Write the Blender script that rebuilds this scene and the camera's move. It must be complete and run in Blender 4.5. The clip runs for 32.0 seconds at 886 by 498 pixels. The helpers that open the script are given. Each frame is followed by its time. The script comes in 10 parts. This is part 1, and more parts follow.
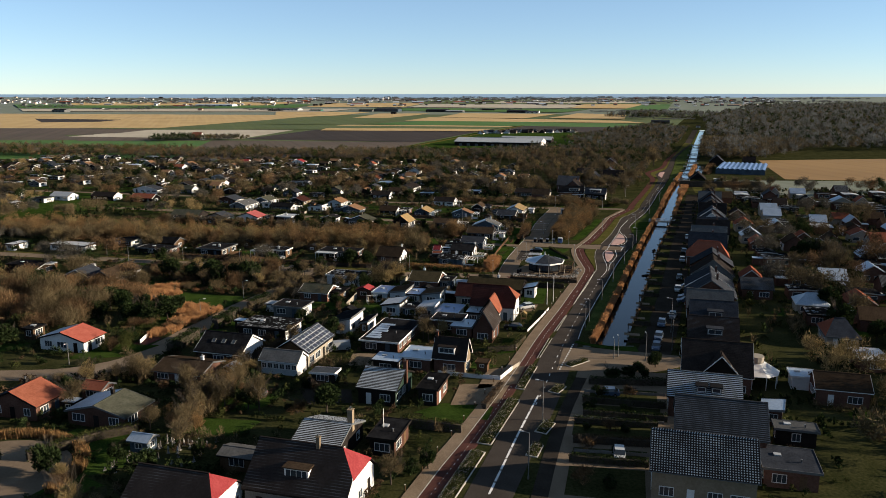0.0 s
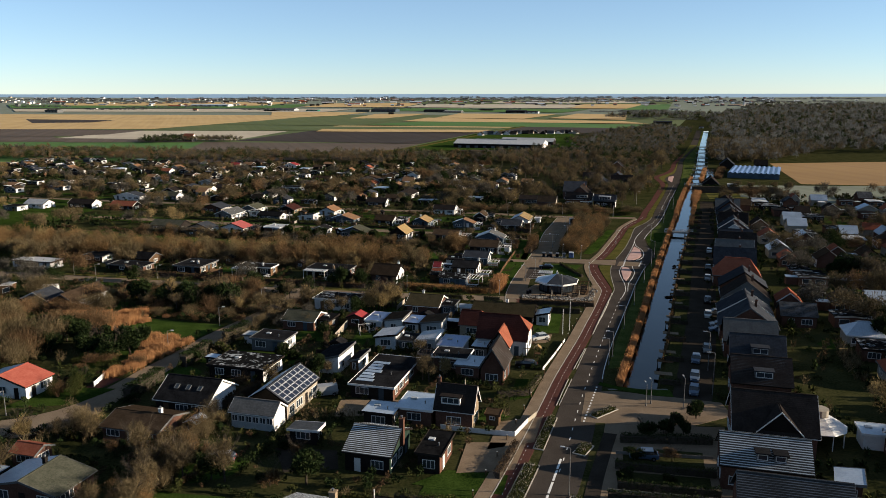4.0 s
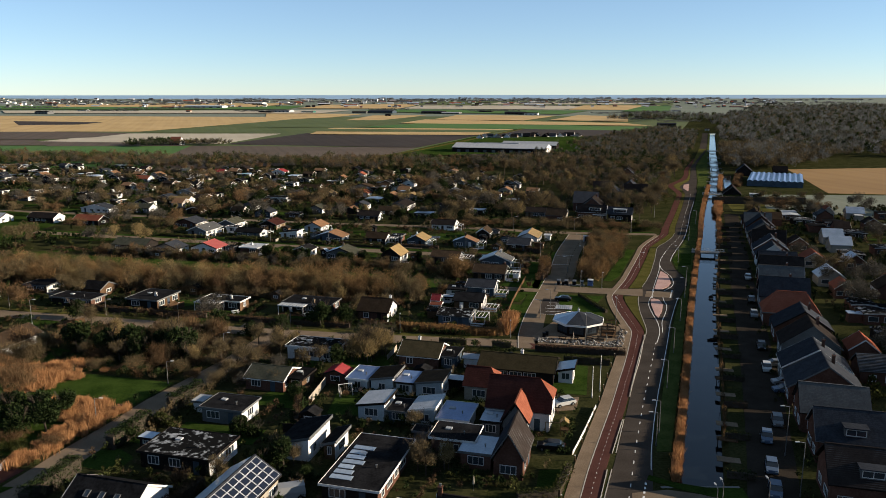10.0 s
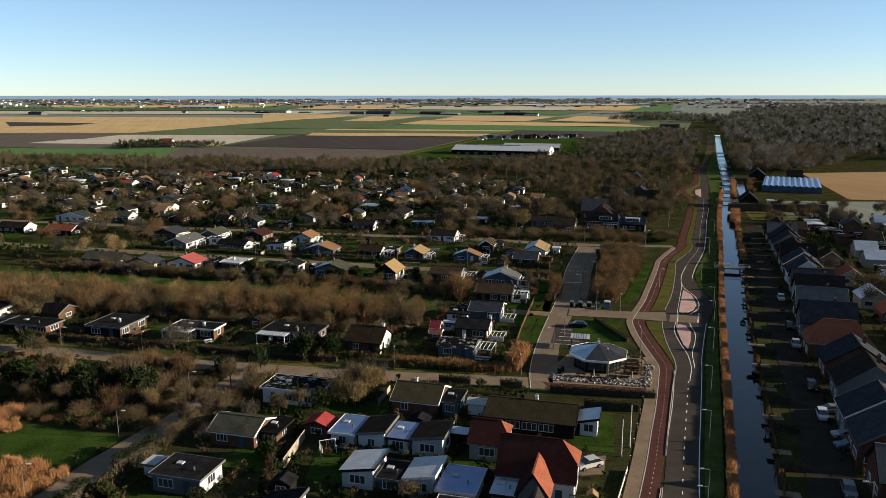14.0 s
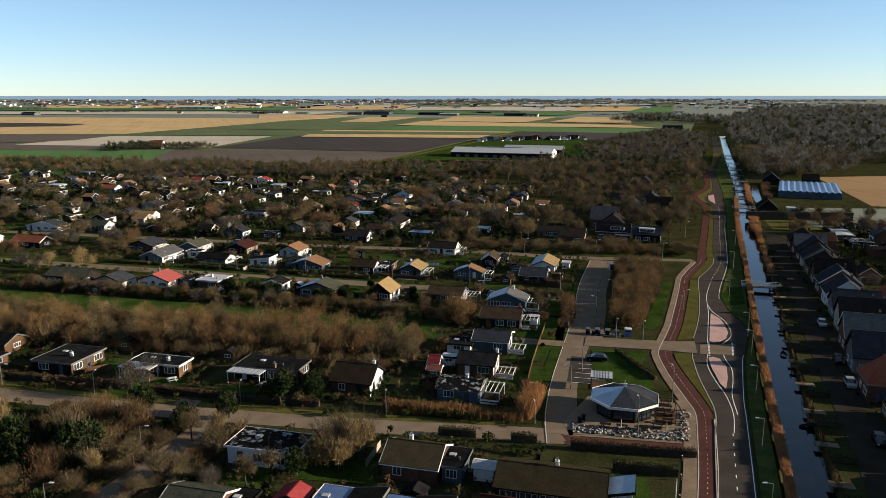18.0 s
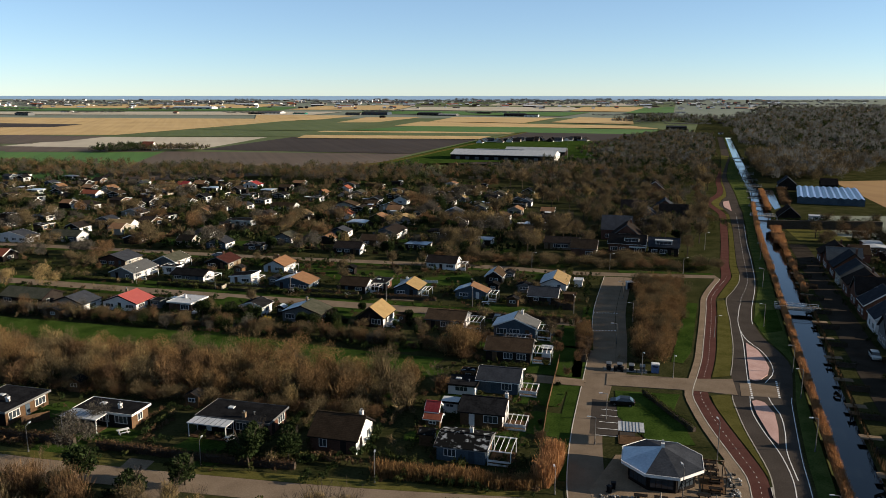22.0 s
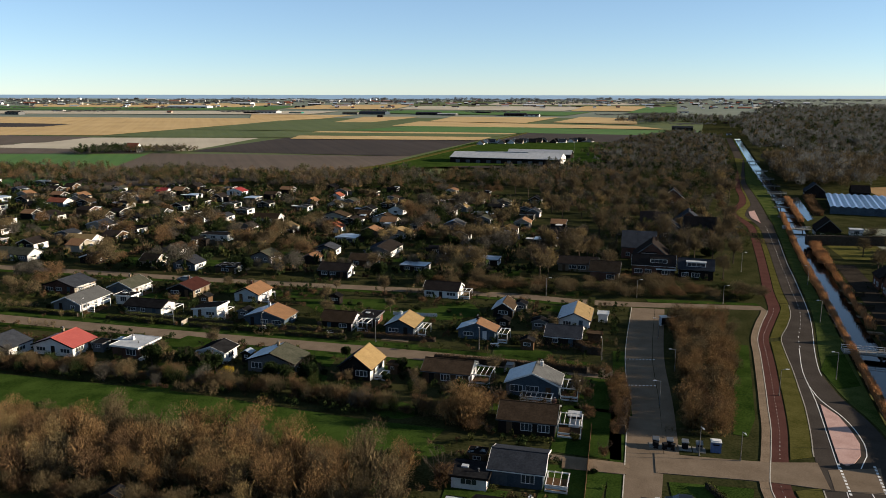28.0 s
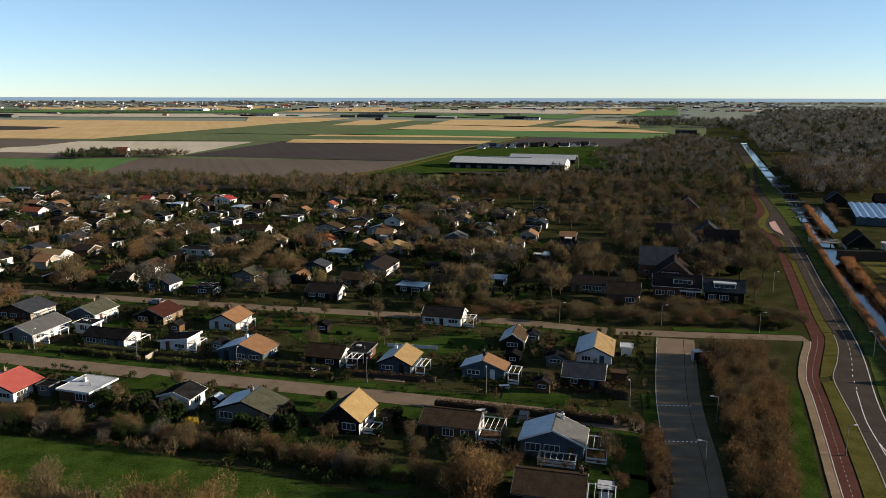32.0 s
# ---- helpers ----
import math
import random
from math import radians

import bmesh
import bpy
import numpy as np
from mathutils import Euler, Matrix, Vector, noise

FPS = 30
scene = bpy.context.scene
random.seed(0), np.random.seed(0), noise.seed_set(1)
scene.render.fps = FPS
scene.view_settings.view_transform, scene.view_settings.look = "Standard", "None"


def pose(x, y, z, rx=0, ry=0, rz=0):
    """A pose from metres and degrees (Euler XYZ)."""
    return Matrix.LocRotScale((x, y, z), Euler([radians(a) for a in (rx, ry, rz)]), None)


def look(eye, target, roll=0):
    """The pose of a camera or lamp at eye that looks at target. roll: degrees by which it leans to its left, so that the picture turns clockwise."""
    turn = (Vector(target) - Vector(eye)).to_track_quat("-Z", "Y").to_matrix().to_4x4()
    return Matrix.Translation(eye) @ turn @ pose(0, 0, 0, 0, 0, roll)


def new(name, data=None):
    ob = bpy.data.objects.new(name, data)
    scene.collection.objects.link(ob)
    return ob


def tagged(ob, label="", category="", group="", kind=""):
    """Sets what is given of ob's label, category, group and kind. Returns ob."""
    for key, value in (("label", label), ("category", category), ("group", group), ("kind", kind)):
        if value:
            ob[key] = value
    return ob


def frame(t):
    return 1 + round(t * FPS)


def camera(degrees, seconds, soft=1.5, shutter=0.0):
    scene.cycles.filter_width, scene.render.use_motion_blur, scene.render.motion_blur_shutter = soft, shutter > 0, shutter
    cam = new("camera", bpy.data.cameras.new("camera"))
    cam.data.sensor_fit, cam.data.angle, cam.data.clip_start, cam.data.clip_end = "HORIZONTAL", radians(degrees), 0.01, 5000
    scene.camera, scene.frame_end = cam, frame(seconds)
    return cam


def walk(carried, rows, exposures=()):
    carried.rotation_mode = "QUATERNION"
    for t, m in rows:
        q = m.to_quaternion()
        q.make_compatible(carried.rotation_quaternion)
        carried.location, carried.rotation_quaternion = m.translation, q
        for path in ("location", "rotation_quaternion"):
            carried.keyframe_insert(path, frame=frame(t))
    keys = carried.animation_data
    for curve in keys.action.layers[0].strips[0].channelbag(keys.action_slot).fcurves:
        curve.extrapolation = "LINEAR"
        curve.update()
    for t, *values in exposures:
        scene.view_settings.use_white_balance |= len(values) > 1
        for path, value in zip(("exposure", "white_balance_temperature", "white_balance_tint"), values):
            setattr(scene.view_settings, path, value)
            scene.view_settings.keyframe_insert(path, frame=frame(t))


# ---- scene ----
cam = camera(60.29, 32.0, soft=0.5)
walk(cam, [
    ( 0.0, pose(0.000, -0.000, 53.222, 78.303, 0, 0.484) @ pose(0, 0, 0, 0, 0, -0.035)),
    ( 2.0, pose(-0.596, 11.642, 53.418, 78.289, 0, 0.402) @ pose(0, 0, 0, 0, 0, -0.040)),
    ( 4.0, pose(-1.068, 23.226, 53.630, 78.289, 0, 0.323) @ pose(0, 0, 0, 0, 0, -0.045)),
    ( 6.0, pose(-1.342, 34.712, 53.856, 78.309, 0, 0.250) @ pose(0, 0, 0, 0, 0, -0.048)),
    ( 8.0, pose(-1.528, 46.115, 54.034, 78.336, 0, 0.189) @ pose(0, 0, 0, 0, 0, -0.050)),
    (10.0, pose(-1.747, 57.461, 54.109, 78.355, 0, 0.145) @ pose(0, 0, 0, 0, 0, -0.048)),
    (12.0, pose(-1.959, 68.764, 54.111, 78.371, 0, 0.104) @ pose(0, 0, 0, 0, 0, -0.042)),
    (14.0, pose(-2.112, 80.044, 54.087, 78.391, 0, 0.054) @ pose(0, 0, 0, 0, 0, -0.033)),
    (16.0, pose(-2.241, 91.363, 54.065, 78.407, 0, -0.001) @ pose(0, 0, 0, 0, 0, -0.022)),
    (18.0, pose(-2.387, 102.759, 54.063, 78.415, 0, -0.054) @ pose(0, 0, 0, 0, 0, -0.010)),
    (20.0, pose(-2.508, 114.156, 54.069, 78.419, 0, -0.099) @ pose(0, 0, 0, 0, 0, 0.003)),
    (22.0, pose(-2.567, 125.473, 54.076, 78.422, 0, -0.131) @ pose(0, 0, 0, 0, 0, 0.019)),
    (24.0, pose(-2.614, 136.742, 54.123, 78.411, 0, -0.159) @ pose(0, 0, 0, 0, 0, 0.036)),
    (26.0, pose(-2.713, 148.008, 54.230, 78.376, 0, -0.191) @ pose(0, 0, 0, 0, 0, 0.056)),
    (28.0, pose(-2.893, 159.260, 54.295, 78.352, 0, -0.231) @ pose(0, 0, 0, 0, 0, 0.076)),
    (29.0, pose(-3.017, 164.880, 54.279, 78.359, 0, -0.255) @ pose(0, 0, 0, 0, 0, 0.085)),
    (30.0, pose(-3.144, 170.536, 54.248, 78.393, 0, -0.280) @ pose(0, 0, 0, 0, 0, 0.095)),
    (31.0, pose(-3.257, 176.260, 54.222, 78.463, 0, -0.306) @ pose(0, 0, 0, 0, 0, 0.104)),
    (32.0, pose(-3.361, 182.026, 54.203, 78.554, 0, -0.330) @ pose(0, 0, 0, 0, 0, 0.114)),
], exposures=[(0.0, 1.62, 5850, 10), (32.0, 1.62, 5850, 10)])

# ---- daylight: low winter sun from the side, clear sky ----
SUN_EL, SUN_ROT = radians(14.5), radians(95.0)
world = bpy.data.worlds.new("sky")
scene.world = world
world.use_nodes = True
wn = world.node_tree.nodes
wl = world.node_tree.links
sky = wn.new("ShaderNodeTexSky")
sky.sky_type, sky.sun_disc = "NISHITA", False
sky.sun_elevation, sky.sun_rotation = SUN_EL, SUN_ROT
sky.altitude, sky.air_density, sky.dust_density, sky.ozone_density = 2500.0, 0.95, 0.0, 1.9
wn["Background"].inputs["Strength"].default_value = 0.05
veil = wn.new("ShaderNodeMix")
veil.data_type = "RGBA"
veil.inputs[0].default_value = 0.3
veil.inputs[7].default_value = (2.95, 3.75, 4.15, 1.0)
wl.new(sky.outputs[0], veil.inputs[6])
wl.new(veil.outputs[2], wn["Background"].inputs["Color"])
sun_way = Vector((math.sin(SUN_ROT) * math.cos(SUN_EL), math.cos(SUN_ROT) * math.cos(SUN_EL), math.sin(SUN_EL)))
sun = new("sun", bpy.data.lights.new("sun", "SUN"))
sun.data.energy, sun.data.angle, sun.data.color = 5.0, radians(0.55), (1.0, 0.80, 0.56)
sun.matrix_world = look(sun_way * 900, (0, 0, 0))


# ---- materials ----
TONE = 0.34         # scales base colours down so that shade stays dark under the raised exposure
def node_mat(name):
    m = bpy.data.materials.new(name)
    m.use_nodes = True
    nt = m.node_tree
    return m, nt, nt.nodes, nt.links, nt.nodes["Principled BSDF"]


def rough_mat(name, dark, light, scale=1.0, rough=0.85, bump=0.3, fine=9.0, vary=0.25, metal=0.0, space="Position", squash=(1, 1, 1), spec=0.0, lo=0.72, hi=1.28):
    """Two scales of noise between two colours, a shift of value from object to object, and a fine relief."""
    m, nt, n, l, b = node_mat(name)
    if space == "Position":
        co = n.new("ShaderNodeNewGeometry").outputs["Position"]
    else:
        co = n.new("ShaderNodeTexCoord").outputs["Object"]
    mp = n.new("ShaderNodeMapping")
    mp.inputs["Scale"].default_value = squash
    l.new(co, mp.inputs["Vector"])
    big = n.new("ShaderNodeTexNoise")
    big.inputs["Scale"].default_value, big.inputs["Detail"].default_value = scale, 6
    small = n.new("ShaderNodeTexNoise")
    small.inputs["Scale"].default_value, small.inputs["Detail"].default_value = scale * fine, 5
    l.new(mp.outputs[0], big.inputs["Vector"])
    l.new(mp.outputs[0], small.inputs["Vector"])
    add = n.new("ShaderNodeMath")
    add.operation = "ADD"
    l.new(big.outputs[0], add.inputs[0])
    l.new(small.outputs[0], add.inputs[1])
    span = n.new("ShaderNodeMapRange")
    span.inputs["From Min"].default_value, span.inputs["From Max"].default_value = lo, hi
    l.new(add.outputs[0], span.inputs["Value"])
    mix = n.new("ShaderNodeMix")
    mix.data_type = "RGBA"
    mix.inputs["A"].default_value, mix.inputs["B"].default_value = (*[TONE * q for q in dark], 1), (*[TONE * q for q in light], 1)
    l.new(span.outputs[0], mix.inputs["Factor"])
    hsv = n.new("ShaderNodeHueSaturation")
    info = n.new("ShaderNodeObjectInfo")
    val = n.new("ShaderNodeMapRange")
    val.inputs["To Min"].default_value, val.inputs["To Max"].default_value = 1 - vary, 1 + vary
    l.new(info.outputs["Random"], val.inputs["Value"])
    l.new(val.outputs[0], hsv.inputs["Value"])
    l.new(mix.outputs["Result"], hsv.inputs["Color"])
    l.new(hsv.outputs[0], b.inputs["Base Color"])
    b.inputs["Roughness"].default_value, b.inputs["Metallic"].default_value = rough, metal
    b.inputs["Specular IOR Level"].default_value = spec
    if bump:
        bp = n.new("ShaderNodeBump")
        bp.inputs["Strength"].default_value, bp.inputs["Distance"].default_value = bump, 0.05
        l.new(small.outputs[0], bp.inputs["Height"])
        l.new(bp.outputs[0], b.inputs["Normal"])
    return m


def row_mat(name, dark, light, pitch, axis=1, rough=0.8, depth=0.03, weather=0.5, spec=0.0, vary=0.2):
    """Rows across a slope (tiles, sheets, boards): a wave in the object's own metres, with weather stains."""
    m = rough_mat(name, dark, light, weather, rough, 0, 7.0, vary, 0.0, "Object", (1, 1, 1), spec)
    nt = m.node_tree
    n, l, b = nt.nodes, nt.links, nt.nodes["Principled BSDF"]
    co = n.new("ShaderNodeTexCoord").outputs["Object"]
    w = n.new("ShaderNodeTexWave")
    w.wave_type, w.bands_direction, w.wave_profile = "BANDS", "XYZ"[axis], "SAW"
    w.inputs["Scale"].default_value = 0.314 / pitch
    w.inputs["Distortion"].default_value = 0.4
    l.new(co, w.inputs["Vector"])
    bp = n.new("ShaderNodeBump")
    bp.inputs["Strength"].default_value, bp.inputs["Distance"].default_value = 0.8, depth
    l.new(w.outputs["Fac"], bp.inputs["Height"])
    l.new(bp.outputs[0], b.inputs["Normal"])
    return m


def field_mat(name, dark, light, turn, width=6.0, contrast=0.5):
    """A field with drill rows, faint tramlines and patches of damp."""
    m, nt, n, l, b = node_mat(name)
    geo = n.new("ShaderNodeNewGeometry")
    mp = n.new("ShaderNodeMapping")
    mp.inputs["Rotation"].default_value = (0, 0, radians(turn))
    l.new(geo.outputs["Position"], mp.inputs["Vector"])
    st = n.new("ShaderNodeMapping")
    st.inputs["Scale"].default_value = (1.0 / width, 0.0025, 1)
    l.new(mp.outputs[0], st.inputs["Vector"])
    rows = n.new("ShaderNodeTexNoise")
    rows.inputs["Scale"].default_value, rows.inputs["Detail"].default_value = 1.0, 4
    l.new(st.outputs[0], rows.inputs["Vector"])
    damp = n.new("ShaderNodeTexNoise")
    damp.inputs["Scale"].default_value, damp.inputs["Detail"].default_value = 0.012, 8
    l.new(mp.outputs[0], damp.inputs["Vector"])
    add = n.new("ShaderNodeMath")
    add.operation = "ADD"
    l.new(rows.outputs[0], add.inputs[0])
    l.new(damp.outputs[0], add.inputs[1])
    span = n.new("ShaderNodeMapRange")
    span.inputs["From Min"].default_value, span.inputs["From Max"].default_value = 1 - contrast / 2, 1 + contrast / 2
    l.new(add.outputs[0], span.inputs["Value"])
    mix = n.new("ShaderNodeMix")
    mix.data_type = "RGBA"
    mix.inputs["A"].default_value, mix.inputs["B"].default_value = (*[0.62 * q for q in dark], 1), (*[0.62 * q for q in light], 1)
    l.new(span.outputs[0], mix.inputs["Factor"])
    l.new(mix.outputs["Result"], b.inputs["Base Color"])
    b.inputs["Roughness"].default_value = 0.95
    b.inputs["Specular IOR Level"].default_value = 0.1
    return m


def blade_mat(name, dark, light, scale=0.2, vary=0.55, sheer=0.08):
    """Leaves and twigs: a slow change of colour over the ground, and every blade of its own tone."""
    m = rough_mat(name, dark, light, scale, 0.95, 0, 6, vary)
    nt = m.node_tree
    geo = nt.nodes.new("ShaderNodeNewGeometry")
    for k in nt.nodes:
        if k.type == "MAP_RANGE" and k.inputs["Value"].links and k.inputs["Value"].links[0].from_node.type == "OBJECT_INFO":
            nt.links.new(geo.outputs["Random Per Island"], k.inputs["Value"])
    end = next(k for k in nt.nodes if k.type == "OUTPUT_MATERIAL")
    body = end.inputs["Surface"].links[0].from_node
    thin, both = nt.nodes.new("ShaderNodeBsdfTranslucent"), nt.nodes.new("ShaderNodeMixShader")
    both.inputs[0].default_value = sheer
    nt.links.new(body.inputs["Base Color"].links[0].from_socket, thin.inputs["Color"])
    nt.links.new(body.outputs[0], both.inputs[1])
    nt.links.new(thin.outputs[0], both.inputs[2])
    nt.links.new(both.outputs[0], end.inputs["Surface"])
    return m


def frosted(name, base, frost, pitch, cover=0.5, axis=1, cross=0.0):
    """A tiled roof with rime left on the lower lip of its rows, in patches."""
    m = row_mat(name, base, tuple(1.6 * q for q in base), pitch, axis, 0.75, 0.05)
    nt = m.node_tree
    n, l, b = nt.nodes, nt.links, nt.nodes["Principled BSDF"]
    co = n.new("ShaderNodeTexCoord").outputs["Object"]
    total = None
    for ax, p in ((axis, pitch), (0, cross)):
        if not p:
            continue
        w = n.new("ShaderNodeTexWave")
        w.wave_type, w.bands_direction, w.wave_profile = "BANDS", "XYZ"[ax], "SIN"
        w.inputs["Scale"].default_value, w.inputs["Distortion"].default_value = 0.314 / p, 0.3
        l.new(co, w.inputs["Vector"])
        if total is None:
            total = w.outputs["Fac"]
        else:
            mu = n.new("ShaderNodeMath")
            mu.operation = "MULTIPLY"
            l.new(total, mu.inputs[0])
            l.new(w.outputs["Fac"], mu.inputs[1])
            total = mu.outputs[0]
    nz = n.new("ShaderNodeTexNoise")
    nz.inputs["Scale"].default_value, nz.inputs["Detail"].default_value = 0.28, 5
    l.new(co, nz.inputs["Vector"])
    ad = n.new("ShaderNodeMath")
    ad.operation = "ADD"
    l.new(total, ad.inputs[0])
    l.new(nz.outputs[0], ad.inputs[1])
    sp = n.new("ShaderNodeMapRange")
    sp.inputs["From Min"].default_value, sp.inputs["From Max"].default_value = 1.45 - cover * 0.6, 1.75 - cover * 0.6
    l.new(ad.outputs[0], sp.inputs["Value"])
    mix = n.new("ShaderNodeMix")
    mix.data_type = "RGBA"
    old = b.inputs["Base Color"].links[0].from_socket
    l.new(old, mix.inputs["A"])
    mix.inputs["B"].default_value = (*frost, 1)
    l.new(sp.outputs[0], mix.inputs["Factor"])
    l.new(mix.outputs["Result"], b.inputs["Base Color"])
    return m


M = {}
M["ground"] = rough_mat("garden_earth", (0.026, 0.034, 0.011), (0.098, 0.094, 0.038), 0.16, 0.95, 0.5, 14)
M["grass"] = rough_mat("winter_lawn", (0.025, 0.050, 0.0085), (0.088, 0.141, 0.027), 0.22, 0.95, 0.6, 16, 0.15)
M["verge"] = rough_mat("verge_grass", (0.105, 0.104, 0.024), (0.225, 0.200, 0.060), 0.3, 0.95, 0.6, 14, 0.15)
M["asphalt"] = rough_mat("worn_asphalt", (0.080, 0.067, 0.056), (0.132, 0.112, 0.094), 0.22, 0.9, 0.2, 22, 0.08)
M["street"] = rough_mat("brown_paver_street", (0.270, 0.202, 0.138), (0.410, 0.315, 0.222), 0.3, 0.9, 0.25, 18, 0.06)
# asphalt with the shade of the canal houses put into its colour
M["asphalt_dark"] = rough_mat("shade_dark_asphalt", (0.050, 0.041, 0.032), (0.096, 0.080, 0.064), 0.25, 0.9, 0.2, 20, 0.06)
M["bike"] = rough_mat("red_asphalt", (0.125, 0.056, 0.045), (0.19, 0.090, 0.072), 0.3, 0.9, 0.2, 18, 0.05)
M["paver"] = rough_mat("sandy_pavers", (0.28, 0.205, 0.135), (0.46, 0.345, 0.235), 0.35, 0.9, 0.3, 16, 0.08)
M["island"] = rough_mat("pink_pavers", (0.75, 0.47, 0.40), (1.05, 0.72, 0.62), 0.4, 0.85, 0.3, 12, 0.05)
M["kerb"] = rough_mat("kerb_concrete", (0.60, 0.55, 0.47), (0.95, 0.88, 0.76), 0.6, 0.85, 0.2, 12)
M["paint"] = rough_mat("road_paint", (1.10, 1.08, 1.02), (1.60, 1.58, 1.52), 0.8, 0.7, 0.1, 12, 0.05)
M["bank"] = rough_mat("bank_grass", (0.052, 0.086, 0.020), (0.165, 0.190, 0.056), 0.3, 0.95, 0.6, 14)
M["soil_brown"] = field_mat("ploughed_brown", (0.082, 0.060, 0.042), (0.128, 0.096, 0.068), -18, 5, 0.6)
M["soil_dark"] = field_mat("ploughed_dark", (0.026, 0.018, 0.012), (0.052, 0.037, 0.027), -18, 5, 0.6)
M["stubble"] = field_mat("straw_stubble", (0.42, 0.285, 0.115), (0.62, 0.435, 0.190), -18, 9, 0.8)
M["stubble_dark"] = field_mat("weathered_stubble", (0.225, 0.130, 0.045), (0.330, 0.200, 0.074), -18, 9, 0.8)
M["wet_meadow"] = field_mat("frosted_wet_meadow", (0.105, 0.120, 0.070), (0.230, 0.240, 0.185), -18, 9, 0.8)
# paler land colour with the haze of distance mixed in
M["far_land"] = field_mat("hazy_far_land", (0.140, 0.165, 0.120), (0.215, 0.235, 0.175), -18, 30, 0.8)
M["straw"] = field_mat("pale_straw", (0.40, 0.345, 0.250), (0.55, 0.485, 0.360), -18, 9, 0.8)
M["olive"] = field_mat("olive_crop", (0.070, 0.095, 0.026), (0.118, 0.140, 0.046), -18, 8, 0.8)
M["crop"] = field_mat("green_crop", (0.050, 0.120, 0.022), (0.095, 0.180, 0.036), -18, 8, 0.8)
M["white"] = rough_mat("white_paint", (1.10, 1.06, 1.00), (1.42, 1.40, 1.36), 0.7, 0.6, 0.1, 9, 0.06)
M["cream"] = rough_mat("cream_render", (0.52, 0.45, 0.35), (0.68, 0.61, 0.50), 0.5, 0.85, 0.2, 9, 0.1)
M["grey"] = rough_mat("grey_paint", (0.180, 0.188, 0.188), (0.270, 0.277, 0.277), 0.5, 0.7, 0.1, 9, 0.15)
# white wall paint with the blue of shade put into its colour
M["white_shade"] = rough_mat("white_paint_blue_shade", (0.60, 0.68, 0.72), (0.86, 0.94, 0.97), 0.6, 0.7, 0.1, 9, 0.08)
M["darkwood"] = row_mat("dark_boards", (0.025, 0.021, 0.020), (0.052, 0.045, 0.039), 0.16, 2, 0.75, 0.01)
M["bluewood"] = row_mat("blue_grey_boards", (0.085, 0.119, 0.153), (0.145, 0.187, 0.230), 0.16, 2, 0.7, 0.01)
M["wood"] = row_mat("brown_boards", (0.136, 0.080, 0.044), (0.240, 0.152, 0.088), 0.16, 2, 0.75, 0.01)
M["brick"] = row_mat("red_brick", (0.150, 0.075, 0.053), (0.247, 0.135, 0.098), 0.075, 2, 0.9, 0.006)
M["brick2"] = row_mat("yellow_brick", (0.34, 0.26, 0.17), (0.46, 0.36, 0.25), 0.075, 2, 0.9, 0.006)
M["tile_dark"] = row_mat("dark_tiles", (0.030, 0.026, 0.024), (0.064, 0.053, 0.048), 0.32, 1, 0.7, 0.05)
M["tile_brown"] = row_mat("brown_tiles", (0.062, 0.043, 0.028), (0.120, 0.084, 0.055), 0.32, 1, 0.8, 0.05)
M["tile_red"] = row_mat("orange_red_tiles", (0.36, 0.115, 0.065), (0.50, 0.18, 0.11), 0.32, 1, 0.7, 0.05, 0.5, 0.0, 0.08)
M["tile_coral"] = row_mat("coral_red_tiles", (0.50, 0.125, 0.085), (0.66, 0.20, 0.14), 0.32, 1, 0.7, 0.05, 0.5, 0.0, 0.08)
M["tile_crim"] = row_mat("crimson_tiles", (0.38, 0.055, 0.06), (0.52, 0.10, 0.10), 0.32, 1, 0.6, 0.05, 0.5, 0.0, 0.08)
M["red_sheet"] = row_mat("red_sheet", (0.56, 0.10, 0.07), (0.70, 0.16, 0.11), 0.9, 0, 0.5, 0.02, 0.5, 0.4, 0.03)
# dull red tiles, and red tiles with their shade painted in
M["tile_wine"] = row_mat("wine_red_and_shaded_tiles", (0.060, 0.025, 0.021), (0.105, 0.042, 0.035), 0.32, 1, 0.7, 0.05)
M["tile_yellow"] = row_mat("mossy_ochre_shingles", (0.36, 0.235, 0.085), (0.52, 0.36, 0.15), 0.25, 1, 0.85, 0.02, 0.5, 0.2, 0.08)
M["tile_rust"] = row_mat("rust_shingles", (0.27, 0.135, 0.055), (0.42, 0.225, 0.10), 0.25, 1, 0.85, 0.02, 0.5, 0.2, 0.08)
M["tile_green"] = row_mat("mossy_grey_green", (0.075, 0.078, 0.055), (0.150, 0.150, 0.110), 0.3, 1, 0.85, 0.03)
M["tile_grey"] = row_mat("grey_shingles", (0.128, 0.131, 0.131), (0.203, 0.206, 0.203), 0.25, 1, 0.75, 0.02)
# slate, its colour lightened a little for the sky it reflects
M["tile_slate"] = row_mat("blue_slate", (0.046, 0.051, 0.062), (0.088, 0.097, 0.115), 0.3, 1, 0.6, 0.03)
M["frost_check"] = frosted("frosted_checked_tiles", (0.030, 0.029, 0.030), (0.30, 0.315, 0.33), 0.34, 0.95, 1, 0.34)
M["frost_rows"] = frosted("frosted_tile_rows", (0.045, 0.046, 0.047), (0.090, 0.096, 0.105), 0.32, 0.45)
M["frost_thin"] = frosted("thin_rime_on_tiles", (0.040, 0.033, 0.030), (0.080, 0.082, 0.086), 0.30, 0.05)
M["frost_sheet"] = frosted("rime_on_corrugated_sheet", (0.070, 0.070, 0.068), (0.34, 0.36, 0.375), 0.36, 0.66)
M["moss"] = row_mat("moss_tiles", (0.070, 0.059, 0.032), (0.126, 0.101, 0.056), 0.32, 1, 0.9, 0.05)
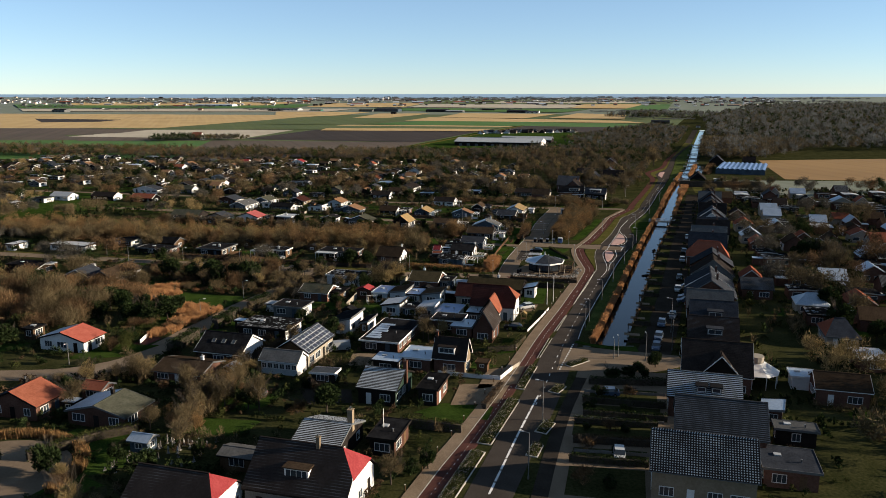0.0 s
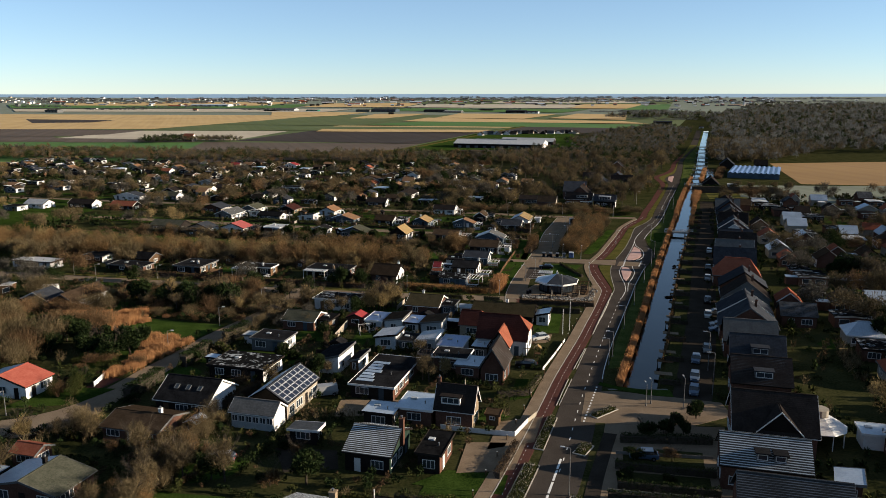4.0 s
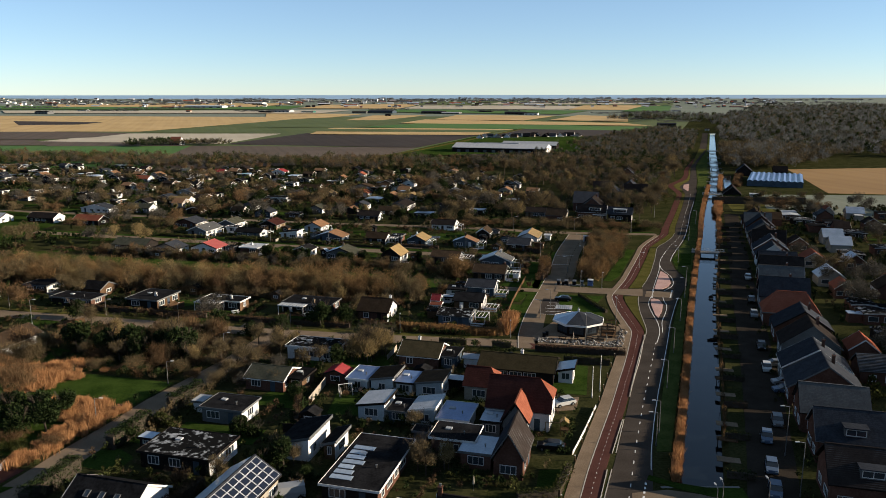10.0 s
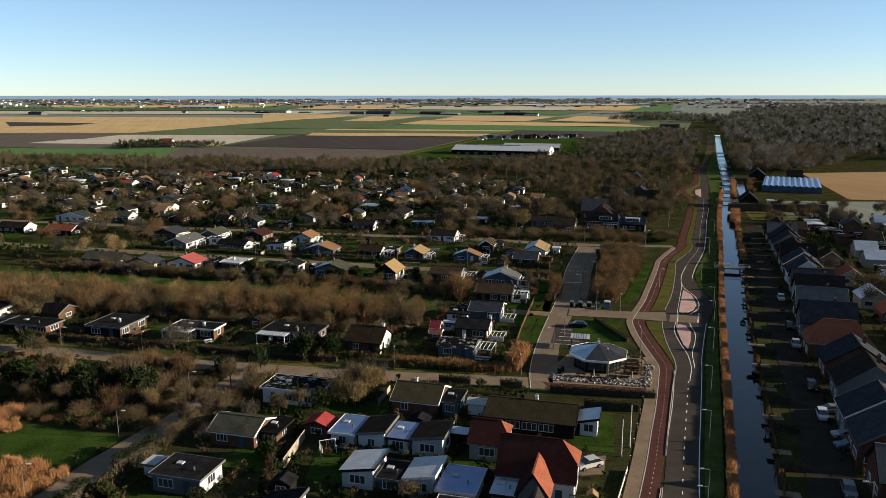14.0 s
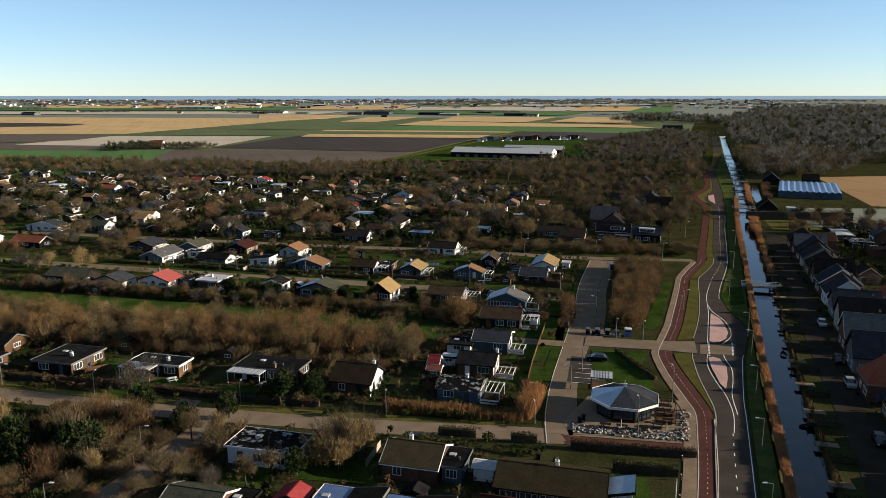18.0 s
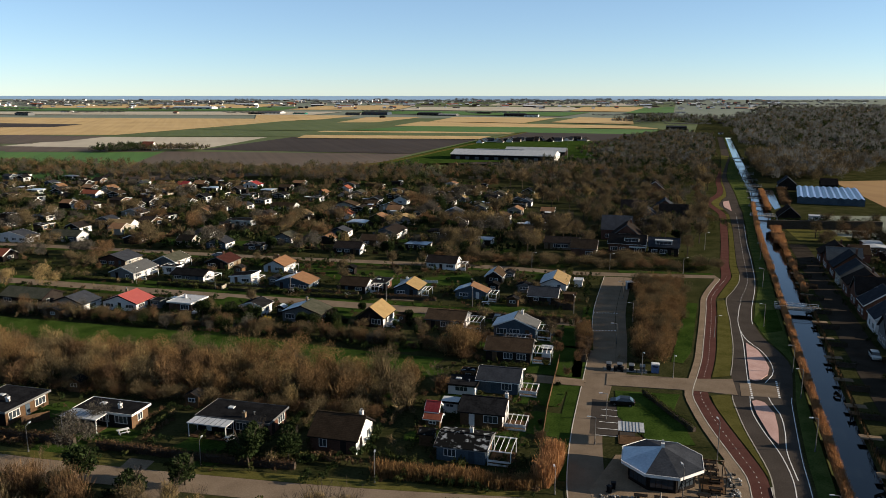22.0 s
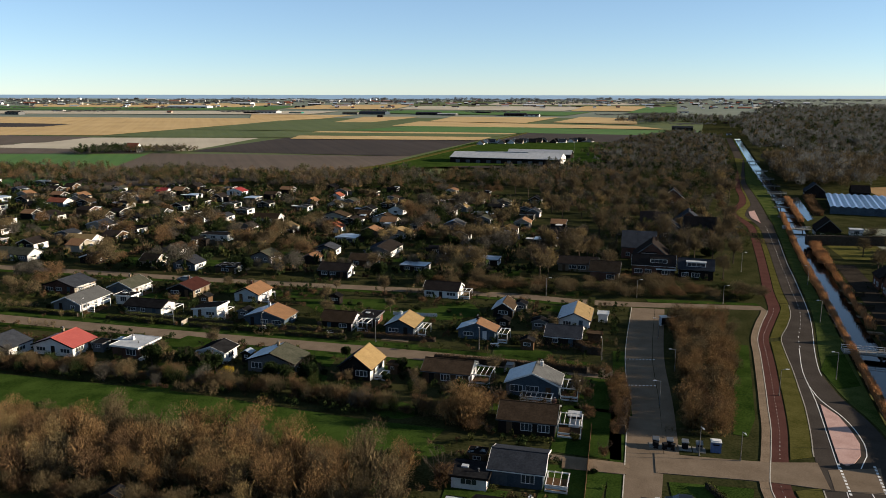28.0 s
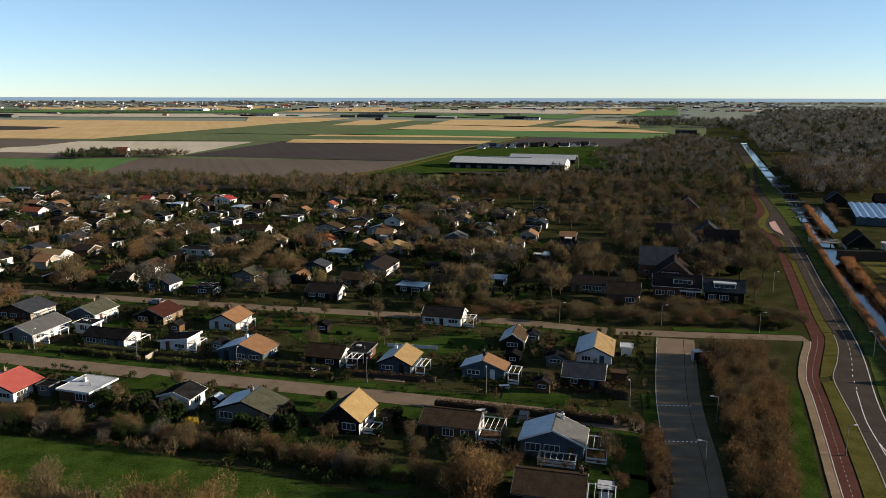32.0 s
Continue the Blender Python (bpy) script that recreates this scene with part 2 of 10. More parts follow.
M["felt"] = rough_mat("black_roof_felt", (0.012, 0.012, 0.013), (0.040, 0.040, 0.042), 0.5, 0.7, 0.2, 6, 0.3, 0.0, "Object")
M["felt_worn"] = rough_mat("blotched_roof_felt", (0.020, 0.020, 0.020), (0.62, 0.64, 0.66), 0.45, 0.7, 0.2, 3, 0.1, 0.0, "Object", lo=1.04, hi=1.2)
M["corr"] = row_mat("corrugated_sheet", (0.160, 0.156, 0.148), (0.288, 0.280, 0.264), 0.5, 1, 0.6, 0.08)
# on left slopes: rime with the blue of skylight put into its colour
M["zinc"] = row_mat("blue_zinc_and_painted_sky", (0.52, 0.62, 0.74), (0.78, 0.90, 1.05), 0.5, 0, 0.35, 0.03, 0.4, 0.4)
# on flat roofs this blue base colour stands for reflected sky
M["blue_and_sky"] = row_mat("deep_blue_and_painted_sky", (0.13, 0.22, 0.46), (0.22, 0.34, 0.66), 0.6, 0, 0.35, 0.03, 0.4, 0.4)
M["palepanel"] = row_mat("pale_roof_panel", (0.70, 0.73, 0.75), (0.98, 1.00, 1.02), 0.9, 0, 0.4, 0.02)
M["metal"] = rough_mat("galvanised_steel", (0.36, 0.36, 0.36), (0.52, 0.52, 0.51), 2.0, 0.45, 0.05, 8, 0.1, 0.7)
M["darkmetal"] = rough_mat("dark_steel", (0.02, 0.02, 0.022), (0.05, 0.05, 0.052), 2.0, 0.45, 0.05, 8, 0.1, 0.3)
M["twig"] = blade_mat("bare_twigs", (0.115, 0.088, 0.048), (0.300, 0.232, 0.124), 0.20, 0.42)
M["twig_red"] = blade_mat("reddish_twigs", (0.132, 0.082, 0.043), (0.325, 0.206, 0.104), 0.20, 0.42)
M["twig_russet"] = blade_mat("russet_twigs", (0.180, 0.112, 0.050), (0.420, 0.266, 0.118), 0.20, 0.42)
M["twig_gold"] = blade_mat("golden_twigs", (0.270, 0.200, 0.090), (0.520, 0.385, 0.175), 0.20, 0.45)
M["twig_grey"] = blade_mat("grey_brown_twigs", (0.092, 0.084, 0.067), (0.205, 0.187, 0.150), 0.15, 0.55, 0.15)
# distance haze is put into these two greyed, lightened twig colours
M["twig_far"] = blade_mat("far_haze_grey_twigs", (0.185, 0.190, 0.178), (0.360, 0.365, 0.355), 0.05, 0.3, 0.4)
M["twig_wood"] = blade_mat("wood_haze_twigs", (0.140, 0.146, 0.138), (0.280, 0.288, 0.276), 0.03, 0.3, 0.5)
M["greenwood"] = row_mat("dark_green_boards", (0.035, 0.060, 0.045), (0.060, 0.095, 0.075), 0.16, 2, 0.75, 0.01)
M["bark"] = rough_mat("grey_bark", (0.075, 0.060, 0.046), (0.15, 0.125, 0.098), 1.5, 0.95, 0.4, 8, 0.2, 0, "Object")
M["leaf"] = blade_mat("evergreen_leaf", (0.022, 0.036, 0.013), (0.060, 0.085, 0.030), 0.4)
M["hedge"] = blade_mat("hedge_leaf", (0.045, 0.060, 0.018), (0.120, 0.125, 0.040), 0.5)
M["beech"] = blade_mat("russet_hedge_leaf", (0.085, 0.058, 0.034), (0.180, 0.116, 0.066), 0.5, 0.4)
M["yellow_leaf"] = rough_mat("yellow_leaf", (0.42, 0.30, 0.02), (0.62, 0.46, 0.05), 0.8, 0.85, 0, 8, 0.1)
M["reed"] = blade_mat("dry_reed", (0.510, 0.255, 0.105), (0.880, 0.465, 0.210), 0.35, 0.25)
M["pampas"] = blade_mat("russet_grass", (0.210, 0.120, 0.050), (0.520, 0.310, 0.130), 0.5, 0.35)
M["stone"] = rough_mat("pale_boulder", (0.12, 0.11, 0.10), (0.85, 0.80, 0.72), 0.8, 0.9, 0.4, 8, 0.8, lo=0.85, hi=1.25)
M["concrete"] = rough_mat("concrete", (0.32, 0.30, 0.27), (0.46, 0.44, 0.40), 0.5, 0.85, 0.2, 9, 0.1)


def glassy(name, colour, rough=0.06):
    m, nt, n, l, b = node_mat(name)
    b.inputs["Base Color"].default_value = (*colour, 1)
    b.inputs["Roughness"].default_value = rough
    b.inputs["IOR"].default_value = 1.5
    b.inputs["Specular IOR Level"].default_value = 0.6
    return m


M["pane"] = glassy("window_glass", (0.022, 0.028, 0.034))
M["pv"] = glassy("solar_cell", (0.004, 0.005, 0.010), 0.3)
M["carglass"] = glassy("car_glass", (0.012, 0.014, 0.016), 0.05)
M["rubber"] = rough_mat("tyre_rubber", (0.012, 0.012, 0.012), (0.028, 0.028, 0.028), 3, 0.9)
for cname, col in (("car_white", (0.72, 0.72, 0.70)), ("car_black", (0.014, 0.014, 0.016)), ("car_blue", (0.12, 0.17, 0.26)), ("car_grey", (0.22, 0.23, 0.24)), ("car_silver", (0.42, 0.43, 0.44)), ("plastic_red", (0.55, 0.05, 0.03)), ("plastic_blue", (0.05, 0.18, 0.40)), ("plastic_green", (0.03, 0.25, 0.18))):
    M[cname] = glassy(cname, tuple(0.4 * q for q in col), 0.3)
    M[cname].node_tree.nodes["Principled BSDF"].inputs["Specular IOR Level"].default_value = 0.2
m, nt, n, l, b = node_mat("canal_water")
b.inputs["Base Color"].default_value, b.inputs["Roughness"].default_value, b.inputs["IOR"].default_value = (0.002, 0.003, 0.004, 1), 0.07, 1.33
b.inputs["Specular IOR Level"].default_value = 0.35
tc, nz, bp = n.new("ShaderNodeNewGeometry"), n.new("ShaderNodeTexNoise"), n.new("ShaderNodeBump")
nz.inputs["Scale"].default_value, nz.inputs["Detail"].default_value = 1.6, 4
bp.inputs["Strength"].default_value, bp.inputs["Distance"].default_value = 0.25, 0.02
l.new(tc.outputs["Position"], nz.inputs["Vector"])
l.new(nz.outputs[0], bp.inputs["Height"])
l.new(bp.outputs[0], b.inputs["Normal"])
M["water"] = m
m, nt, n, l, b = node_mat("far_sea_glow")
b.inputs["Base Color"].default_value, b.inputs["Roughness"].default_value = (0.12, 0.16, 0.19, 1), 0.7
# a slight glow stands for skylight on the distant sea
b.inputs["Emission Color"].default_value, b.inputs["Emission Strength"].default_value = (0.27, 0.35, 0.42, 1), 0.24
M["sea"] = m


# ---- small builders ----
def mesh_of(name, verts, faces, material, mats=None, index=None, smooth=False):
    me = bpy.data.meshes.new(name)
    me.from_pydata(verts, [], faces)
    for mm in ([material] if mats is None else mats):
        me.materials.append(mm)
    if index is not None:
        me.polygons.foreach_set("material_index", index)
    if smooth:
        me.polygons.foreach_set("use_smooth", [True] * len(me.polygons))
    me.update()
    return me


def child(name, me, parent, m=None, label=""):
    ob = new(name, me)
    ob.parent = parent
    if m is not None:
        ob.matrix_basis = m
    if label:
        ob["label"] = label
    return ob


def part(name, bm, material, parent, label=""):
    me = bpy.data.meshes.new(name)
    bm.to_mesh(me)
    bm.free()
    me.materials.append(material)
    return child(name, me, parent, None, label)


def empty(name, m, label, category, group=""):
    ob = new(name)
    ob.empty_display_size = 0.3
    ob.matrix_basis = m
    return tagged(ob, label, category, group)


def box_data(x0, y0, z0, x1, y1, z1):
    v = [(x0, y0, z0), (x1, y0, z0), (x1, y1, z0), (x0, y1, z0), (x0, y0, z1), (x1, y0, z1), (x1, y1, z1), (x0, y1, z1)]
    f = [(0, 3, 2, 1), (4, 5, 6, 7), (0, 1, 5, 4), (1, 2, 6, 5), (2, 3, 7, 6), (3, 0, 4, 7)]
    return v, f


def boxes_data(list_of_boxes):
    v, f = [], []
    for bx in list_of_boxes:
        a, c = box_data(*bx)
        k = len(v)
        v += a
        f += [tuple(i + k for i in q) for q in c]
    return v, f


CACHE = {}


def box_mesh(name, dims, material):
    key = (name, tuple(round(d, 2) for d in dims), material.name)
    if key not in CACHE:
        CACHE[key] = mesh_of(name, *box_data(*dims), material)
    return CACHE[key]


def along(line, step):
    """Points every step metres along a polyline, with the way of the line there."""
    out, left = [], 0.0
    for (x0, y0), (x1, y1) in zip(line, line[1:]):
        d = math.hypot(x1 - x0, y1 - y0)
        s = left
        while s < d:
            out.append((x0 + (x1 - x0) * s / d, y0 + (y1 - y0) * s / d, math.atan2(y1 - y0, x1 - x0)))
            s += step
        left = s - d
    return out


def smooth_line(line, step=2.0):
    """A Catmull-Rom curve through the points of a polyline."""
    p = [Vector((*q, 0)) for q in line]
    p = [p[0] * 2 - p[1], *p, p[-1] * 2 - p[-2]]
    out = []
    for a, b_, c, d in zip(p, p[1:], p[2:], p[3:]):
        k = max(1, int((c - b_).length / step))
        for i in range(k):
            t = i / k
            q = 0.5 * (2 * b_ + (c - a) * t + (2 * a - 5 * b_ + 4 * c - d) * t * t + (3 * b_ - a - 3 * c + d) * t ** 3)
            out.append((q.x, q.y))
    out.append(tuple(p[-2][:2]))
    return out


def ribbon(name, left, right, z, material, label="", category="", kind="structure", thick=0.12):
    """A paved strip between two lines, with thickness."""
    n = max(30, int(sum(math.hypot(q[0] - p[0], q[1] - p[1]) for p, q in zip(left, left[1:])) / 2.5))
    a, b_ = resample(left, n), resample(right, n)
    v = [(x, y, z) for x, y in a] + [(x, y, z) for x, y in b_]
    k = n + 1
    v += [(x, y, z - thick) for x, y, z in v]
    f = [(i, k + i, k + i + 1, i + 1) for i in range(n)]
    f += [(2 * k + i, i, i + 1, 2 * k + i + 1) for i in range(n)] + [(k + i, 3 * k + i, 3 * k + i + 1, k + i + 1) for i in range(n)]
    f += [(0, 2 * k, 3 * k, k), (n, k + n, 3 * k + n, 2 * k + n)]
    return tagged(new(name, mesh_of(name, v, f, material)), label, category, "", kind)


def resample(line, n):
    line = smooth_line(line, 1.0)
    d = [0.0]
    for p, q in zip(line, line[1:]):
        d.append(d[-1] + math.hypot(q[0] - p[0], q[1] - p[1]))
    s = np.linspace(0, d[-1], n + 1)
    return list(zip(np.interp(s, d, [p[0] for p in line]), np.interp(s, d, [p[1] for p in line])))


def offset(line, d):
    """The line moved d metres to its right."""
    out = []
    for i, (x, y) in enumerate(line):
        x0, y0 = line[max(0, i - 1)]
        x1, y1 = line[min(len(line) - 1, i + 1)]
        k = math.hypot(x1 - x0, y1 - y0)
        out.append((x + (y1 - y0) / k * d, y - (x1 - x0) / k * d))
    return out


FLAT = []           # outlines of lawns, drives and yards


def stretch(line, y0, y1):
    """The part of a line between two values of y."""
    ys_ = [p[1] for p in line]
    at = lambda y: (float(np.interp(y, ys_, [p[0] for p in line])), y)
    y0, y1 = max(y0, ys_[0]), min(y1, ys_[-1])
    return [at(y0)] + [p for p in line if y0 + 0.5 < p[1] < y1 - 0.5] + [at(y1)]


def slab(name, pts, z, material, label="", category="", kind="structure", thick=0.12):
    """A flat polygon with thickness."""
    FLAT.append(pts)
    n = len(pts)
    v = [(x, y, z) for x, y in pts] + [(x, y, z - thick) for x, y in pts]
    f = [tuple(range(n))] + [((i + 1) % n, i, n + i, n + (i + 1) % n) for i in range(n)]
    bm = bmesh.new()
    vs = [bm.verts.new(p) for p in v]
    for q in f:
        bm.faces.new([vs[i] for i in q])
    bmesh.ops.recalc_face_normals(bm, faces=bm.faces)
    me = bpy.data.meshes.new(name)
    bm.to_mesh(me)
    bm.free()
    me.materials.append(material)
    return tagged(new(name, me), label, category, "", kind)


# ---- the land: one sheet to the horizon, which lifts a little far off ----
def land(x, y):
    d = math.hypot(x * 0.8, y)
    return 0.0 if d < 1700 else 50.0 * ((d - 1700) / 3250) ** 1.25


LX = [-3600, -3000, -2500, -2000, -1500, -1100, -700, -400, -200, 0, 200, 400, 700, 1100, 1500, 2000, 2500, 3000, 3600]
LY = [-700, -300, 0, 90, 400, 640, 800, 1200, 1700, 1900, 2100, 2300, 2500, 2700, 2900, 3100, 3250, 3400]


CANAL_Y = [155.9, 200, 230, 268, 300, 345, 386, 427, 480, 550, 628, 745, 990, 1090]


def canal_left(y):
    return float(np.interp(y, CANAL_Y, [31.0, 46.2, 56.2, 69.3, 80.5, 96.4, 110.4, 124.9, 144.6, 170.7, 196.5, 235.5, 319.5, 354.0]))


def canal_right(y):
    return float(np.interp(y, CANAL_Y, [37.0, 52.1, 61.9, 74.9, 86.8, 102.4, 116.6, 131.1, 150.9, 176.2, 202.0, 241.0, 325.0, 359.5]))


def sheet():
    """The ground, cut open along the canal, whose banks fall to the water."""
    v, f, idx = [], [], {}

    def vert(x, y, z):
        key = (round(x, 2), round(y, 2), round(z, 2))
        if key not in idx:
            idx[key] = len(v)
            v.append((x, y, z))
        return idx[key]
    cuts = [155.0 + 15 * i for i in range(62)]
    ys = sorted(set(LY) | set(cuts))
    for y0, y1 in zip(ys, ys[1:]):
        if y0 >= cuts[0] and y1 <= cuts[-1]:
            for xs in (([x for x in LX if x < canal_left(y0) - 12], canal_left, -1), ([x for x in LX if x > canal_right(y1) + 14], canal_right, 1)):
                edge, side = xs[1], xs[2]
                cols = xs[0]
                for a, b_ in zip(cols, cols[1:]):
                    f.append((vert(a, y0, 0), vert(b_, y0, 0), vert(b_, y1, 0), vert(a, y1, 0)))
                near = cols[-1] if side < 0 else cols[0]
                q = [vert(near, y0, 0), vert(edge(y0) + side * 1.5, y0, 0), vert(edge(y1) + side * 1.5, y1, 0), vert(near, y1, 0)]
                f.append(tuple(q if side < 0 else q[::-1]))
                q = [vert(edge(y0) + side * 1.5, y0, 0), vert(edge(y0), y0, -1.3), vert(edge(y1), y1, -1.3), vert(edge(y1) + side * 1.5, y1, 0)]
                f.append(tuple(q if side < 0 else q[::-1]))
            f.append((vert(canal_left(y0), y0, -1.3), vert(canal_right(y0), y0, -1.3), vert(canal_right(y1), y1, -1.3), vert(canal_left(y1), y1, -1.3)))
        else:
            for a, b_ in zip(LX, LX[1:]):
                f.append((vert(a, y0, land(a, y0)), vert(b_, y0, land(b_, y0)), vert(b_, y1, land(b_, y1)), vert(a, y1, land(a, y1))))
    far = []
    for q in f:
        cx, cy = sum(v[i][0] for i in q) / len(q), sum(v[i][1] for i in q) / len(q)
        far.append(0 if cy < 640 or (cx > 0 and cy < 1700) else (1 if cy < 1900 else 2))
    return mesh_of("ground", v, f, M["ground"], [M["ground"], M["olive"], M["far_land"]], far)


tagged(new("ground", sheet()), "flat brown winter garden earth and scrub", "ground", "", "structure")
ys = [155.5 + 15 * i for i in range(61)]
water_v = [(canal_left(y) - 0.4, y, -0.9) for y in ys] + [(canal_right(y) + 0.4, y, -0.9) for y in ys]
water_f = [(i, len(ys) + i, len(ys) + i + 1, i + 1) for i in range(len(ys) - 1)]
tagged(new("water", mesh_of("water", water_v, water_f, M["water"])), "dark still water of a straight canal", "water", "", "structure")
tagged(new("quay_wall", mesh_of("quay_wall", *box_data(28.4, 154.9, -1.4, 39.4, 155.4, 0.02), M["concrete"])), "concrete wall closing the end of the canal", "wall", "", "structure")
tagged(new("sea", mesh_of("sea", [(-3600, 3950, 8), (3600, 3950, 8), (3600, 3950, 38.0), (-3600, 3950, 38.0)], [(0, 1, 2, 3)], M["sea"])), "thin glowing backdrop band for the sea on the horizon", "backdrop", "", "structure")


# ---- roads ----
ROAD_R = [(-14, 21), (8.8, 94), (20.4, 130), (30.5, 167), (35.5, 182.9), (43.1, 205.1), (49.2, 223), (52.2, 232), (59.4, 251.2), (65.2, 264.5), (68.0, 271.5), (69.3, 279.2), (69.6, 285.7), (70.2, 291.1), (72.2, 301), (75.2, 308.8), (78.9, 317.5), (82.6, 325.7), (86.5, 334.7), (91.8, 348.3), (102.5, 378.6), (110, 400.5), (121.5, 432), (131, 459), (136.4, 474), (142.0, 492), (153.8, 527.7), (167.2, 570), (184.9, 626), (213, 700), (251, 800), (347, 1080)]
ROAD_L = [(-20.5, 21), (2.2, 94), (13.4, 130), (18.6, 147.9), (24.2, 164.4), (29.0, 178.9), (34.2, 194.8), (40.8, 214.5), (44.7, 225.5), (46.3, 235), (47.4, 242.4), (49.6, 252.9), (51.0, 257.6), (54.4, 267.2), (57.0, 273.2), (61.2, 284.1), (64.2, 293), (67.6, 303.2), (70.4, 312.4), (74.0, 322.9), (79.2, 331.6), (84.4, 341.3), (88.6, 352), (93.0, 366), (104.4, 398.3), (113.5, 424), (126.5, 462.5), (129.6, 474), (134.2, 497), (142.5, 516), (150.5, 532), (162, 566), (176, 609), (207, 696), (245, 802), (341, 1083)]
BIKE_R = [(-21.5, 33), (-1.1, 93.8), (4.9, 110), (10.2, 125), (16.9, 145), (21.8, 160.2), (26.0, 172), (30.5, 184.5), (34.2, 195.5), (37.9, 206), (41.7, 217.8), (44.0, 225.5), (44.5, 232), (44.9, 242.4), (45.4, 250.7), (46.4, 257.1), (50.2, 266.5), (53.1, 273.2), (54.9, 277.7), (57.3, 284.1), (60.5, 293), (64.2, 303.2), (67.4, 312.4), (71.0, 322.9), (75.9, 332), (82.0, 343), (84.6, 348.3), (89.7, 364), (94.6, 377.4), (102.2, 398.3), (111.1, 423.2), (124.6, 462), (128.0, 476), (129.8, 490), (131.4, 499.9), (135.3, 510.5), (148.6, 534), (159.0, 561), (173.6, 605), (209.5, 696.6), (248, 793)]
BIKE_L = [(-24.3, 34), (-3.8, 93.8), (2.3, 110), (7.7, 125), (14.4, 145), (19.3, 160.2), (23.5, 172), (28.0, 184.5), (31.7, 195.5), (35.3, 206), (39.0, 217.8), (41.2, 225.5), (41.5, 232), (41.8, 242.4), (42.5, 250.7), (43.6, 257.2), (47.6, 266.5), (50.5, 273.2), (52.3, 277.7), (54.6, 284.1), (57.9, 293), (61.6, 303.2), (64.9, 312.4), (68.6, 322.9), (74.5, 334.7), (78.6, 341.9), (81.6, 348.3), (86.9, 364), (91.8, 377.4), (99.4, 398.2), (108.2, 423.2), (121.6, 462), (125.0, 476.5), (126.8, 490), (128.4, 501), (132.6, 512.5), (145.8, 536), (156.2, 562), (170.9, 606), (206.9, 697.4), (245.4, 794)]
ROAD_MID = [(0.5 * (float(np.interp(y, [p[1] for p in ROAD_L], [p[0] for p in ROAD_L])) + float(np.interp(y, [p[1] for p in ROAD_R], [p[0] for p in ROAD_R]))), y) for y in range(24, 1076, 6)]
ribbon("main_road", ROAD_L, ROAD_R, 0.03, M["asphalt"], "worn dark asphalt two-lane road", "road")
ribbon("cycle_path", BIKE_L, BIKE_R, 0.06, M["bike"], "red asphalt two-way cycle path", "cycle path")
PAVED_A, PAVED_B = stretch(BIKE_L, 30, 231), stretch(BIKE_L, 231, 345)
ribbon("pavement", offset(PAVED_A, -2.2), offset(PAVED_A, -0.1), 0.10, M["paver"], "sandy paved footpath beside the cycle path", "pavement")
ribbon("pavement", offset(PAVED_B, -1.5), offset(PAVED_B, -0.1), 0.10, M["paver"], "sandy paved footpath beside the cycle path", "pavement")
for y0, y1 in ((226.5, 256), (266, 320.5), (324, 351)):
    ribbon("verge", offset(stretch(BIKE_R, y0 - 0.6, y1), 0.25), offset(stretch(ROAD_L, y0, y1 + 0.6), -0.3), 0.10, M["verge"], "rough grass strip between road and cycle path", "verge")
for y0, y1 in ((352, 468), (482, 800)):
    ribbon("verge", offset(stretch(BIKE_R, y0, y1), 0.2), offset(stretch(ROAD_L, y0, y1), -0.2), 0.09, M["verge"], "rough grass strip between road and cycle path", "verge")
BANK_L = offset(stretch(ROAD_R, 166, 1070), 0.5)
ribbon("bank_verge", BANK_L, [(canal_left(y) - 1.5, y) for x, y in BANK_L], 0.05, M["bank"], "dark grassy canal bank beside the road", "verge")
ST_B_L = [(14.0, 214), (15.2, 225), (18.8, 242), (25.4, 267), (30.8, 288), (36.6, 314), (46.3, 348)]
ST_B_R = [(19.4, 214), (21.0, 227), (24.6, 245), (31.0, 266), (36.2, 287), (41.8, 312), (52, 347)]
ribbon("street", ST_B_L, ST_B_R, 0.035, M["street"], "brown paved residential street", "street")
ribbon("street", [(34, 300.5), (28, 304.6), (-17.8, 317.5), (-70, 330.6), (-150, 352), (-240, 376)], [(34, 295.5), (24, 300), (-18.8, 312.2), (-71, 325.3), (-151, 346.8), (-241, 371)], 0.045, M["street"], "brown paved residential street", "street")
ribbon("street", [(80, 349.5), (50, 353), (33, 356.5), (9.7, 364), (-62, 378), (-130, 394), (-240, 418)], [(80, 345.5), (50, 348.5), (33, 351.5), (9.7, 359), (-62.5, 373.5), (-130.5, 389), (-241, 413)], 0.04, M["street"], "brown paved residential street", "street")
ribbon("street", [(19, 219), (8, 220.5), (-19.1, 223.8), (-58.8, 231), (-89, 238), (-170, 255), (-240, 268)], [(18, 213.6), (7, 215.3), (-20, 218.8), (-60, 226.2), (-90, 233), (-171, 250), (-241, 263)], 0.05, M["street"], "brown paved residential street", "street")
ribbon("street", [(-110, 139), (-84, 140), (-74, 141.6), (-67, 146.6), (-64.4, 153.5), (-62.7, 159), (-61.1, 165.4), (-58.6, 173.3), (-57.0, 179), (-55.4, 185.5), (-52.2, 194.1), (-47.2, 208), (-43.2, 224)], [(-110, 133.6), (-84, 134.6), (-70, 134.6), (-62, 140.5), (-59.0, 150.5), (-57.2, 157.2), (-55.8, 163.6), (-53.4, 171.4), (-51.8, 177), (-50.2, 183.5), (-47, 192.2), (-42.5, 206.5), (-38.5, 223)], 0.04, M["street"], "brown paved residential street", "street")
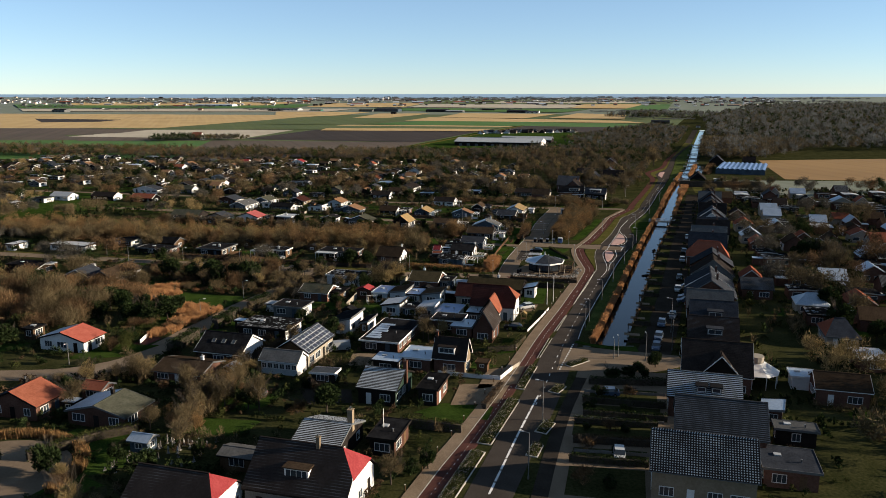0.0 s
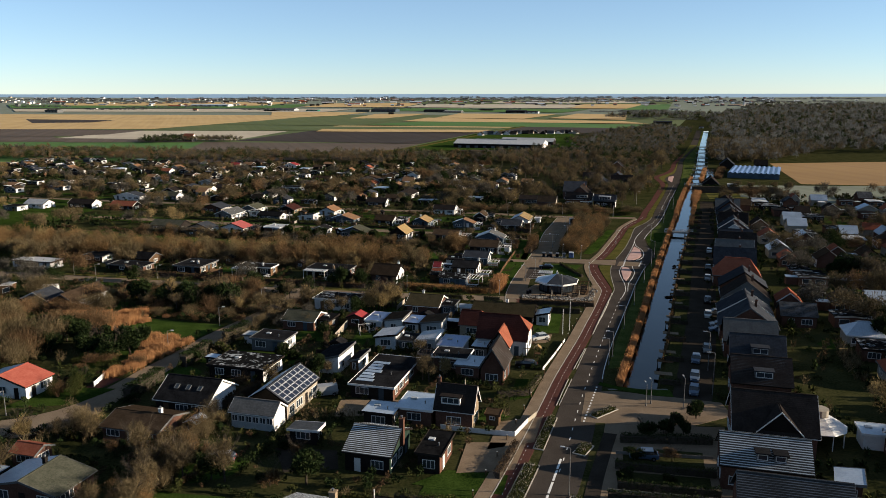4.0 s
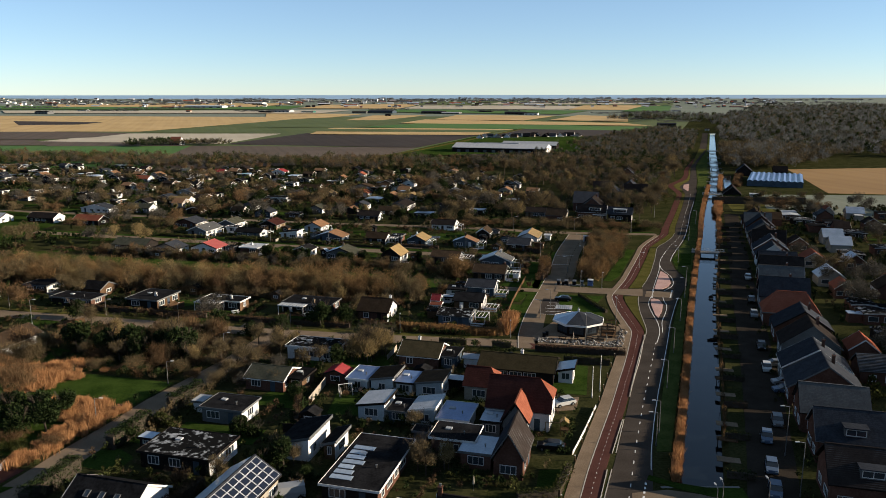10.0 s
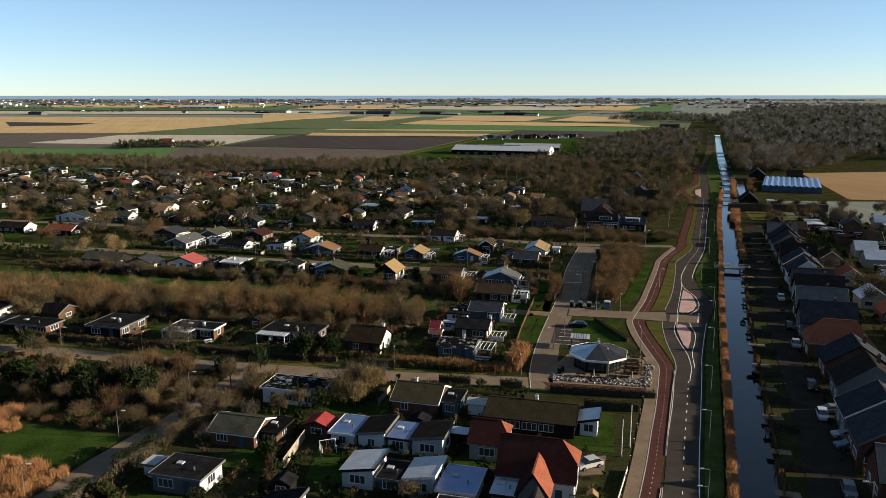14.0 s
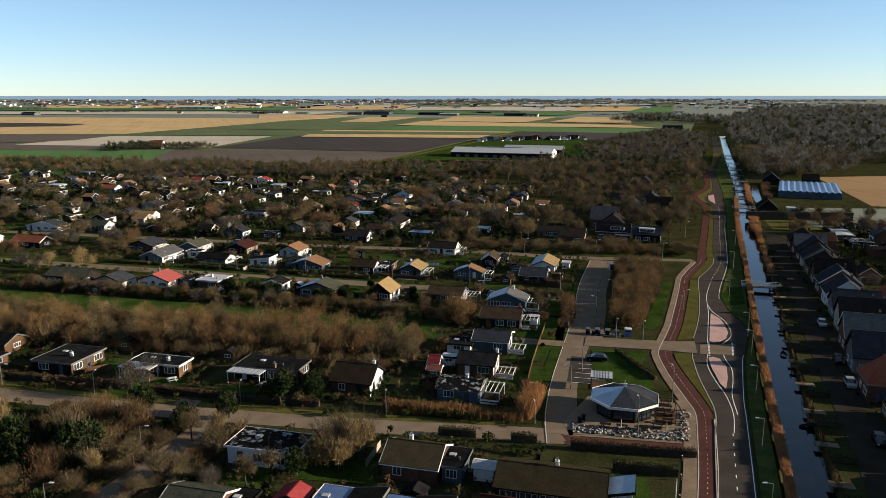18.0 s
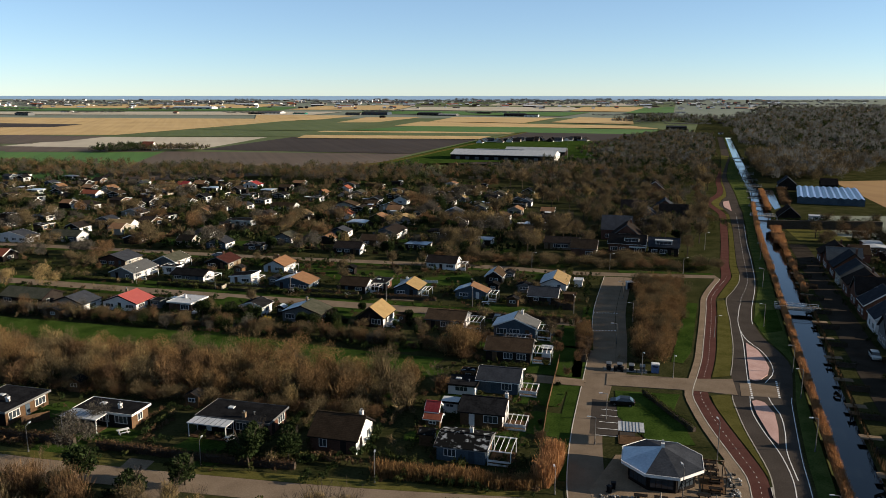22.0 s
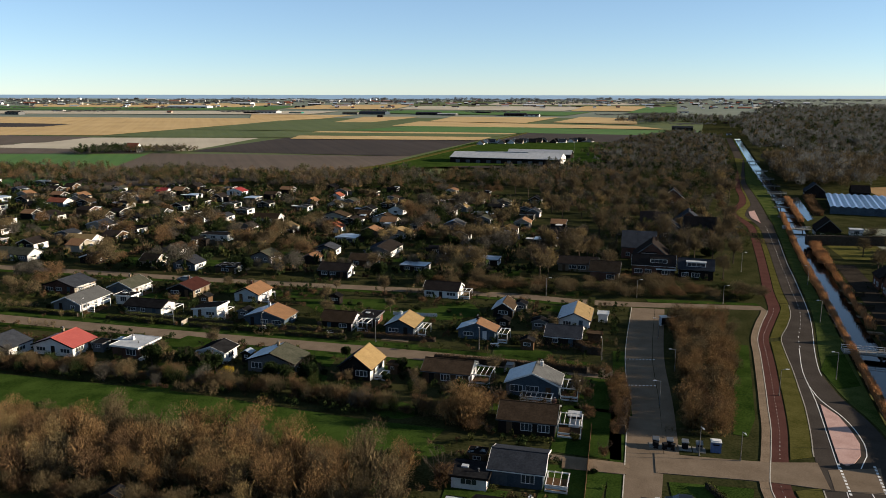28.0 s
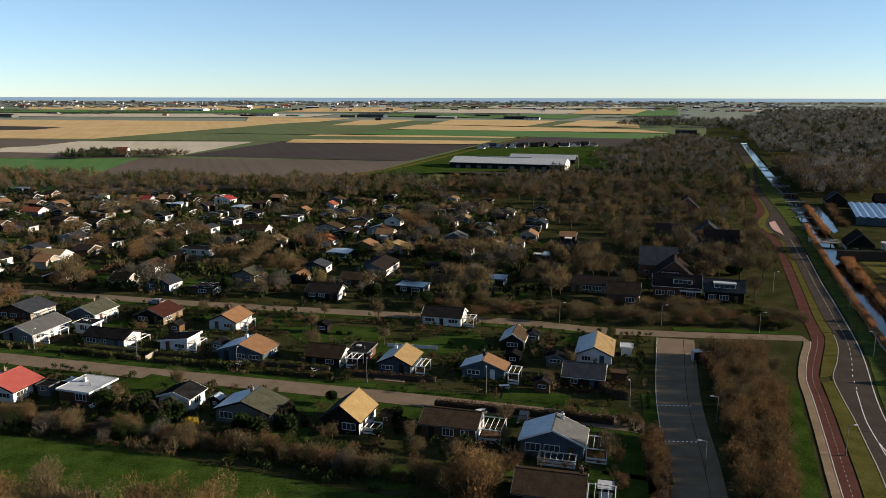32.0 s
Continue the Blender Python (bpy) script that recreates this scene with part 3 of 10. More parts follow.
ribbon("side_road", [(30, 267.4), (44.8, 264.6), (53.5, 264.2)], [(28.5, 261.2), (43, 258.6), (51.5, 256.2)], 0.115, M["street"], "paved side road crossing the cycle path", "street")
ribbon("side_road", [(54, 262), (62, 262.5)], [(52, 256), (58.5, 255)], 0.055, M["street"], "paved gap between two traffic islands", "street")
# the darker asphalt stands for shade cast by the house row
ribbon("canal_street", [(38.5, 150), (46, 170), (60.8, 212), (82, 275), (112, 362), (124, 398)], [(45, 148), (52.5, 168), (67.5, 211), (88.5, 274), (118, 361), (130, 397)], 0.04, M["asphalt_dark"], "narrow asphalt street between canal and houses", "street")
slab("verge", [(27.6, 158.5), (30.4, 156.4), (34.6, 154.9), (39.6, 154.7), (39.4, 151.4), (34.8, 152.4), (30.6, 154.6), (27.0, 157.2)], 0.12, M["grass"], "curved green grass edge at the end of the canal", "verge", "", 0.12)
slab("forecourt", [(24, 153.5), (21, 141), (38, 139), (47, 143.5), (47, 149), (37.5, 152), (29, 154.4)], 0.045, M["street"], "paved end of the canal street", "street")
slab("forecourt", [(11, 92), (30, 84), (44, 139), (25, 140.5)], 0.02, M["street"], "shaded paved frontage with parking beside the road", "pavement")
slab("traffic_island", [(64.6, 286), (65.2, 281), (64.4, 275.5), (63.2, 270.4), (61.2, 266.4), (59.0, 264.0), (57.5, 263.2), (56.8, 264.2), (60.6, 275)], 0.14, M["island"], "tear-shaped traffic island of pink pavers", "traffic island", "", 0.14)
slab("traffic_island", [(52.9, 253.4), (54.0, 254.0), (55.0, 252.8), (54.7, 248), (52.8, 242.2), (50.3, 236.2), (50.2, 239), (51.6, 248)], 0.14, M["island"], "tear-shaped traffic island of pink pavers", "traffic island", "", 0.14)

slab("lawn", [(71.3, 293), (76.5, 294.6), (82.5, 312.3), (78, 311), (73.0, 303)], 0.08, M["grass"], "lit grass corner beside the canal bridge", "lawn")
# grass strips along the streets
LONG_N = [(28, 304.6), (-17.8, 317.5), (-70, 330.6), (-150, 352), (-240, 376)]
LONG_S = [(24, 300), (-18.8, 312.2), (-71, 325.3), (-151, 346.8), (-241, 371)]
ribbon("verge", offset(LONG_N[:2], 0.1), offset(LONG_N[:2], 2.6), 0.03, M["grass"], "mown grass strip along the street", "verge")
ribbon("verge", offset(LONG_N[1:], 0.1), offset(LONG_N[1:], 3.2), 0.03, M["grass"], "mown grass strip along the street", "verge")
ribbon("verge", offset(LONG_S, -2.8), offset(LONG_S, -0.1), 0.03, M["grass"], "mown grass strip along the street", "verge")
NEAR_N = [(8, 220.5), (-19.1, 223.8), (-58.8, 231), (-89, 238), (-170, 255)]
ribbon("verge", offset(NEAR_N, 0.1), offset(NEAR_N, 2.2), 0.03, M["verge"], "rough grass strip along the street", "verge")
FARST_S = [(33, 351.5), (9.7, 359), (-62.5, 373.5), (-130.5, 389), (-241, 413)]
ribbon("verge", offset(FARST_S, -2.6), offset(FARST_S, -0.1), 0.03, M["grass"], "mown grass strip along the street", "verge")
ribbon("verge", offset(ST_B_L[1:4], -2.2), offset(ST_B_L[1:4], -0.1), 0.06, M["grass"], "grass strip beside the street", "verge")
ribbon("verge", [(52, 356.2), (80, 352.2)], [(52, 353.2), (80, 349.8)], 0.06, M["grass"], "grass strip beside the street", "verge")


# ---- fields, ploughed or under crop ----
def field(label, material, near_left, near_right, far_right, far_left, lift):
    """A field draped over the land between four corners."""
    n, v = 10, []
    for j in range(n + 1):
        for i in range(n + 1):
            a, c = Vector(near_left).lerp(Vector(near_right), i / n), Vector(far_left).lerp(Vector(far_right), i / n)
            p = a.lerp(c, j / n)
            v.append((p.x, p.y, land(p.x, p.y) + lift))
    f = [(j * (n + 1) + i, j * (n + 1) + i + 1, (j + 1) * (n + 1) + i + 1, (j + 1) * (n + 1) + i) for j in range(n) for i in range(n)]
    return tagged(new("field", mesh_of("field", v, f, M[material])), label, "field", "", "structure")


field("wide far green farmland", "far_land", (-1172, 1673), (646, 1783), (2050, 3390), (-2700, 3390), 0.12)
field("green land behind the village", "olive", (-349, 742), (277, 985), (561, 1810), (-944, 1726), 0.18)
field("young green winter crop", "crop", (-334, 718), (-293, 730), (-265, 839), (-410, 843), 0.18)
field("ploughed brown field", "soil_brown", (-219, 588), (-68, 652), (-29, 814), (-261, 845), 0.21)
field("freshly ploughed dark field", "soil_dark", (-233, 864), (-29, 814), (43, 1035), (-186, 1081), 0.36)
field("ploughed brown field", "soil_brown", (-406, 836), (-263, 839), (-321, 895), (-453, 913), 0.42)
field("pale harvested field", "straw", (-453, 913), (-235, 870), (-216, 1070), (-427, 1075), 0.48)
field("ploughed brown field", "soil_brown", (-476, 951), (-426, 986), (-418, 1086), (-582, 1128), 0.54)
field("olive green manure field", "olive", (-413, 1097), (-183, 1081), (-166, 1205), (-370, 1274), 0.60)
field("straw-coloured stubble field", "stubble", (-582, 1128), (-423, 1119), (-265, 1728), (-975, 1777), 0.66)
field("dark strip of ploughed land", "soil_dark", (-705, 1330), (-616, 1353), (-618, 1454), (-815, 1512), 0.72)
field("dark green field", "olive", (-370, 1274), (-138, 1221), (-64, 1712), (-303, 1615), 0.78)
field("straw-coloured stubble field", "stubble", (-352, 1558), (-244, 1703), (-194, 1905), (-438, 1952), 0.84)
field("straw-coloured stubble field", "stubble", (-194, 1541), (-124, 1543), (-45, 1823), (-166, 1817), 0.90)
field("straw-coloured stubble field", "stubble", (-176, 1049), (42, 1025), (60, 1087), (-178, 1116), 0.96)
field("olive green manure field", "olive", (-178, 1116), (60, 1087), (88, 1147), (-175, 1190), 1.02)
field("straw-coloured stubble field", "stubble", (-175, 1190), (88, 1147), (106, 1187), (-168, 1219), 1.08)
field("young green winter crop", "crop", (-136, 1236), (322, 1106), (355, 1223), (-32, 1412), 1.14)
field("straw-coloured stubble field", "stubble", (-80, 1391), (326, 1281), (309, 1386), (-41, 1573), 1.20)
field("straw-coloured stubble field", "stubble", (-25, 1573), (146, 1507), (246, 1779), (25, 1826), 1.26)
field("straw-coloured stubble field", "stubble", (196, 1533), (327, 1448), (394, 1727), (298, 1808), 1.32)
field("dark ploughed strip behind the bungalows", "soil_dark", (38, 947), (219, 968), (249, 1127), (105, 1173), 1.38)
field("mown grass round the long barn", "grass", (-55, 692), (128, 749), (194, 984), (34, 980), 1.44)
field("pale harvested field", "straw", (-1058, 1914), (-305, 1930), (-256, 2143), (-1155, 2075), 1.50)
field("young green winter crop", "crop", (-215, 2035), (272, 1865), (379, 2096), (-207, 2227), 1.56)
field("straw-coloured stubble field", "stubble", (-428, 2291), (-135, 2272), (-71, 2722), (-391, 2638), 1.62)
field("pale harvested field", "straw", (-120, 2272), (321, 2171), (454, 2476), (-70, 2666), 1.68)
field("straw-coloured stubble field", "stubble", (336, 2171), (501, 2134), (734, 2627), (467, 2629), 1.74)
field("young green winter crop", "crop", (446, 2027), (568, 2027), (705, 2475), (636, 2526), 1.80)
field("young green winter crop", "crop", (-1197, 2145), (-441, 2208), (-442, 2528), (-1371, 2432), 1.86)
field("straw-coloured stubble field", "stubble", (-1174, 2369), (-582, 2409), (-493, 2807), (-1300, 2674), 1.92)
field("far green field", "olive", (-101, 2554), (720, 2521), (866, 2997), (-80, 3047), 1.98)
field("pale harvested field", "straw", (148, 2675), (609, 2628), (765, 2930), (203, 2927), 2.04)
field("pale far field", "straw", (866, 2331), (1117, 2115), (1205, 2269), (936, 2464), 2.10)
field("tilled ochre field beyond the greenhouse", "stubble_dark", (206, 469), (278, 456), (372, 617), (241, 599), 0.06)
field("rough frosted wet meadow", "wet_meadow", (150, 414), (200, 376), (266, 458), (166, 464), 0.05)
field("young green winter crop", "crop", (-760, 640), (-222, 600), (-262, 842), (-860, 850), 0.20)
field("straw-coloured stubble field", "stubble", (-1150, 1120), (-540, 1120), (-930, 1777), (-1750, 1800), 0.63)
field("ploughed brown field", "soil_brown", (-1100, 950), (-440, 950), (-540, 1130), (-1150, 1145), 0.51)
field("ploughed reddish field", "soil_brown", (-980, 856), (-410, 850), (-476, 946), (-1060, 952), 0.39)
slab("lawn", [(-150, 316), (-74, 297.5), (-54, 292.8), (-38, 287.5), (-16, 279.8), (-2, 276), (-6, 268), (-28, 270), (-58, 281), (-100, 292), (-150, 304)], 0.06, M["grass"], "long mown lawn between shrubs", "lawn")
slab("lawn", [(-230, 386), (-206, 408), (-164, 392), (-164, 323), (-181, 302), (-225, 320)], 0.06, M["grass"], "open playing field lawn", "lawn")
slab("lawn", [(29.6, 258.6), (41, 256.6), (38.0, 250), (37.2, 236), (30.5, 237), (27.5, 247)], 0.07, M["grass"], "mown lawn beside the cafe", "lawn")
slab("lawn", [(-81.7, 186), (-77.6, 192.7), (-71.4, 198.7), (-53.2, 194.0), (-56.2, 184.7), (-58.0, 178), (-62, 165), (-74, 164)], 0.06, M["grass"], "mown grass beside the bend of the street", "lawn")
slab("lawn", [(-18, 344), (6, 350), (8, 341), (-4, 336), (-20, 337)], 0.06, M["grass"], "open back lawn behind the bungalows", "lawn")
slab("lawn", [(-42, 355.8), (-16.3, 356.2), (-13.4, 347.2), (-32.7, 343.5)], 0.05, M["grass"], "open mown lawn behind the bungalows", "lawn")


# ---- houses ----
PLOTS = []          # house plots: x, y, turn, width, depth
TAKEN = []          # footprints already used: x, y, radius


def quad_slope(name, parent, p, q, up, s, thick, material, label=""):
    """A roof slope as a slab: its lower edge from p to q, going up the vector up for s metres."""
    p, q, up = Vector(p), Vector(q), Vector(up).normalized()
    xx = (q - p).normalized()
    zz = xx.cross(up).normalized()
    m = Matrix((xx, up, zz)).transposed().to_4x4()
    m.translation = p
    L = (q - p).length
    return child(name, box_mesh("roof_slope", (0, 0, 0, L, s, thick), material), parent, m, label)


def lattice(xs, zs, solid, y0, y1):
    """One connected frame: cells of a grid filled where solid(i, j), from y0 to y1 in depth."""
    v, f = [], []
    nx, nz = len(xs), len(zs)
    for y in (y0, y1):
        v += [(x, y, z) for z in zs for x in xs]

    def at(i, j, k):
        return k * nx * nz + j * nx + i
    for j in range(nz - 1):
        for i in range(nx - 1):
            if not solid(i, j):
                continue
            f.append((at(i, j, 0), at(i + 1, j, 0), at(i + 1, j + 1, 0), at(i, j + 1, 0)))
            f.append((at(i, j, 1), at(i, j + 1, 1), at(i + 1, j + 1, 1), at(i + 1, j, 1)))
            for di, dj, p, q in ((-1, 0, (i, j + 1), (i, j)), (1, 0, (i + 1, j), (i + 1, j + 1)), (0, -1, (i, j), (i + 1, j)), (0, 1, (i + 1, j + 1), (i, j + 1))):
                a, c = i + di, j + dj
                if 0 <= a < nx - 1 and 0 <= c < nz - 1 and solid(a, c):
                    continue
                f.append((at(*q, 0), at(*p, 0), at(*p, 1), at(*q, 1)))
    return v, f


def ring(x0, y0, x1, y1, t, z0, z1):
    """A closed frame lying round a rectangle, t thick."""
    v, f = lattice([x0 - t, x0, x1, x1 + t], [y0 - t, y0, y1, y1 + t], lambda i, j: not (i == 1 and j == 1), z0, z1)
    return [(p[0], p[2], p[1]) for p in v], [q[::-1] for q in f]


def chevron(half, z0, z1, y0, y1, lo, hi):
    """A pair of verge boards meeting at the ridge, as one piece."""
    q = [(-half, z0 + lo), (0, z1 + lo), (half, z0 + lo), (half, z0 + hi), (0, z1 + hi), (-half, z0 + hi)]
    v = [(px, y0, pz) for px, pz in q] + [(px, y1, pz) for px, pz in q]
    f = [(0, 1, 4, 5), (1, 2, 3, 4), (11, 10, 7, 6), (10, 9, 8, 7)]
    f += [((i + 1) % 6, i, 6 + i, 6 + (i + 1) % 6) for i in range(6)]
    return v, f


def window_meshes(w, h, bars, frame_mat):
    key = ("win", round(w, 1), round(h, 1), bars, frame_mat.name)
    if key not in CACHE:
        t = 0.09
        cuts = [-w / 2, -w / 2 + t]
        for i in range(1, bars):
            cuts += [-w / 2 + w * i / bars - 0.035, -w / 2 + w * i / bars + 0.035]
        cuts += [w / 2 - t, w / 2]
        CACHE[key] = (mesh_of("window", *lattice(cuts, [0, t, h - t, h], lambda i, j: j != 1 or i % 2 == 0, -0.05, 0.04), frame_mat), mesh_of("pane", *box_data(-w / 2 + t, -0.012, t, w / 2 - t, 0.004, h - t), M["pane"]))
    return CACHE[key]


def add_window(parent, m, w, h, bars=2, frame_mat=None, deep=True):
    fr, pn = window_meshes(w, h, bars, frame_mat or M["white"])
    ob = child("window", fr, parent, m)
    pane = child("pane", pn, ob if deep else parent, None if deep else m)
    return ob


def side_pose(side, s, z, w, d):
    """A pose on a wall, s metres along it from its middle: f front, r right, b back, l left."""
    if side == "f":
        return pose(s, -d / 2, z)
    if side == "r":
        return pose(w / 2, s, z, 0, 0, 90)
    if side == "b":
        return pose(-s, d / 2, z, 0, 0, 180)
    return pose(-w / 2, -s, z, 0, 0, -90)


def add_door(parent, m, material):
    d = child("door", box_mesh("door", (-0.47, -0.05, 0.02, 0.47, 0.03, 2.08), material), parent, m)


def chimney(parent, x, y, z0, z1, material=None, s=0.5):
    c = child("chimney", mesh_of("chimney", *boxes_data([(-s / 2, -s / 2, z0, s / 2, s / 2, z1), (-s / 2 - 0.07, -s / 2 - 0.07, z1, s / 2 + 0.07, s / 2 + 0.07, z1 + 0.1)]), material or M["brick"]), parent, pose(x, y, 0))
    child("chimney_pot", mesh_of("chimney_pot", *boxes_data([(-0.1, -0.1, z1 + 0.1, 0.1, 0.1, z1 + 0.38), (-0.15, -0.15, z1 + 0.4, 0.15, 0.15, z1 + 0.44)]), M["metal"]), c)


def house(x, y, rot, w, d, eave, ridge, axis, roof, wall, label, side=None, far=0, roof2=None, board="white", win="frl", chim=None, cat="bungalow", group="", wz=0.75, doors=True, thick=0.14, hip=0.75):
    """A house: walls with gables, roof slopes, verge boards, gutters, windows with panes, doors, chimney. axis d or w: the ridge runs
    along the depth or the width; flat, mono (rises to the right), hip."""
    if cat == "bungalow":
        eave, ridge = eave - 0.25, ridge - 0.12
    H = empty("house", pose(x, y, 0, 0, 0, rot), label, cat, group)
    PLOTS.append((x, y, rot, w, d))
    if board == "white":
        board = ("white", "grey", "darkwood", "white", "darkwood", "grey", "white", "darkwood")[int(abs(x) * 3 + abs(y)) % 8]
    TAKEN.append((x, y, 0.5 * math.hypot(w, d) * 0.86))
    o = 0.35 if not far else 0.25
    a, c = w / 2 - o, d / 2 - o
    wm, sm = M[wall], M[side or wall]
    rm, rm2, bm_ = M[roof], M[roof2 or roof], M[board]
    rise = ridge - eave
    v = [(-a, -c, 0), (a, -c, 0), (a, c, 0), (-a, c, 0), (-a, -c, eave), (a, -c, eave), (a, c, eave), (-a, c, eave)]
    f = [(0, 1, 5, 4), (1, 2, 6, 5), (2, 3, 7, 6), (3, 0, 4, 7)]
    idx = [0, 1, 0, 0]
    k = rise / (w / 2 if axis == "d" else d / 2)
    if axis == "d":
        top = eave + k * a
        v += [(0, -c, top), (0, c, top)]
        f[0], f[2] = (0, 1, 5, 8, 4), (2, 3, 7, 9, 6)
    elif axis == "w":
        top = eave + k * c
        v += [(a, 0, top), (-a, 0, top)]
        f[1], f[3] = (1, 2, 6, 8, 5), (3, 0, 4, 9, 7)
    elif axis == "clip":
        zc = eave + rise * 0.42
        yc = (ridge - zc) / k
        v += [(a, -yc * 0.97, zc - 0.03), (a, yc * 0.97, zc - 0.03), (-a, 0, eave + k * c)]
        f[1], f[3] = (1, 2, 6, 9, 8, 5), (3, 0, 4, 10, 7)
    elif axis == "mono":
        v[5], v[6] = (a, -c, ridge - 0.05), (a, c, ridge - 0.05)
    child("wall", mesh_of("wall", v, f, wm, [wm, sm], idx), H)
    if axis == "d":
        s = math.hypot(w / 2, rise)
        quad_slope("roof", H, (w / 2, -d / 2, eave), (w / 2, d / 2, eave), (-w / 2, 0, rise), s, thick, rm)
        # roof2 is the left slope here, often with skylight blue painted in
        quad_slope("roof", H, (-w / 2, d / 2, eave), (-w / 2, -d / 2, eave), (w / 2, 0, rise), s, thick, rm2)
        far or child("ridge_cap", box_mesh("ridge_cap", (-0.12, -d / 2, ridge + thick * 0.9, 0.12, d / 2, ridge + thick + 0.07), rm), H)
        for e in (-1, 1):
            child("verge_board", mesh_of("verge_board", *chevron(w / 2, eave, ridge, e * (d / 2 + 0.003), e * (d / 2 + 0.05), -0.14, thick + 0.03), bm_), H)
        for e in () if far else (-1, 1):
            child("gutter", box_mesh("gutter", (-0.05, -d / 2, eave - 0.08, 0.07, d / 2, eave + 0.04), bm_), H, pose(e * (w / 2 + 0.04), 0, 0))
    elif axis == "w":
        s = math.hypot(d / 2, rise)
        quad_slope("roof", H, (-w / 2, -d / 2, eave), (w / 2, -d / 2, eave), (0, d / 2, rise), s, thick, rm)
        quad_slope("roof", H, (w / 2, d / 2, eave), (-w / 2, d / 2, eave), (0, -d / 2, rise), s, thick, rm2)
        far or child("ridge_cap", box_mesh("ridge_cap", (-w / 2, -0.12, ridge + thick * 0.9, w / 2, 0.12, ridge + thick + 0.07), rm), H)
        for e in (-1, 1):
            cv, cf = chevron(d / 2, eave, ridge, e * (w / 2 + 0.003), e * (w / 2 + 0.05), -0.14, thick + 0.03)
            child("verge_board", mesh_of("verge_board", [(p[1], p[0], p[2]) for p in cv], cf, bm_), H)
        for e in () if far else (-1, 1):
            child("gutter", box_mesh("gutter", (-w / 2, -0.05, eave - 0.08, w / 2, 0.07, eave + 0.04), bm_), H, pose(0, e * (d / 2 + 0.04), 0))
    elif axis == "clip":
        top = (w / 2 - (ridge - zc) * 0.95, 0, ridge)
        for nm, pts, mt in (("roof", [(-w / 2, -d / 2, eave), (w / 2, -d / 2, eave), (w / 2, -yc, zc), top, (-w / 2, 0, ridge)], rm), ("roof", [(w / 2, d / 2, eave), (-w / 2, d / 2, eave), (-w / 2, 0, ridge), top, (w / 2, yc, zc)], rm), ("half_hip", [(w / 2 + 0.1, -yc, zc), (w / 2 + 0.1, yc, zc), top], rm2)):
            hi, n = [(p[0], p[1], p[2] + thick) for p in pts], len(pts)
            fs = [tuple(range(n)), tuple(range(2 * n - 1, n - 1, -1))] + [(i, n + i, n + (i + 1) % n, (i + 1) % n) for i in range(n)]
            child(nm, mesh_of(nm, hi + pts, fs, mt), H)
        child("ridge_cap", box_mesh("ridge_cap", (-w / 2, -0.12, ridge + thick - 0.02, top[0], 0.12, ridge + thick + 0.08), rm), H)
        for e in (-1, 1):
            child("gutter", box_mesh("gutter", (-w / 2, -0.05, eave - 0.08, w / 2, 0.07, eave + 0.04), bm_), H, pose(0, e * (d / 2 + 0.04), 0))
    elif axis == "hip":
        hr = min(d / 2, w / 2 - 0.3)
        r0 = w / 2 - hr * hip
        vv = [(-w / 2, -d / 2, eave), (w / 2, -d / 2, eave), (w / 2, d / 2, eave), (-w / 2, d / 2, eave), (-r0, 0, ridge), (r0, 0, ridge)]
        for nm, q in (("roof", (0, 1, 5, 4)), ("hip_end", (1, 2, 5)), ("roof", (2, 3, 4, 5)), ("hip_end", (3, 0, 4))):
            pts = [vv[i] for i in q]
            lo = [(p[0], p[1], p[2] - 0.12) for p in pts]
            n = len(pts)
            fs = [tuple(range(n)), tuple(range(2 * n - 1, n - 1, -1))] + [(i, n + i, n + (i + 1) % n, (i + 1) % n) for i in range(n)]
            child(nm, mesh_of(nm, pts + lo, fs, rm2 if (nm == "hip_end") else rm), H)
        child("fascia", mesh_of("fascia", *ring(-w / 2, -d / 2, w / 2, d / 2, 0.06, eave - 0.25, eave + 0.02), bm_), H)
        child("ridge_cap", box_mesh("ridge_cap", (-r0, -0.12, ridge - 0.02, r0, 0.12, ridge + 0.1), rm), H)
    elif axis == "mono":
        s = math.hypot(w, rise)
        quad_slope("roof", H, (-w / 2, d / 2, eave), (-w / 2, -d / 2, eave), (w, 0, rise), s, thick, rm)
        fv, ff = [], []
        for e in (-1, 1):
            q = [(-w / 2, eave - 0.2), (w / 2, ridge - 0.2), (w / 2, ridge + thick + 0.05), (-w / 2, eave + thick + 0.05)]
            kk = len(fv)
            fv += [(px, e * (d / 2 + 0.003), pz) for px, pz in q] + [(px, e * (d / 2 + 0.06), pz) for px, pz in q]
            ff += [tuple(kk + i for i in qq) for qq in ((0, 1, 2, 3), (7, 6, 5, 4), (0, 4, 5, 1), (1, 5, 6, 2), (2, 6, 7, 3), (3, 7, 4, 0))]
        bv, bf = box_data(w / 2 + 0.003, -d / 2, ridge - 0.3, w / 2 + 0.06, d / 2, ridge + thick + 0.05)
        ff += [tuple(len(fv) + i for i in q) for q in bf]
        child("fascia", mesh_of("fascia", fv + bv, ff, bm_), H)
    else:
        child("roof", box_mesh("roof_deck", (-w / 2, -d / 2, eave, w / 2, d / 2, eave + 0.16), rm), H)
        e1 = eave - 0.12
        e2 = eave + 0.24
        child("fascia", mesh_of("fascia", *ring(-w / 2, -d / 2, w / 2, d / 2, 0.06, e1, e2), bm_), H)
        if not far:
            child("skylight", mesh_of("skylight", *boxes_data([(-0.5, -0.4, eave + 0.16, 0.5, 0.4, eave + 0.34)]), M["palepanel"]), H, pose(-w * 0.18, d * 0.1, 0))
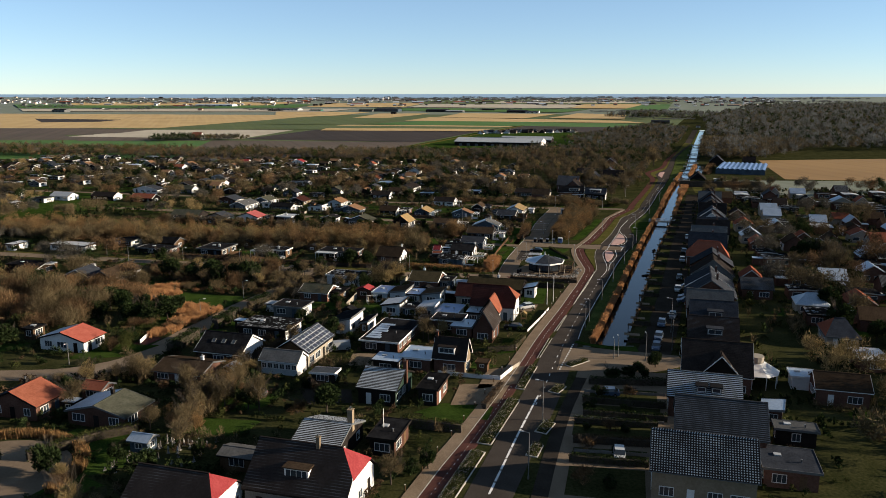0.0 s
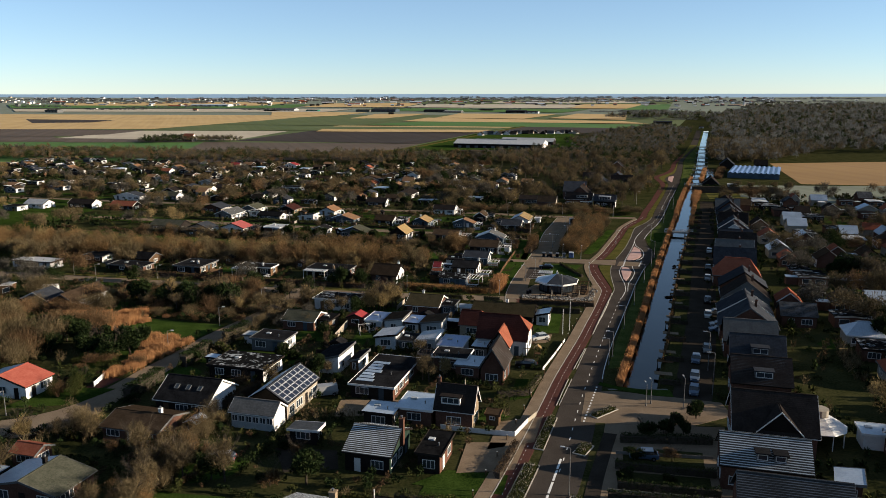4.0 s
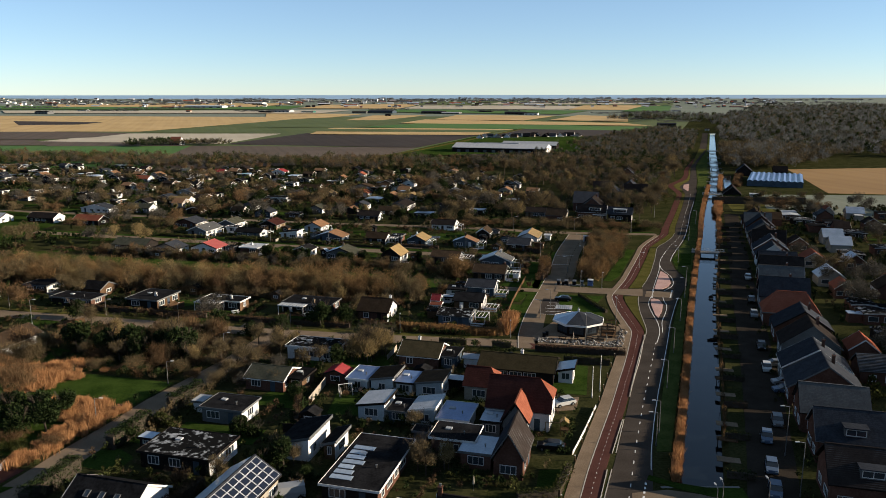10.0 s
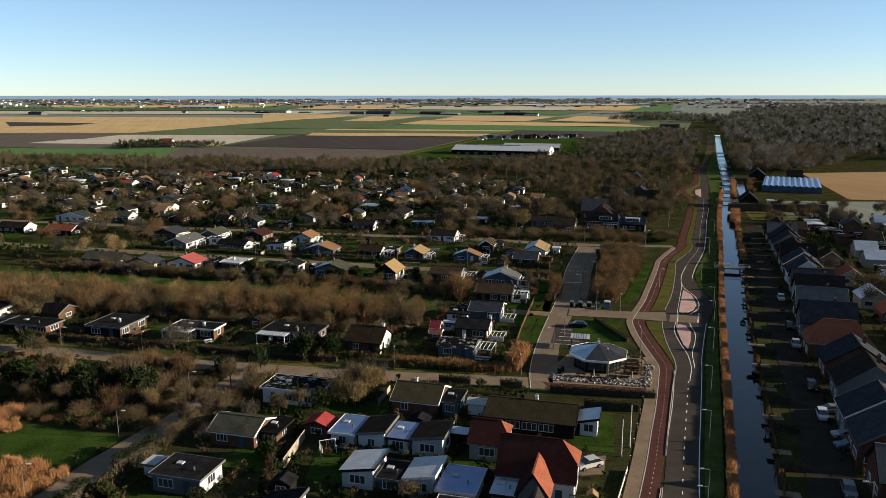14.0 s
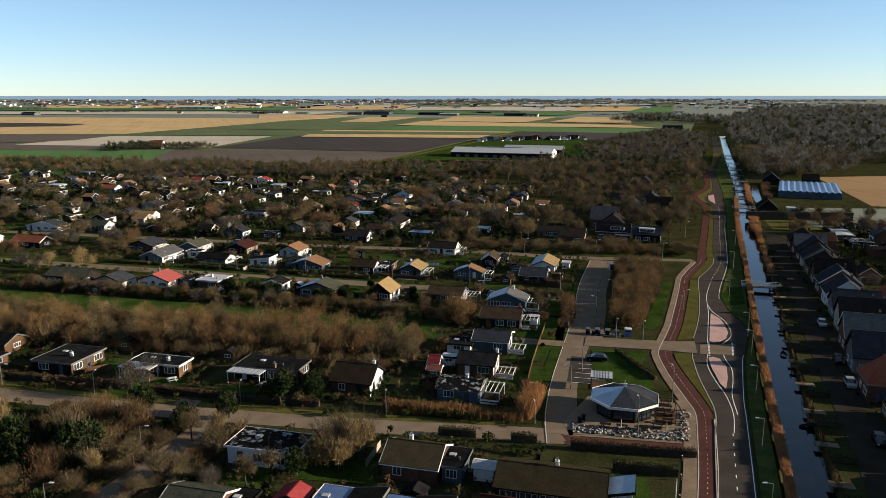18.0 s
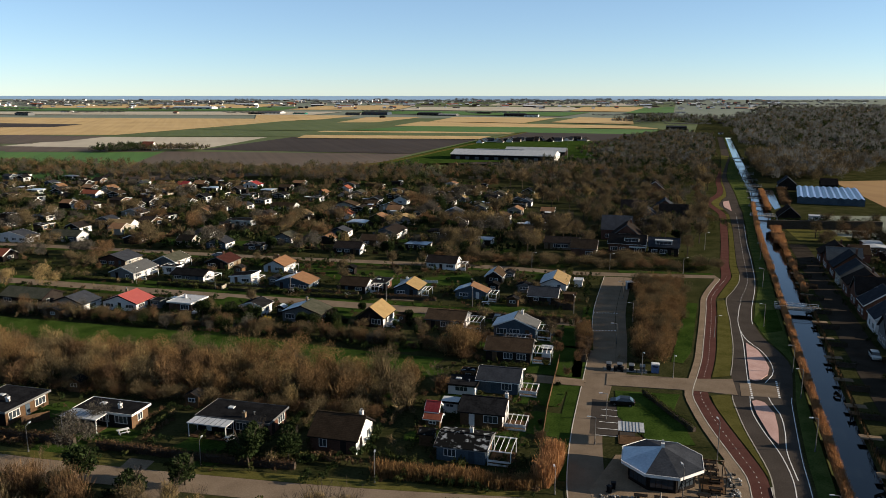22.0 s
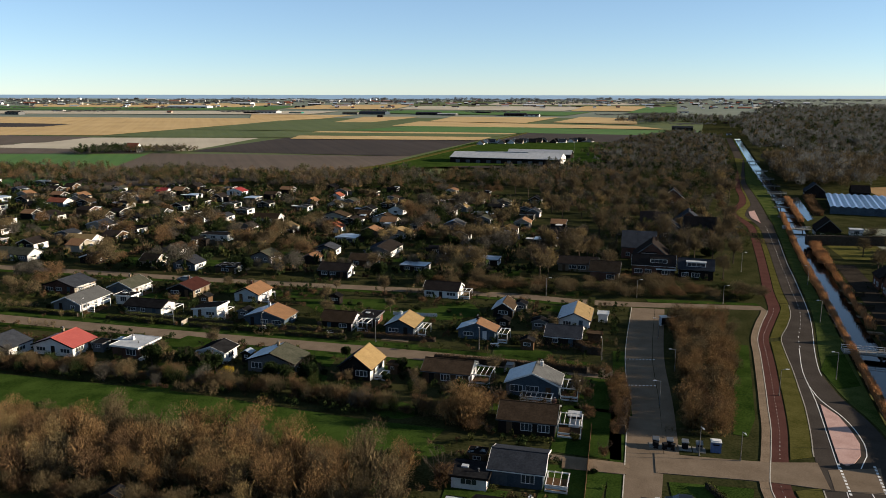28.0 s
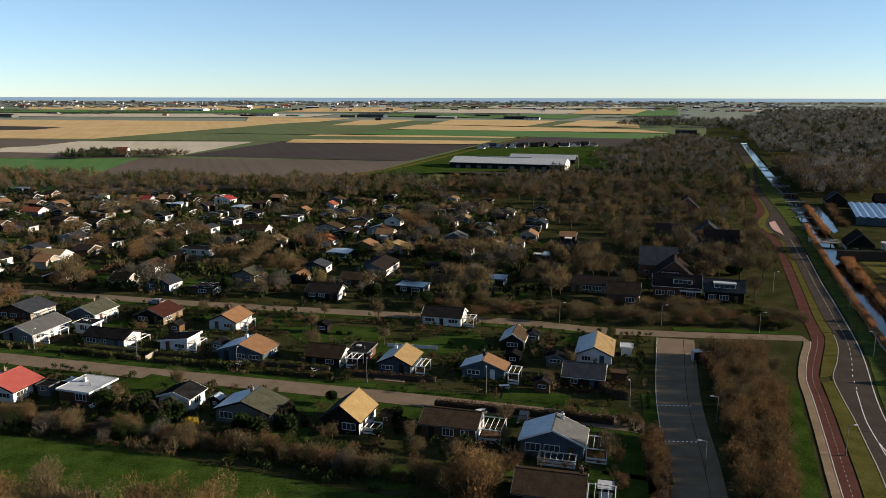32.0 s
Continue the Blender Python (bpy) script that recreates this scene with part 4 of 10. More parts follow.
            child("vent", mesh_of("vent", *boxes_data([(-0.08, -0.08, eave + 0.16, 0.08, 0.08, eave + 0.6), (-0.14, -0.14, eave + 0.6, 0.14, 0.14, eave + 0.66)]), M["metal"]), H, pose(w * 0.2, -d * 0.12, 0))
    rr = random.Random(int(x * 7 + y * 13))
    for sd in win:
        L = (2 * a if sd in "fb" else 2 * c) - 0.8
        k = max(1, int(L / (2.7 if not far else 3.1)))
        use_door = rr.randrange(k) if (doors and k > 1 and sd in "fr") else -1
        for i in range(k):
            s0 = -L / 2 + L * (i + 0.5) / k
            if i == use_door:
                add_door(H, side_pose(sd, s0, 0, 2 * a, 2 * c), M[rr.choice(("white", "bluewood", "wood", "darkwood"))])
            else:
                ww = min(L / k - 0.35, rr.choice((1.3, 1.9, 2.4, 2.4)))
                add_window(H, side_pose(sd, s0, wz, 2 * a, 2 * c), max(0.7, ww), min(1.35, eave - wz - 0.25), 2 if ww < 1.6 else 3)
    if chim:
        if axis == "flat":
            zt = eave
        elif axis == "d":
            zt = eave + rise * (1 - abs(chim[0]) / (w / 2))
        else:
            zt = eave + rise * (1 - abs(chim[1]) / (d / 2))
        chimney(H, chim[0], chim[1], zt - 0.3, max(zt + 0.9, ridge + 0.5), M[chim[2]] if len(chim) > 2 else None)
    return H


def dormer(parent, x, y, z, w=2.6, h=1.25, depth=2.4, wall="white", roof="tile_dark", bars=3):
    """A flat-topped dormer on a front slope."""
    D = child("dormer", mesh_of("dormer", *box_data(-w / 2, 0, 0, w / 2, depth, h), M[wall]), parent, pose(x, y, z))
    child("dormer_roof", mesh_of("dormer_roof", *box_data(-w / 2 - 0.2, -0.3, h, w / 2 + 0.2, depth, h + 0.15), M[roof]), D)
    add_window(D, pose(0, 0, 0.15), w - 0.3, h - 0.3, bars, deep=False)


def skylight(parent, x, y, z, pitch, w=0.8, h=1.0):
    """A roof window lying in a front slope."""
    m = pose(x, y, z, pitch, 0, 0)
    D = child("roof_window", mesh_of("roof_window", *boxes_data([(-w / 2, 0, 0.0, w / 2, 0.08, 0.12), (-w / 2, h - 0.08, 0, w / 2, h, 0.12), (-w / 2, 0.08, 0, -w / 2 + 0.08, h - 0.08, 0.12), (w / 2 - 0.08, 0.08, 0, w / 2, h - 0.08, 0.12)]), M["grey"]), parent, m)
    child("pane", mesh_of("pane", *box_data(-w / 2 + 0.08, 0.08, 0.02, w / 2 - 0.08, h - 0.08, 0.08), M["pane"]), D)


def pergola(x, y, rot, w, d, h=2.3, material="white", rails=True, roofed=False, label="white-painted wooden pergola over a terrace", cat="pergola"):
    """Posts and beams over a decked terrace with low rails."""
    P = empty("pergola", pose(x, y, 0, 0, 0, rot), label, cat)
    m = M[material]
    for px in (-w / 2, w / 2):
        for py in (-d / 2, d / 2):
            child("post", box_mesh("post", (-0.06, -0.06, 0, 0.06, 0.06, h), m), P, pose(px, py, 0))
    for py in (-d / 2, d / 2):
        child("beam", box_mesh("beam", (-w / 2 - 0.15, -0.05, h, w / 2 + 0.15, 0.05, h + 0.16), m), P, pose(0, py, 0))
    for px in (-w / 2, w / 2):
        child("beam", box_mesh("beam", (-0.05, -d / 2 + 0.06, h, 0.05, d / 2 - 0.06, h + 0.14), m), P, pose(px, 0, 0))
    if roofed:
        child("roof_panel", box_mesh("roof_panel", (-w / 2 - 0.2, -d / 2 - 0.2, h + 0.165, w / 2 + 0.2, d / 2 + 0.2, h + 0.24), M["palepanel"]), P)
        for i in range(1, 7):
            child("roof_bar", box_mesh("roof_bar", (-0.03, -d / 2 - 0.2, h + 0.243, 0.03, d / 2 + 0.2, h + 0.28), M["grey"]), P, pose(-w / 2 + w * i / 7, 0, 0))
    else:
        n = max(2, int(w / 0.8))
        for i in range(1, n):
            child("slat", box_mesh("slat", (-0.03, -d / 2 - 0.1, h + 0.163, 0.03, d / 2 + 0.1, h + 0.26), m), P, pose(-w / 2 + w * i / n, 0, 0))
    if rails:
        for z0, z1 in ((0.12, 0.42), (0.66, 0.98)):
            child("rail", box_mesh("rail", (-w / 2, -0.025, z0, w / 2, 0.025, z1), m), P, pose(0, -d / 2 - 0.1, 0))
    child("deck", box_mesh("deck", (-w / 2 - 0.1, -d / 2 - 0.06, 0.02, w / 2 + 0.1, d / 2 + 0.06, 0.12), M["wood"]), P)
    return P


def fence(line, h=1.6, material="wood", label="weathered wooden garden fence", cat="fence", post_every=2.0):
    """Posts with boarded panels between, along a line."""
    F = empty("fence", pose(line[0][0], line[0][1], 0), label, cat)
    x0, y0 = line[0]
    for (ax, ay), (bx, by) in zip(line, line[1:]):
        L = math.hypot(bx - ax, by - ay)
        n = max(1, round(L / post_every))
        ang = math.degrees(math.atan2(by - ay, bx - ax))
        for i in range(n):
            px, py = ax + (bx - ax) * i / n - x0, ay + (by - ay) * i / n - y0
            child("post", box_mesh("post", (-0.05, -0.05, 0, 0.05, 0.05, h + 0.1), M[material]), F, pose(px, py, 0, 0, 0, ang))
            child("panel", box_mesh("panel", (0.05, -0.025, 0.08, L / n - 0.05, 0.025, h), M[material]), F, pose(px, py, 0, 0, 0, ang))
    return F


def shed(x, y, rot, w, d, h=2.1, roof="felt", wall="darkwood", label="small dark garden shed", cat="shed", ridge=0.7):
    return house(x, y, rot, w, d, h, h + ridge, "d" if ridge > 0 else "flat", roof, wall, label, far=1, win="f", doors=False, board=wall, cat=cat, wz=1.0)


# ---- plants ----
def twig_cloud(seed, n, rx, rz, z0, length, width, up=0.6, hollow=0.35, lumps=5, droop=0.0):
    """Thin blades thrown through lumps of an uneven crown, as points and faces."""
    r = np.random.RandomState(seed)
    ang, rad = r.rand(lumps) * 6.283, rx * 0.55 * np.sqrt(r.rand(lumps))
    cen = np.stack([rad * np.cos(ang), rad * np.sin(ang), z0 + rz * (0.35 + 0.75 * r.rand(lumps))], 1)
    size = 0.55 + 0.5 * r.rand(lumps)
    k = r.randint(0, lumps, n)
    u = r.randn(n, 3)
    u /= np.linalg.norm(u, axis=1)[:, None]
    s = (hollow + (1 - hollow) * r.rand(n) ** 0.6)[:, None] * size[k][:, None]
    p = cen[k] + u * s * np.array([rx * 0.62, rx * 0.62, rz * 0.55])
    p[:, 2] = np.maximum(p[:, 2], z0 * 0.6 + 0.1)
    way = u * 0.7 + r.randn(n, 3) * 0.45 + np.array([0, 0, up])
    way /= np.linalg.norm(way, axis=1)[:, None]
    side = np.cross(way, r.randn(n, 3))
    side /= np.linalg.norm(side, axis=1)[:, None] + 1e-6
    L = length * (0.5 + r.rand(n))[:, None]
    W = width * (0.6 + 0.8 * r.rand(n))[:, None]
    a, b_, c = p - way * L / 2 - side * W, p - way * L / 2 + side * W, p + way * L / 2
    d1 = p + way * L / 2 + side * W * 0.5
    v = np.stack([a, b_, d1, c], 1).reshape(-1, 3)
    return v, n


def cloud_mesh(name, v, n, material):
    me = bpy.data.meshes.new(name)
    me.vertices.add(4 * n)
    me.vertices.foreach_set("co", np.ascontiguousarray(v, dtype=np.float32).ravel())
    me.loops.add(4 * n)
    me.loops.foreach_set("vertex_index", np.arange(4 * n, dtype=np.int32))
    me.polygons.add(n)
    me.polygons.foreach_set("loop_start", np.arange(0, 4 * n, 4, dtype=np.int32))
    me.materials.append(material)
    me.update(calc_edges=True)
    return me


def limb(v, f, p, q, r0, r1, sides=5):
    p, q = Vector(p), Vector(q)
    z = (q - p).normalized()
    x = z.orthogonal().normalized()
    y = z.cross(x)
    k = len(v)
    for c, r in ((p, r0), (q, r1)):
        for i in range(sides):
            a = 6.283 * i / sides
            v.append(tuple(c + (x * math.cos(a) + y * math.sin(a)) * r))
    f += [(k + i, k + (i + 1) % sides, k + sides + (i + 1) % sides, k + sides + i) for i in range(sides)]


def trunk_mesh(seed, h, spread, stems=1, girth=0.18):
    r = random.Random(seed)
    v, f = [], []
    for s in range(stems):
        bx, by = (r.uniform(-0.5, 0.5), r.uniform(-0.5, 0.5)) if stems > 1 else (0, 0)
        fork = Vector((bx + r.uniform(-0.3, 0.3), by + r.uniform(-0.3, 0.3), h * r.uniform(0.25, 0.4)))
        limb(v, f, (bx, by, -0.1), fork, girth, girth * 0.7, 7)
        for i in range(6 if stems == 1 else 4):
            a = r.uniform(0, 6.283)
            mid = fork + Vector((math.cos(a) * spread * 0.35, math.sin(a) * spread * 0.35, h * r.uniform(0.15, 0.28)))
            limb(v, f, fork, mid, girth * 0.5, girth * 0.32)
            for j in range(3):
                a2 = a + r.uniform(-0.9, 0.9)
                tip = mid + Vector((math.cos(a2) * spread * 0.4, math.sin(a2) * spread * 0.4, h * r.uniform(0.12, 0.32)))
                limb(v, f, mid, tip, girth * 0.28, girth * 0.1, 4)
                for k_ in range(2):
                    a3 = a2 + r.uniform(-1.1, 1.1)
                    end = tip + Vector((math.cos(a3) * spread * 0.25, math.sin(a3) * spread * 0.25, h * r.uniform(0.05, 0.2)))
                    limb(v, f, tip, end, girth * 0.1, 0.015, 3)
    return mesh_of("trunk", v, f, M["bark"])


TREES = {}
for i in range(4):
    TREES["bare", i] = (trunk_mesh(10 + i, 7.5, 3.0), cloud_mesh("crown", *twig_cloud(20 + i, 2400, 2.9, 3.0, 2.2, 0.55, 0.026, 0.45, 0.25, 10), M["twig"]))
for i in range(3):
    TREES["gold", i] = (trunk_mesh(30 + i, 6.5, 2.4, 3, 0.10), cloud_mesh("crown", *twig_cloud(40 + i, 2300, 2.3, 2.9, 1.2, 0.65, 0.026, 0.9, 0.2, 9), M["twig_gold"]))
for i in range(3):
    TREES["red", i] = (trunk_mesh(50 + i, 4.2, 2.2, 3, 0.07), cloud_mesh("crown", *twig_cloud(60 + i, 1900, 2.2, 1.8, 0.5, 0.45, 0.026, 0.5, 0.1, 9), M["twig_red"]))
for i in range(3):
    TREES["green", i] = (trunk_mesh(70 + i, 5.5, 1.6, 1, 0.2), cloud_mesh("crown", *twig_cloud(80 + i, 2600, 2.6, 3.0, 1.0, 0.42, 0.12, 0.2, 0.45, 9), M["leaf"]))
for i in range(2):
    TREES["bush", i] = (trunk_mesh(90 + i, 2.0, 1.0, 3, 0.05), cloud_mesh("crown", *twig_cloud(95 + i, 1300, 1.5, 1.2, 0.2, 0.30, 0.08, 0.3, 0.4, 6), M["leaf"]))
for i in range(2):
    TREES["hedgeball", i] = (trunk_mesh(98 + i, 1.8, 0.9, 3, 0.05), cloud_mesh("crown", *twig_cloud(105 + i, 1300, 1.4, 1.1, 0.2, 0.28, 0.08, 0.3, 0.4, 6), M["hedge"]))
TREES["yellow", 0] = (trunk_mesh(99, 1.8, 0.8, 3, 0.05), cloud_mesh("crown", *twig_cloud(99, 1500, 1.3, 1.3, 0.2, 0.25, 0.07, 0.3, 0.4, 6), M["yellow_leaf"]))
WORDS = {"bare": ("bare broad-crowned deciduous tree in winter", "tree"), "gold": ("tall bare willow with golden twigs", "tree"), "red": ("bare reddish-brown garden shrub", "shrub"), "green": ("dark evergreen pine with a ragged crown", "tree"), "bush": ("dense dark evergreen garden bush", "bush"), "hedgeball": ("olive green rounded garden bush", "bush"), "yellow": ("bright yellow-leaved garden bush", "bush")}
COUNT = [0]


def tree(kind, x, y, s=1.0, z=1.0):
    COUNT[0] += 1
    k = len([1 for q in TREES if q[0] == kind])
    tm, cm = TREES[kind, COUNT[0] % k]
    name = "tree" if WORDS[kind][1] == "tree" else WORDS[kind][1]
    T = new(name, tm)
    T.matrix_basis = pose(x, y, 0, 0, 0, (COUNT[0] * 77) % 360) @ Matrix.Diagonal((s, s, s * z, 1))
    child("crown", cm, T)
    return tagged(T, *WORDS[kind])


def patch_mesh(seed, size, n, h, length, width, material, lumps=14, up=0.9):
    v, n = twig_cloud(seed, n, size * 0.62, h * 0.9, h * 0.15, length, width, up, 0.1, lumps)
    return v, material


SCRUB = {}
for i in range(4):
    SCRUB["brown", i] = patch_mesh(200 + i, 8.5, 2900, 4.4, 0.85, 0.032, "twig", 18, 1.0)
    SCRUB["red", i] = patch_mesh(210 + i, 8.5, 2500, 3.3, 0.75, 0.032, "twig_red", 18, 1.0)
    SCRUB["low", i] = patch_mesh(220 + i, 7.0, 1400, 1.5, 0.6, 0.04, "twig_red", 10, 0.6)
    SCRUB["olive", i] = patch_mesh(230 + i, 7.0, 1700, 2.0, 0.45, 0.08, "hedge", 10, 0.4)
for i in range(4):
    SCRUB["reed", i] = patch_mesh(240 + i, 5.0, 1500, 1.7, 1.1, 0.035, "reed", 12, 2.5)
    SCRUB["grey", i] = patch_mesh(250 + i, 8.5, 2700, 5.0, 0.8, 0.040, "twig_grey", 16, 0.5)
SCRUB_WORDS = {"reed": "bed of tall dry orange reeds", "grey": "dense grey-brown winter thicket", "brown": "dense bare brown thicket of shrubs", "red": "dense russet thicket of bare shrubs", "low": "low tangle of dry reddish undergrowth", "olive": "low olive green undergrowth and brambles"}


def placed(v, x, y, z, turn, sx, sz):
    """Points turned about z, scaled and moved."""
    c, s = math.cos(turn), math.sin(turn)
    return np.stack([(v[:, 0] * c - v[:, 1] * s) * sx + x, (v[:, 0] * s + v[:, 1] * c) * sx + y, v[:, 2] * sz + z], 1)


def joined(name, pieces, label, category):
    """Many clouds of blades as one object of stuff; pieces hold points and a material's name."""
    mats = sorted(set(q for p, q in pieces))
    v = np.concatenate([p for p, q in pieces])
    me = cloud_mesh(name, v, len(v) // 4, M[mats[0]])
    for q in mats[1:]:
        me.materials.append(M[q])
    me.polygons.foreach_set("material_index", np.concatenate([np.full(len(p) // 4, mats.index(q), dtype=np.int32) for p, q in pieces]))
    me.update()
    return tagged(new(name, me), label, category, "", "stuff")


def scrub(kind, x, y, s=1.0, z=1.0):
    """Points of one thicket patch, to be joined with its neighbours."""
    COUNT[0] += 1
    v, mat = SCRUB[kind, COUNT[0] % 4]
    return placed(v, x, y, 0, (COUNT[0] * 53) % 360 * 0.01745, s, s * z), mat


def fill(kind, poly, step, s=1.0, z=1.0, seed=1, jitter=0.6, mixed=None):
    """Thicket patches over a polygon of the plan."""
    r = random.Random(seed)
    xs, ys = [p[0] for p in poly], [p[1] for p in poly]
    y, pieces = min(ys), []
    while y < max(ys):
        x = min(xs) + r.uniform(0, step)
        while x < max(xs):
            px, py = x + r.uniform(-jitter, jitter) * step * 0.5, y + r.uniform(-jitter, jitter) * step * 0.5
            if inside(px, py, poly):
                pieces.append(scrub(mixed[r.randrange(len(mixed))] if mixed else kind, px, py, s * r.uniform(0.8, 1.2), z * r.uniform(0.75, 1.2)))
            x += step
        y += step
    return joined("thicket", pieces, SCRUB_WORDS[kind], "thicket")


def inside(x, y, poly):
    c = False
    for (x0, y0), (x1, y1) in zip(poly, poly[1:] + poly[:1]):
        if (y0 > y) != (y1 > y) and x < (x1 - x0) * (y - y0) / (y1 - y0) + x0:
            c = not c
    return c


def leaf_wall(seed, L, d, h, n, length, width, material, name, ragged=0.25):
    """Leaves set thickly over the sides and top of a long clipped body."""
    r = np.random.RandomState(seed)
    p = np.stack([r.rand(n) * L, (r.rand(n) - 0.5) * d, r.rand(n) * h], 1)
    face = r.randint(0, 5, n)
    p[face == 0, 1], p[face == 1, 1] = -d / 2, d / 2
    p[face >= 3, 2] = h
    bump_ = np.sin(p[:, 0] * 1.7 + seed) * 0.5 + np.sin(p[:, 0] * 4.1 + 2 * seed) * 0.3
    p[:, 2] *= 1 + ragged * 0.5 * bump_
    p += r.randn(n, 3) * 0.07 * (1 + 2 * ragged)
    way = r.randn(n, 3) + np.array([0, 0, 0.6])
    way /= np.linalg.norm(way, axis=1)[:, None]
    side = np.cross(way, r.randn(n, 3))
    side /= np.linalg.norm(side, axis=1)[:, None] + 1e-6
    Ls, W = length * (0.6 + 0.8 * r.rand(n))[:, None], width * (0.6 + 0.8 * r.rand(n))[:, None]
    v = np.stack([p - side * W, p + side * W, p + way * Ls + side * W * 0.4, p + way * Ls - side * W * 0.4], 1).reshape(-1, 3)
    return cloud_mesh(name, v, n, material)


def hedge(line, d=0.9, h=1.5, kind="hedge", label="clipped green garden hedge", dense=34):
    """A hedge along a line: a dark solid core, added to block light, and a skin of leaves."""
    H = empty("hedge", pose(line[0][0], line[0][1], 0), label, "hedge")
    for (ax, ay), (bx, by) in zip(line, line[1:]):
        L = math.hypot(bx - ax, by - ay)
        if L < 0.3:
            continue
        m = pose(ax - line[0][0], ay - line[0][1], 0, 0, 0, math.degrees(math.atan2(by - ay, bx - ax)))
        COUNT[0] += 1
        child("inner_wood", mesh_of("inner_wood", *box_data(0, -d * 0.36, 0, L, d * 0.36, h * 0.86), M["bark"]), H, m)
        n = int(min(5200, dense * L * (2 * h + d)))
        child("foliage", leaf_wall(COUNT[0], L, d, h, n, 0.22, 0.055, M[kind], "foliage"), H, m)
    return H


def reeds(line, width, h=2.0, dense=26, material="reed", label="strip of tall dry orange reeds", seed=3, z=0.0, lumpy=1.0):
    """Upright blades along a line, in tufts."""
    r = np.random.RandomState(seed)
    pts = along(line, 1.0)
    n = int(len(pts) * width * dense)
    k = r.randint(0, len(pts), n)
    px = np.array([p[0] for p in pts])[k]
    py = np.array([p[1] for p in pts])[k]
    an = np.array([p[2] for p in pts])[k]
    s, t = r.rand(n) - 0.5, (r.rand(n) + r.rand(n) - 1) * width * 0.62 * (0.85 + lumpy * 0.35 * np.sin(k * 0.37 + seed))
    x, y = px + np.cos(an) * s - np.sin(an) * t, py + np.sin(an) * s + np.cos(an) * t
    hh = h * (0.55 + 0.5 * r.rand(n)) * (0.9 + lumpy * 0.22 * np.sin(k * 0.23))
    a = r.rand(n) * 6.283
    w = 0.032
    lean = r.randn(n, 2) * 0.16 * hh[:, None]
    b0 = np.stack([x - np.cos(a) * w, y - np.sin(a) * w, np.full(n, z)], 1)
    b1 = np.stack([x + np.cos(a) * w, y + np.sin(a) * w, np.full(n, z)], 1)
    t1 = np.stack([x + lean[:, 0] + np.cos(a) * w * 0.6, y + lean[:, 1] + np.sin(a) * w * 0.6, z + hh], 1)
    t0 = np.stack([x + lean[:, 0] - np.cos(a) * w * 0.6, y + lean[:, 1] - np.sin(a) * w * 0.6, z + hh], 1)
    v = np.stack([b0, b1, t1, t0], 1).reshape(-1, 3)
    return tagged(new("reeds", cloud_mesh("reeds", v, n, M[material])), label, "reeds", "", "stuff")


def free(x, y, r=1.5):
    for tx, ty, tr in TAKEN:
        if (tx - x) ** 2 + (ty - y) ** 2 < (tr + r) ** 2:
            return False
    return True


def keep_off(line, r, step=4.0):
    for px, py, a in along(smooth_line(line, 3.0), step):
        TAKEN.append((px, py, r))


keep_off(ROAD_MID, 7.5)
keep_off(BIKE_L, 4.5)
keep_off([((a_[0] + b_[0]) / 2, (a_[1] + b_[1]) / 2) for a_, b_ in zip(ST_B_L, ST_B_R)], 4.5)
keep_off([(30, 300), (-18, 315), (-70, 328), (-150, 349.5), (-240, 373)], 3.6)
keep_off([(80, 347.5), (33, 354), (9.7, 361.5), (-62, 375.5), (-130, 391.5), (-240, 415)], 3.6)
keep_off([(19, 216.5), (-20, 221), (-60, 228.5), (-90, 235.5), (-240, 265)], 3.6)
keep_off([(-110, 136), (-84, 137.3), (-72, 138), (-64, 144), (-61, 153), (-58.4, 164), (-54.4, 178), (-49.6, 193), (-45, 207), (-41, 223)], 3.4)
keep_off([(41.5, 149), (49, 169), (64, 211.5), (85, 274.5), (115, 361), (127, 397)], 4.5)
keep_off([(canal_left(y), y) for y in range(150, 640, 6)], 6.5, 5)
keep_off([(canal_right(y) + 1, y) for y in range(150, 640, 6)], 5.5, 5)


def solar_panel(parent, x, y, z, pitch, w=1.0, h=1.65):
    P = child("solar_panel", mesh_of("solar_panel", *boxes_data([(0, 0, 0.16, w, 0.04, 0.21), (0, h - 0.04, 0.16, w, h, 0.21), (0, 0.04, 0.16, 0.04, h - 0.04, 0.21), (w - 0.04, 0.04, 0.16, w, h - 0.04, 0.21)]), M["palepanel"]), parent, pose(x, y, z, pitch, 0, 0))
    child("cell_sheet", mesh_of("cell_sheet", *box_data(0.04, 0.04, 0.165, w - 0.04, h - 0.04, 0.195), M["pv"]), P)


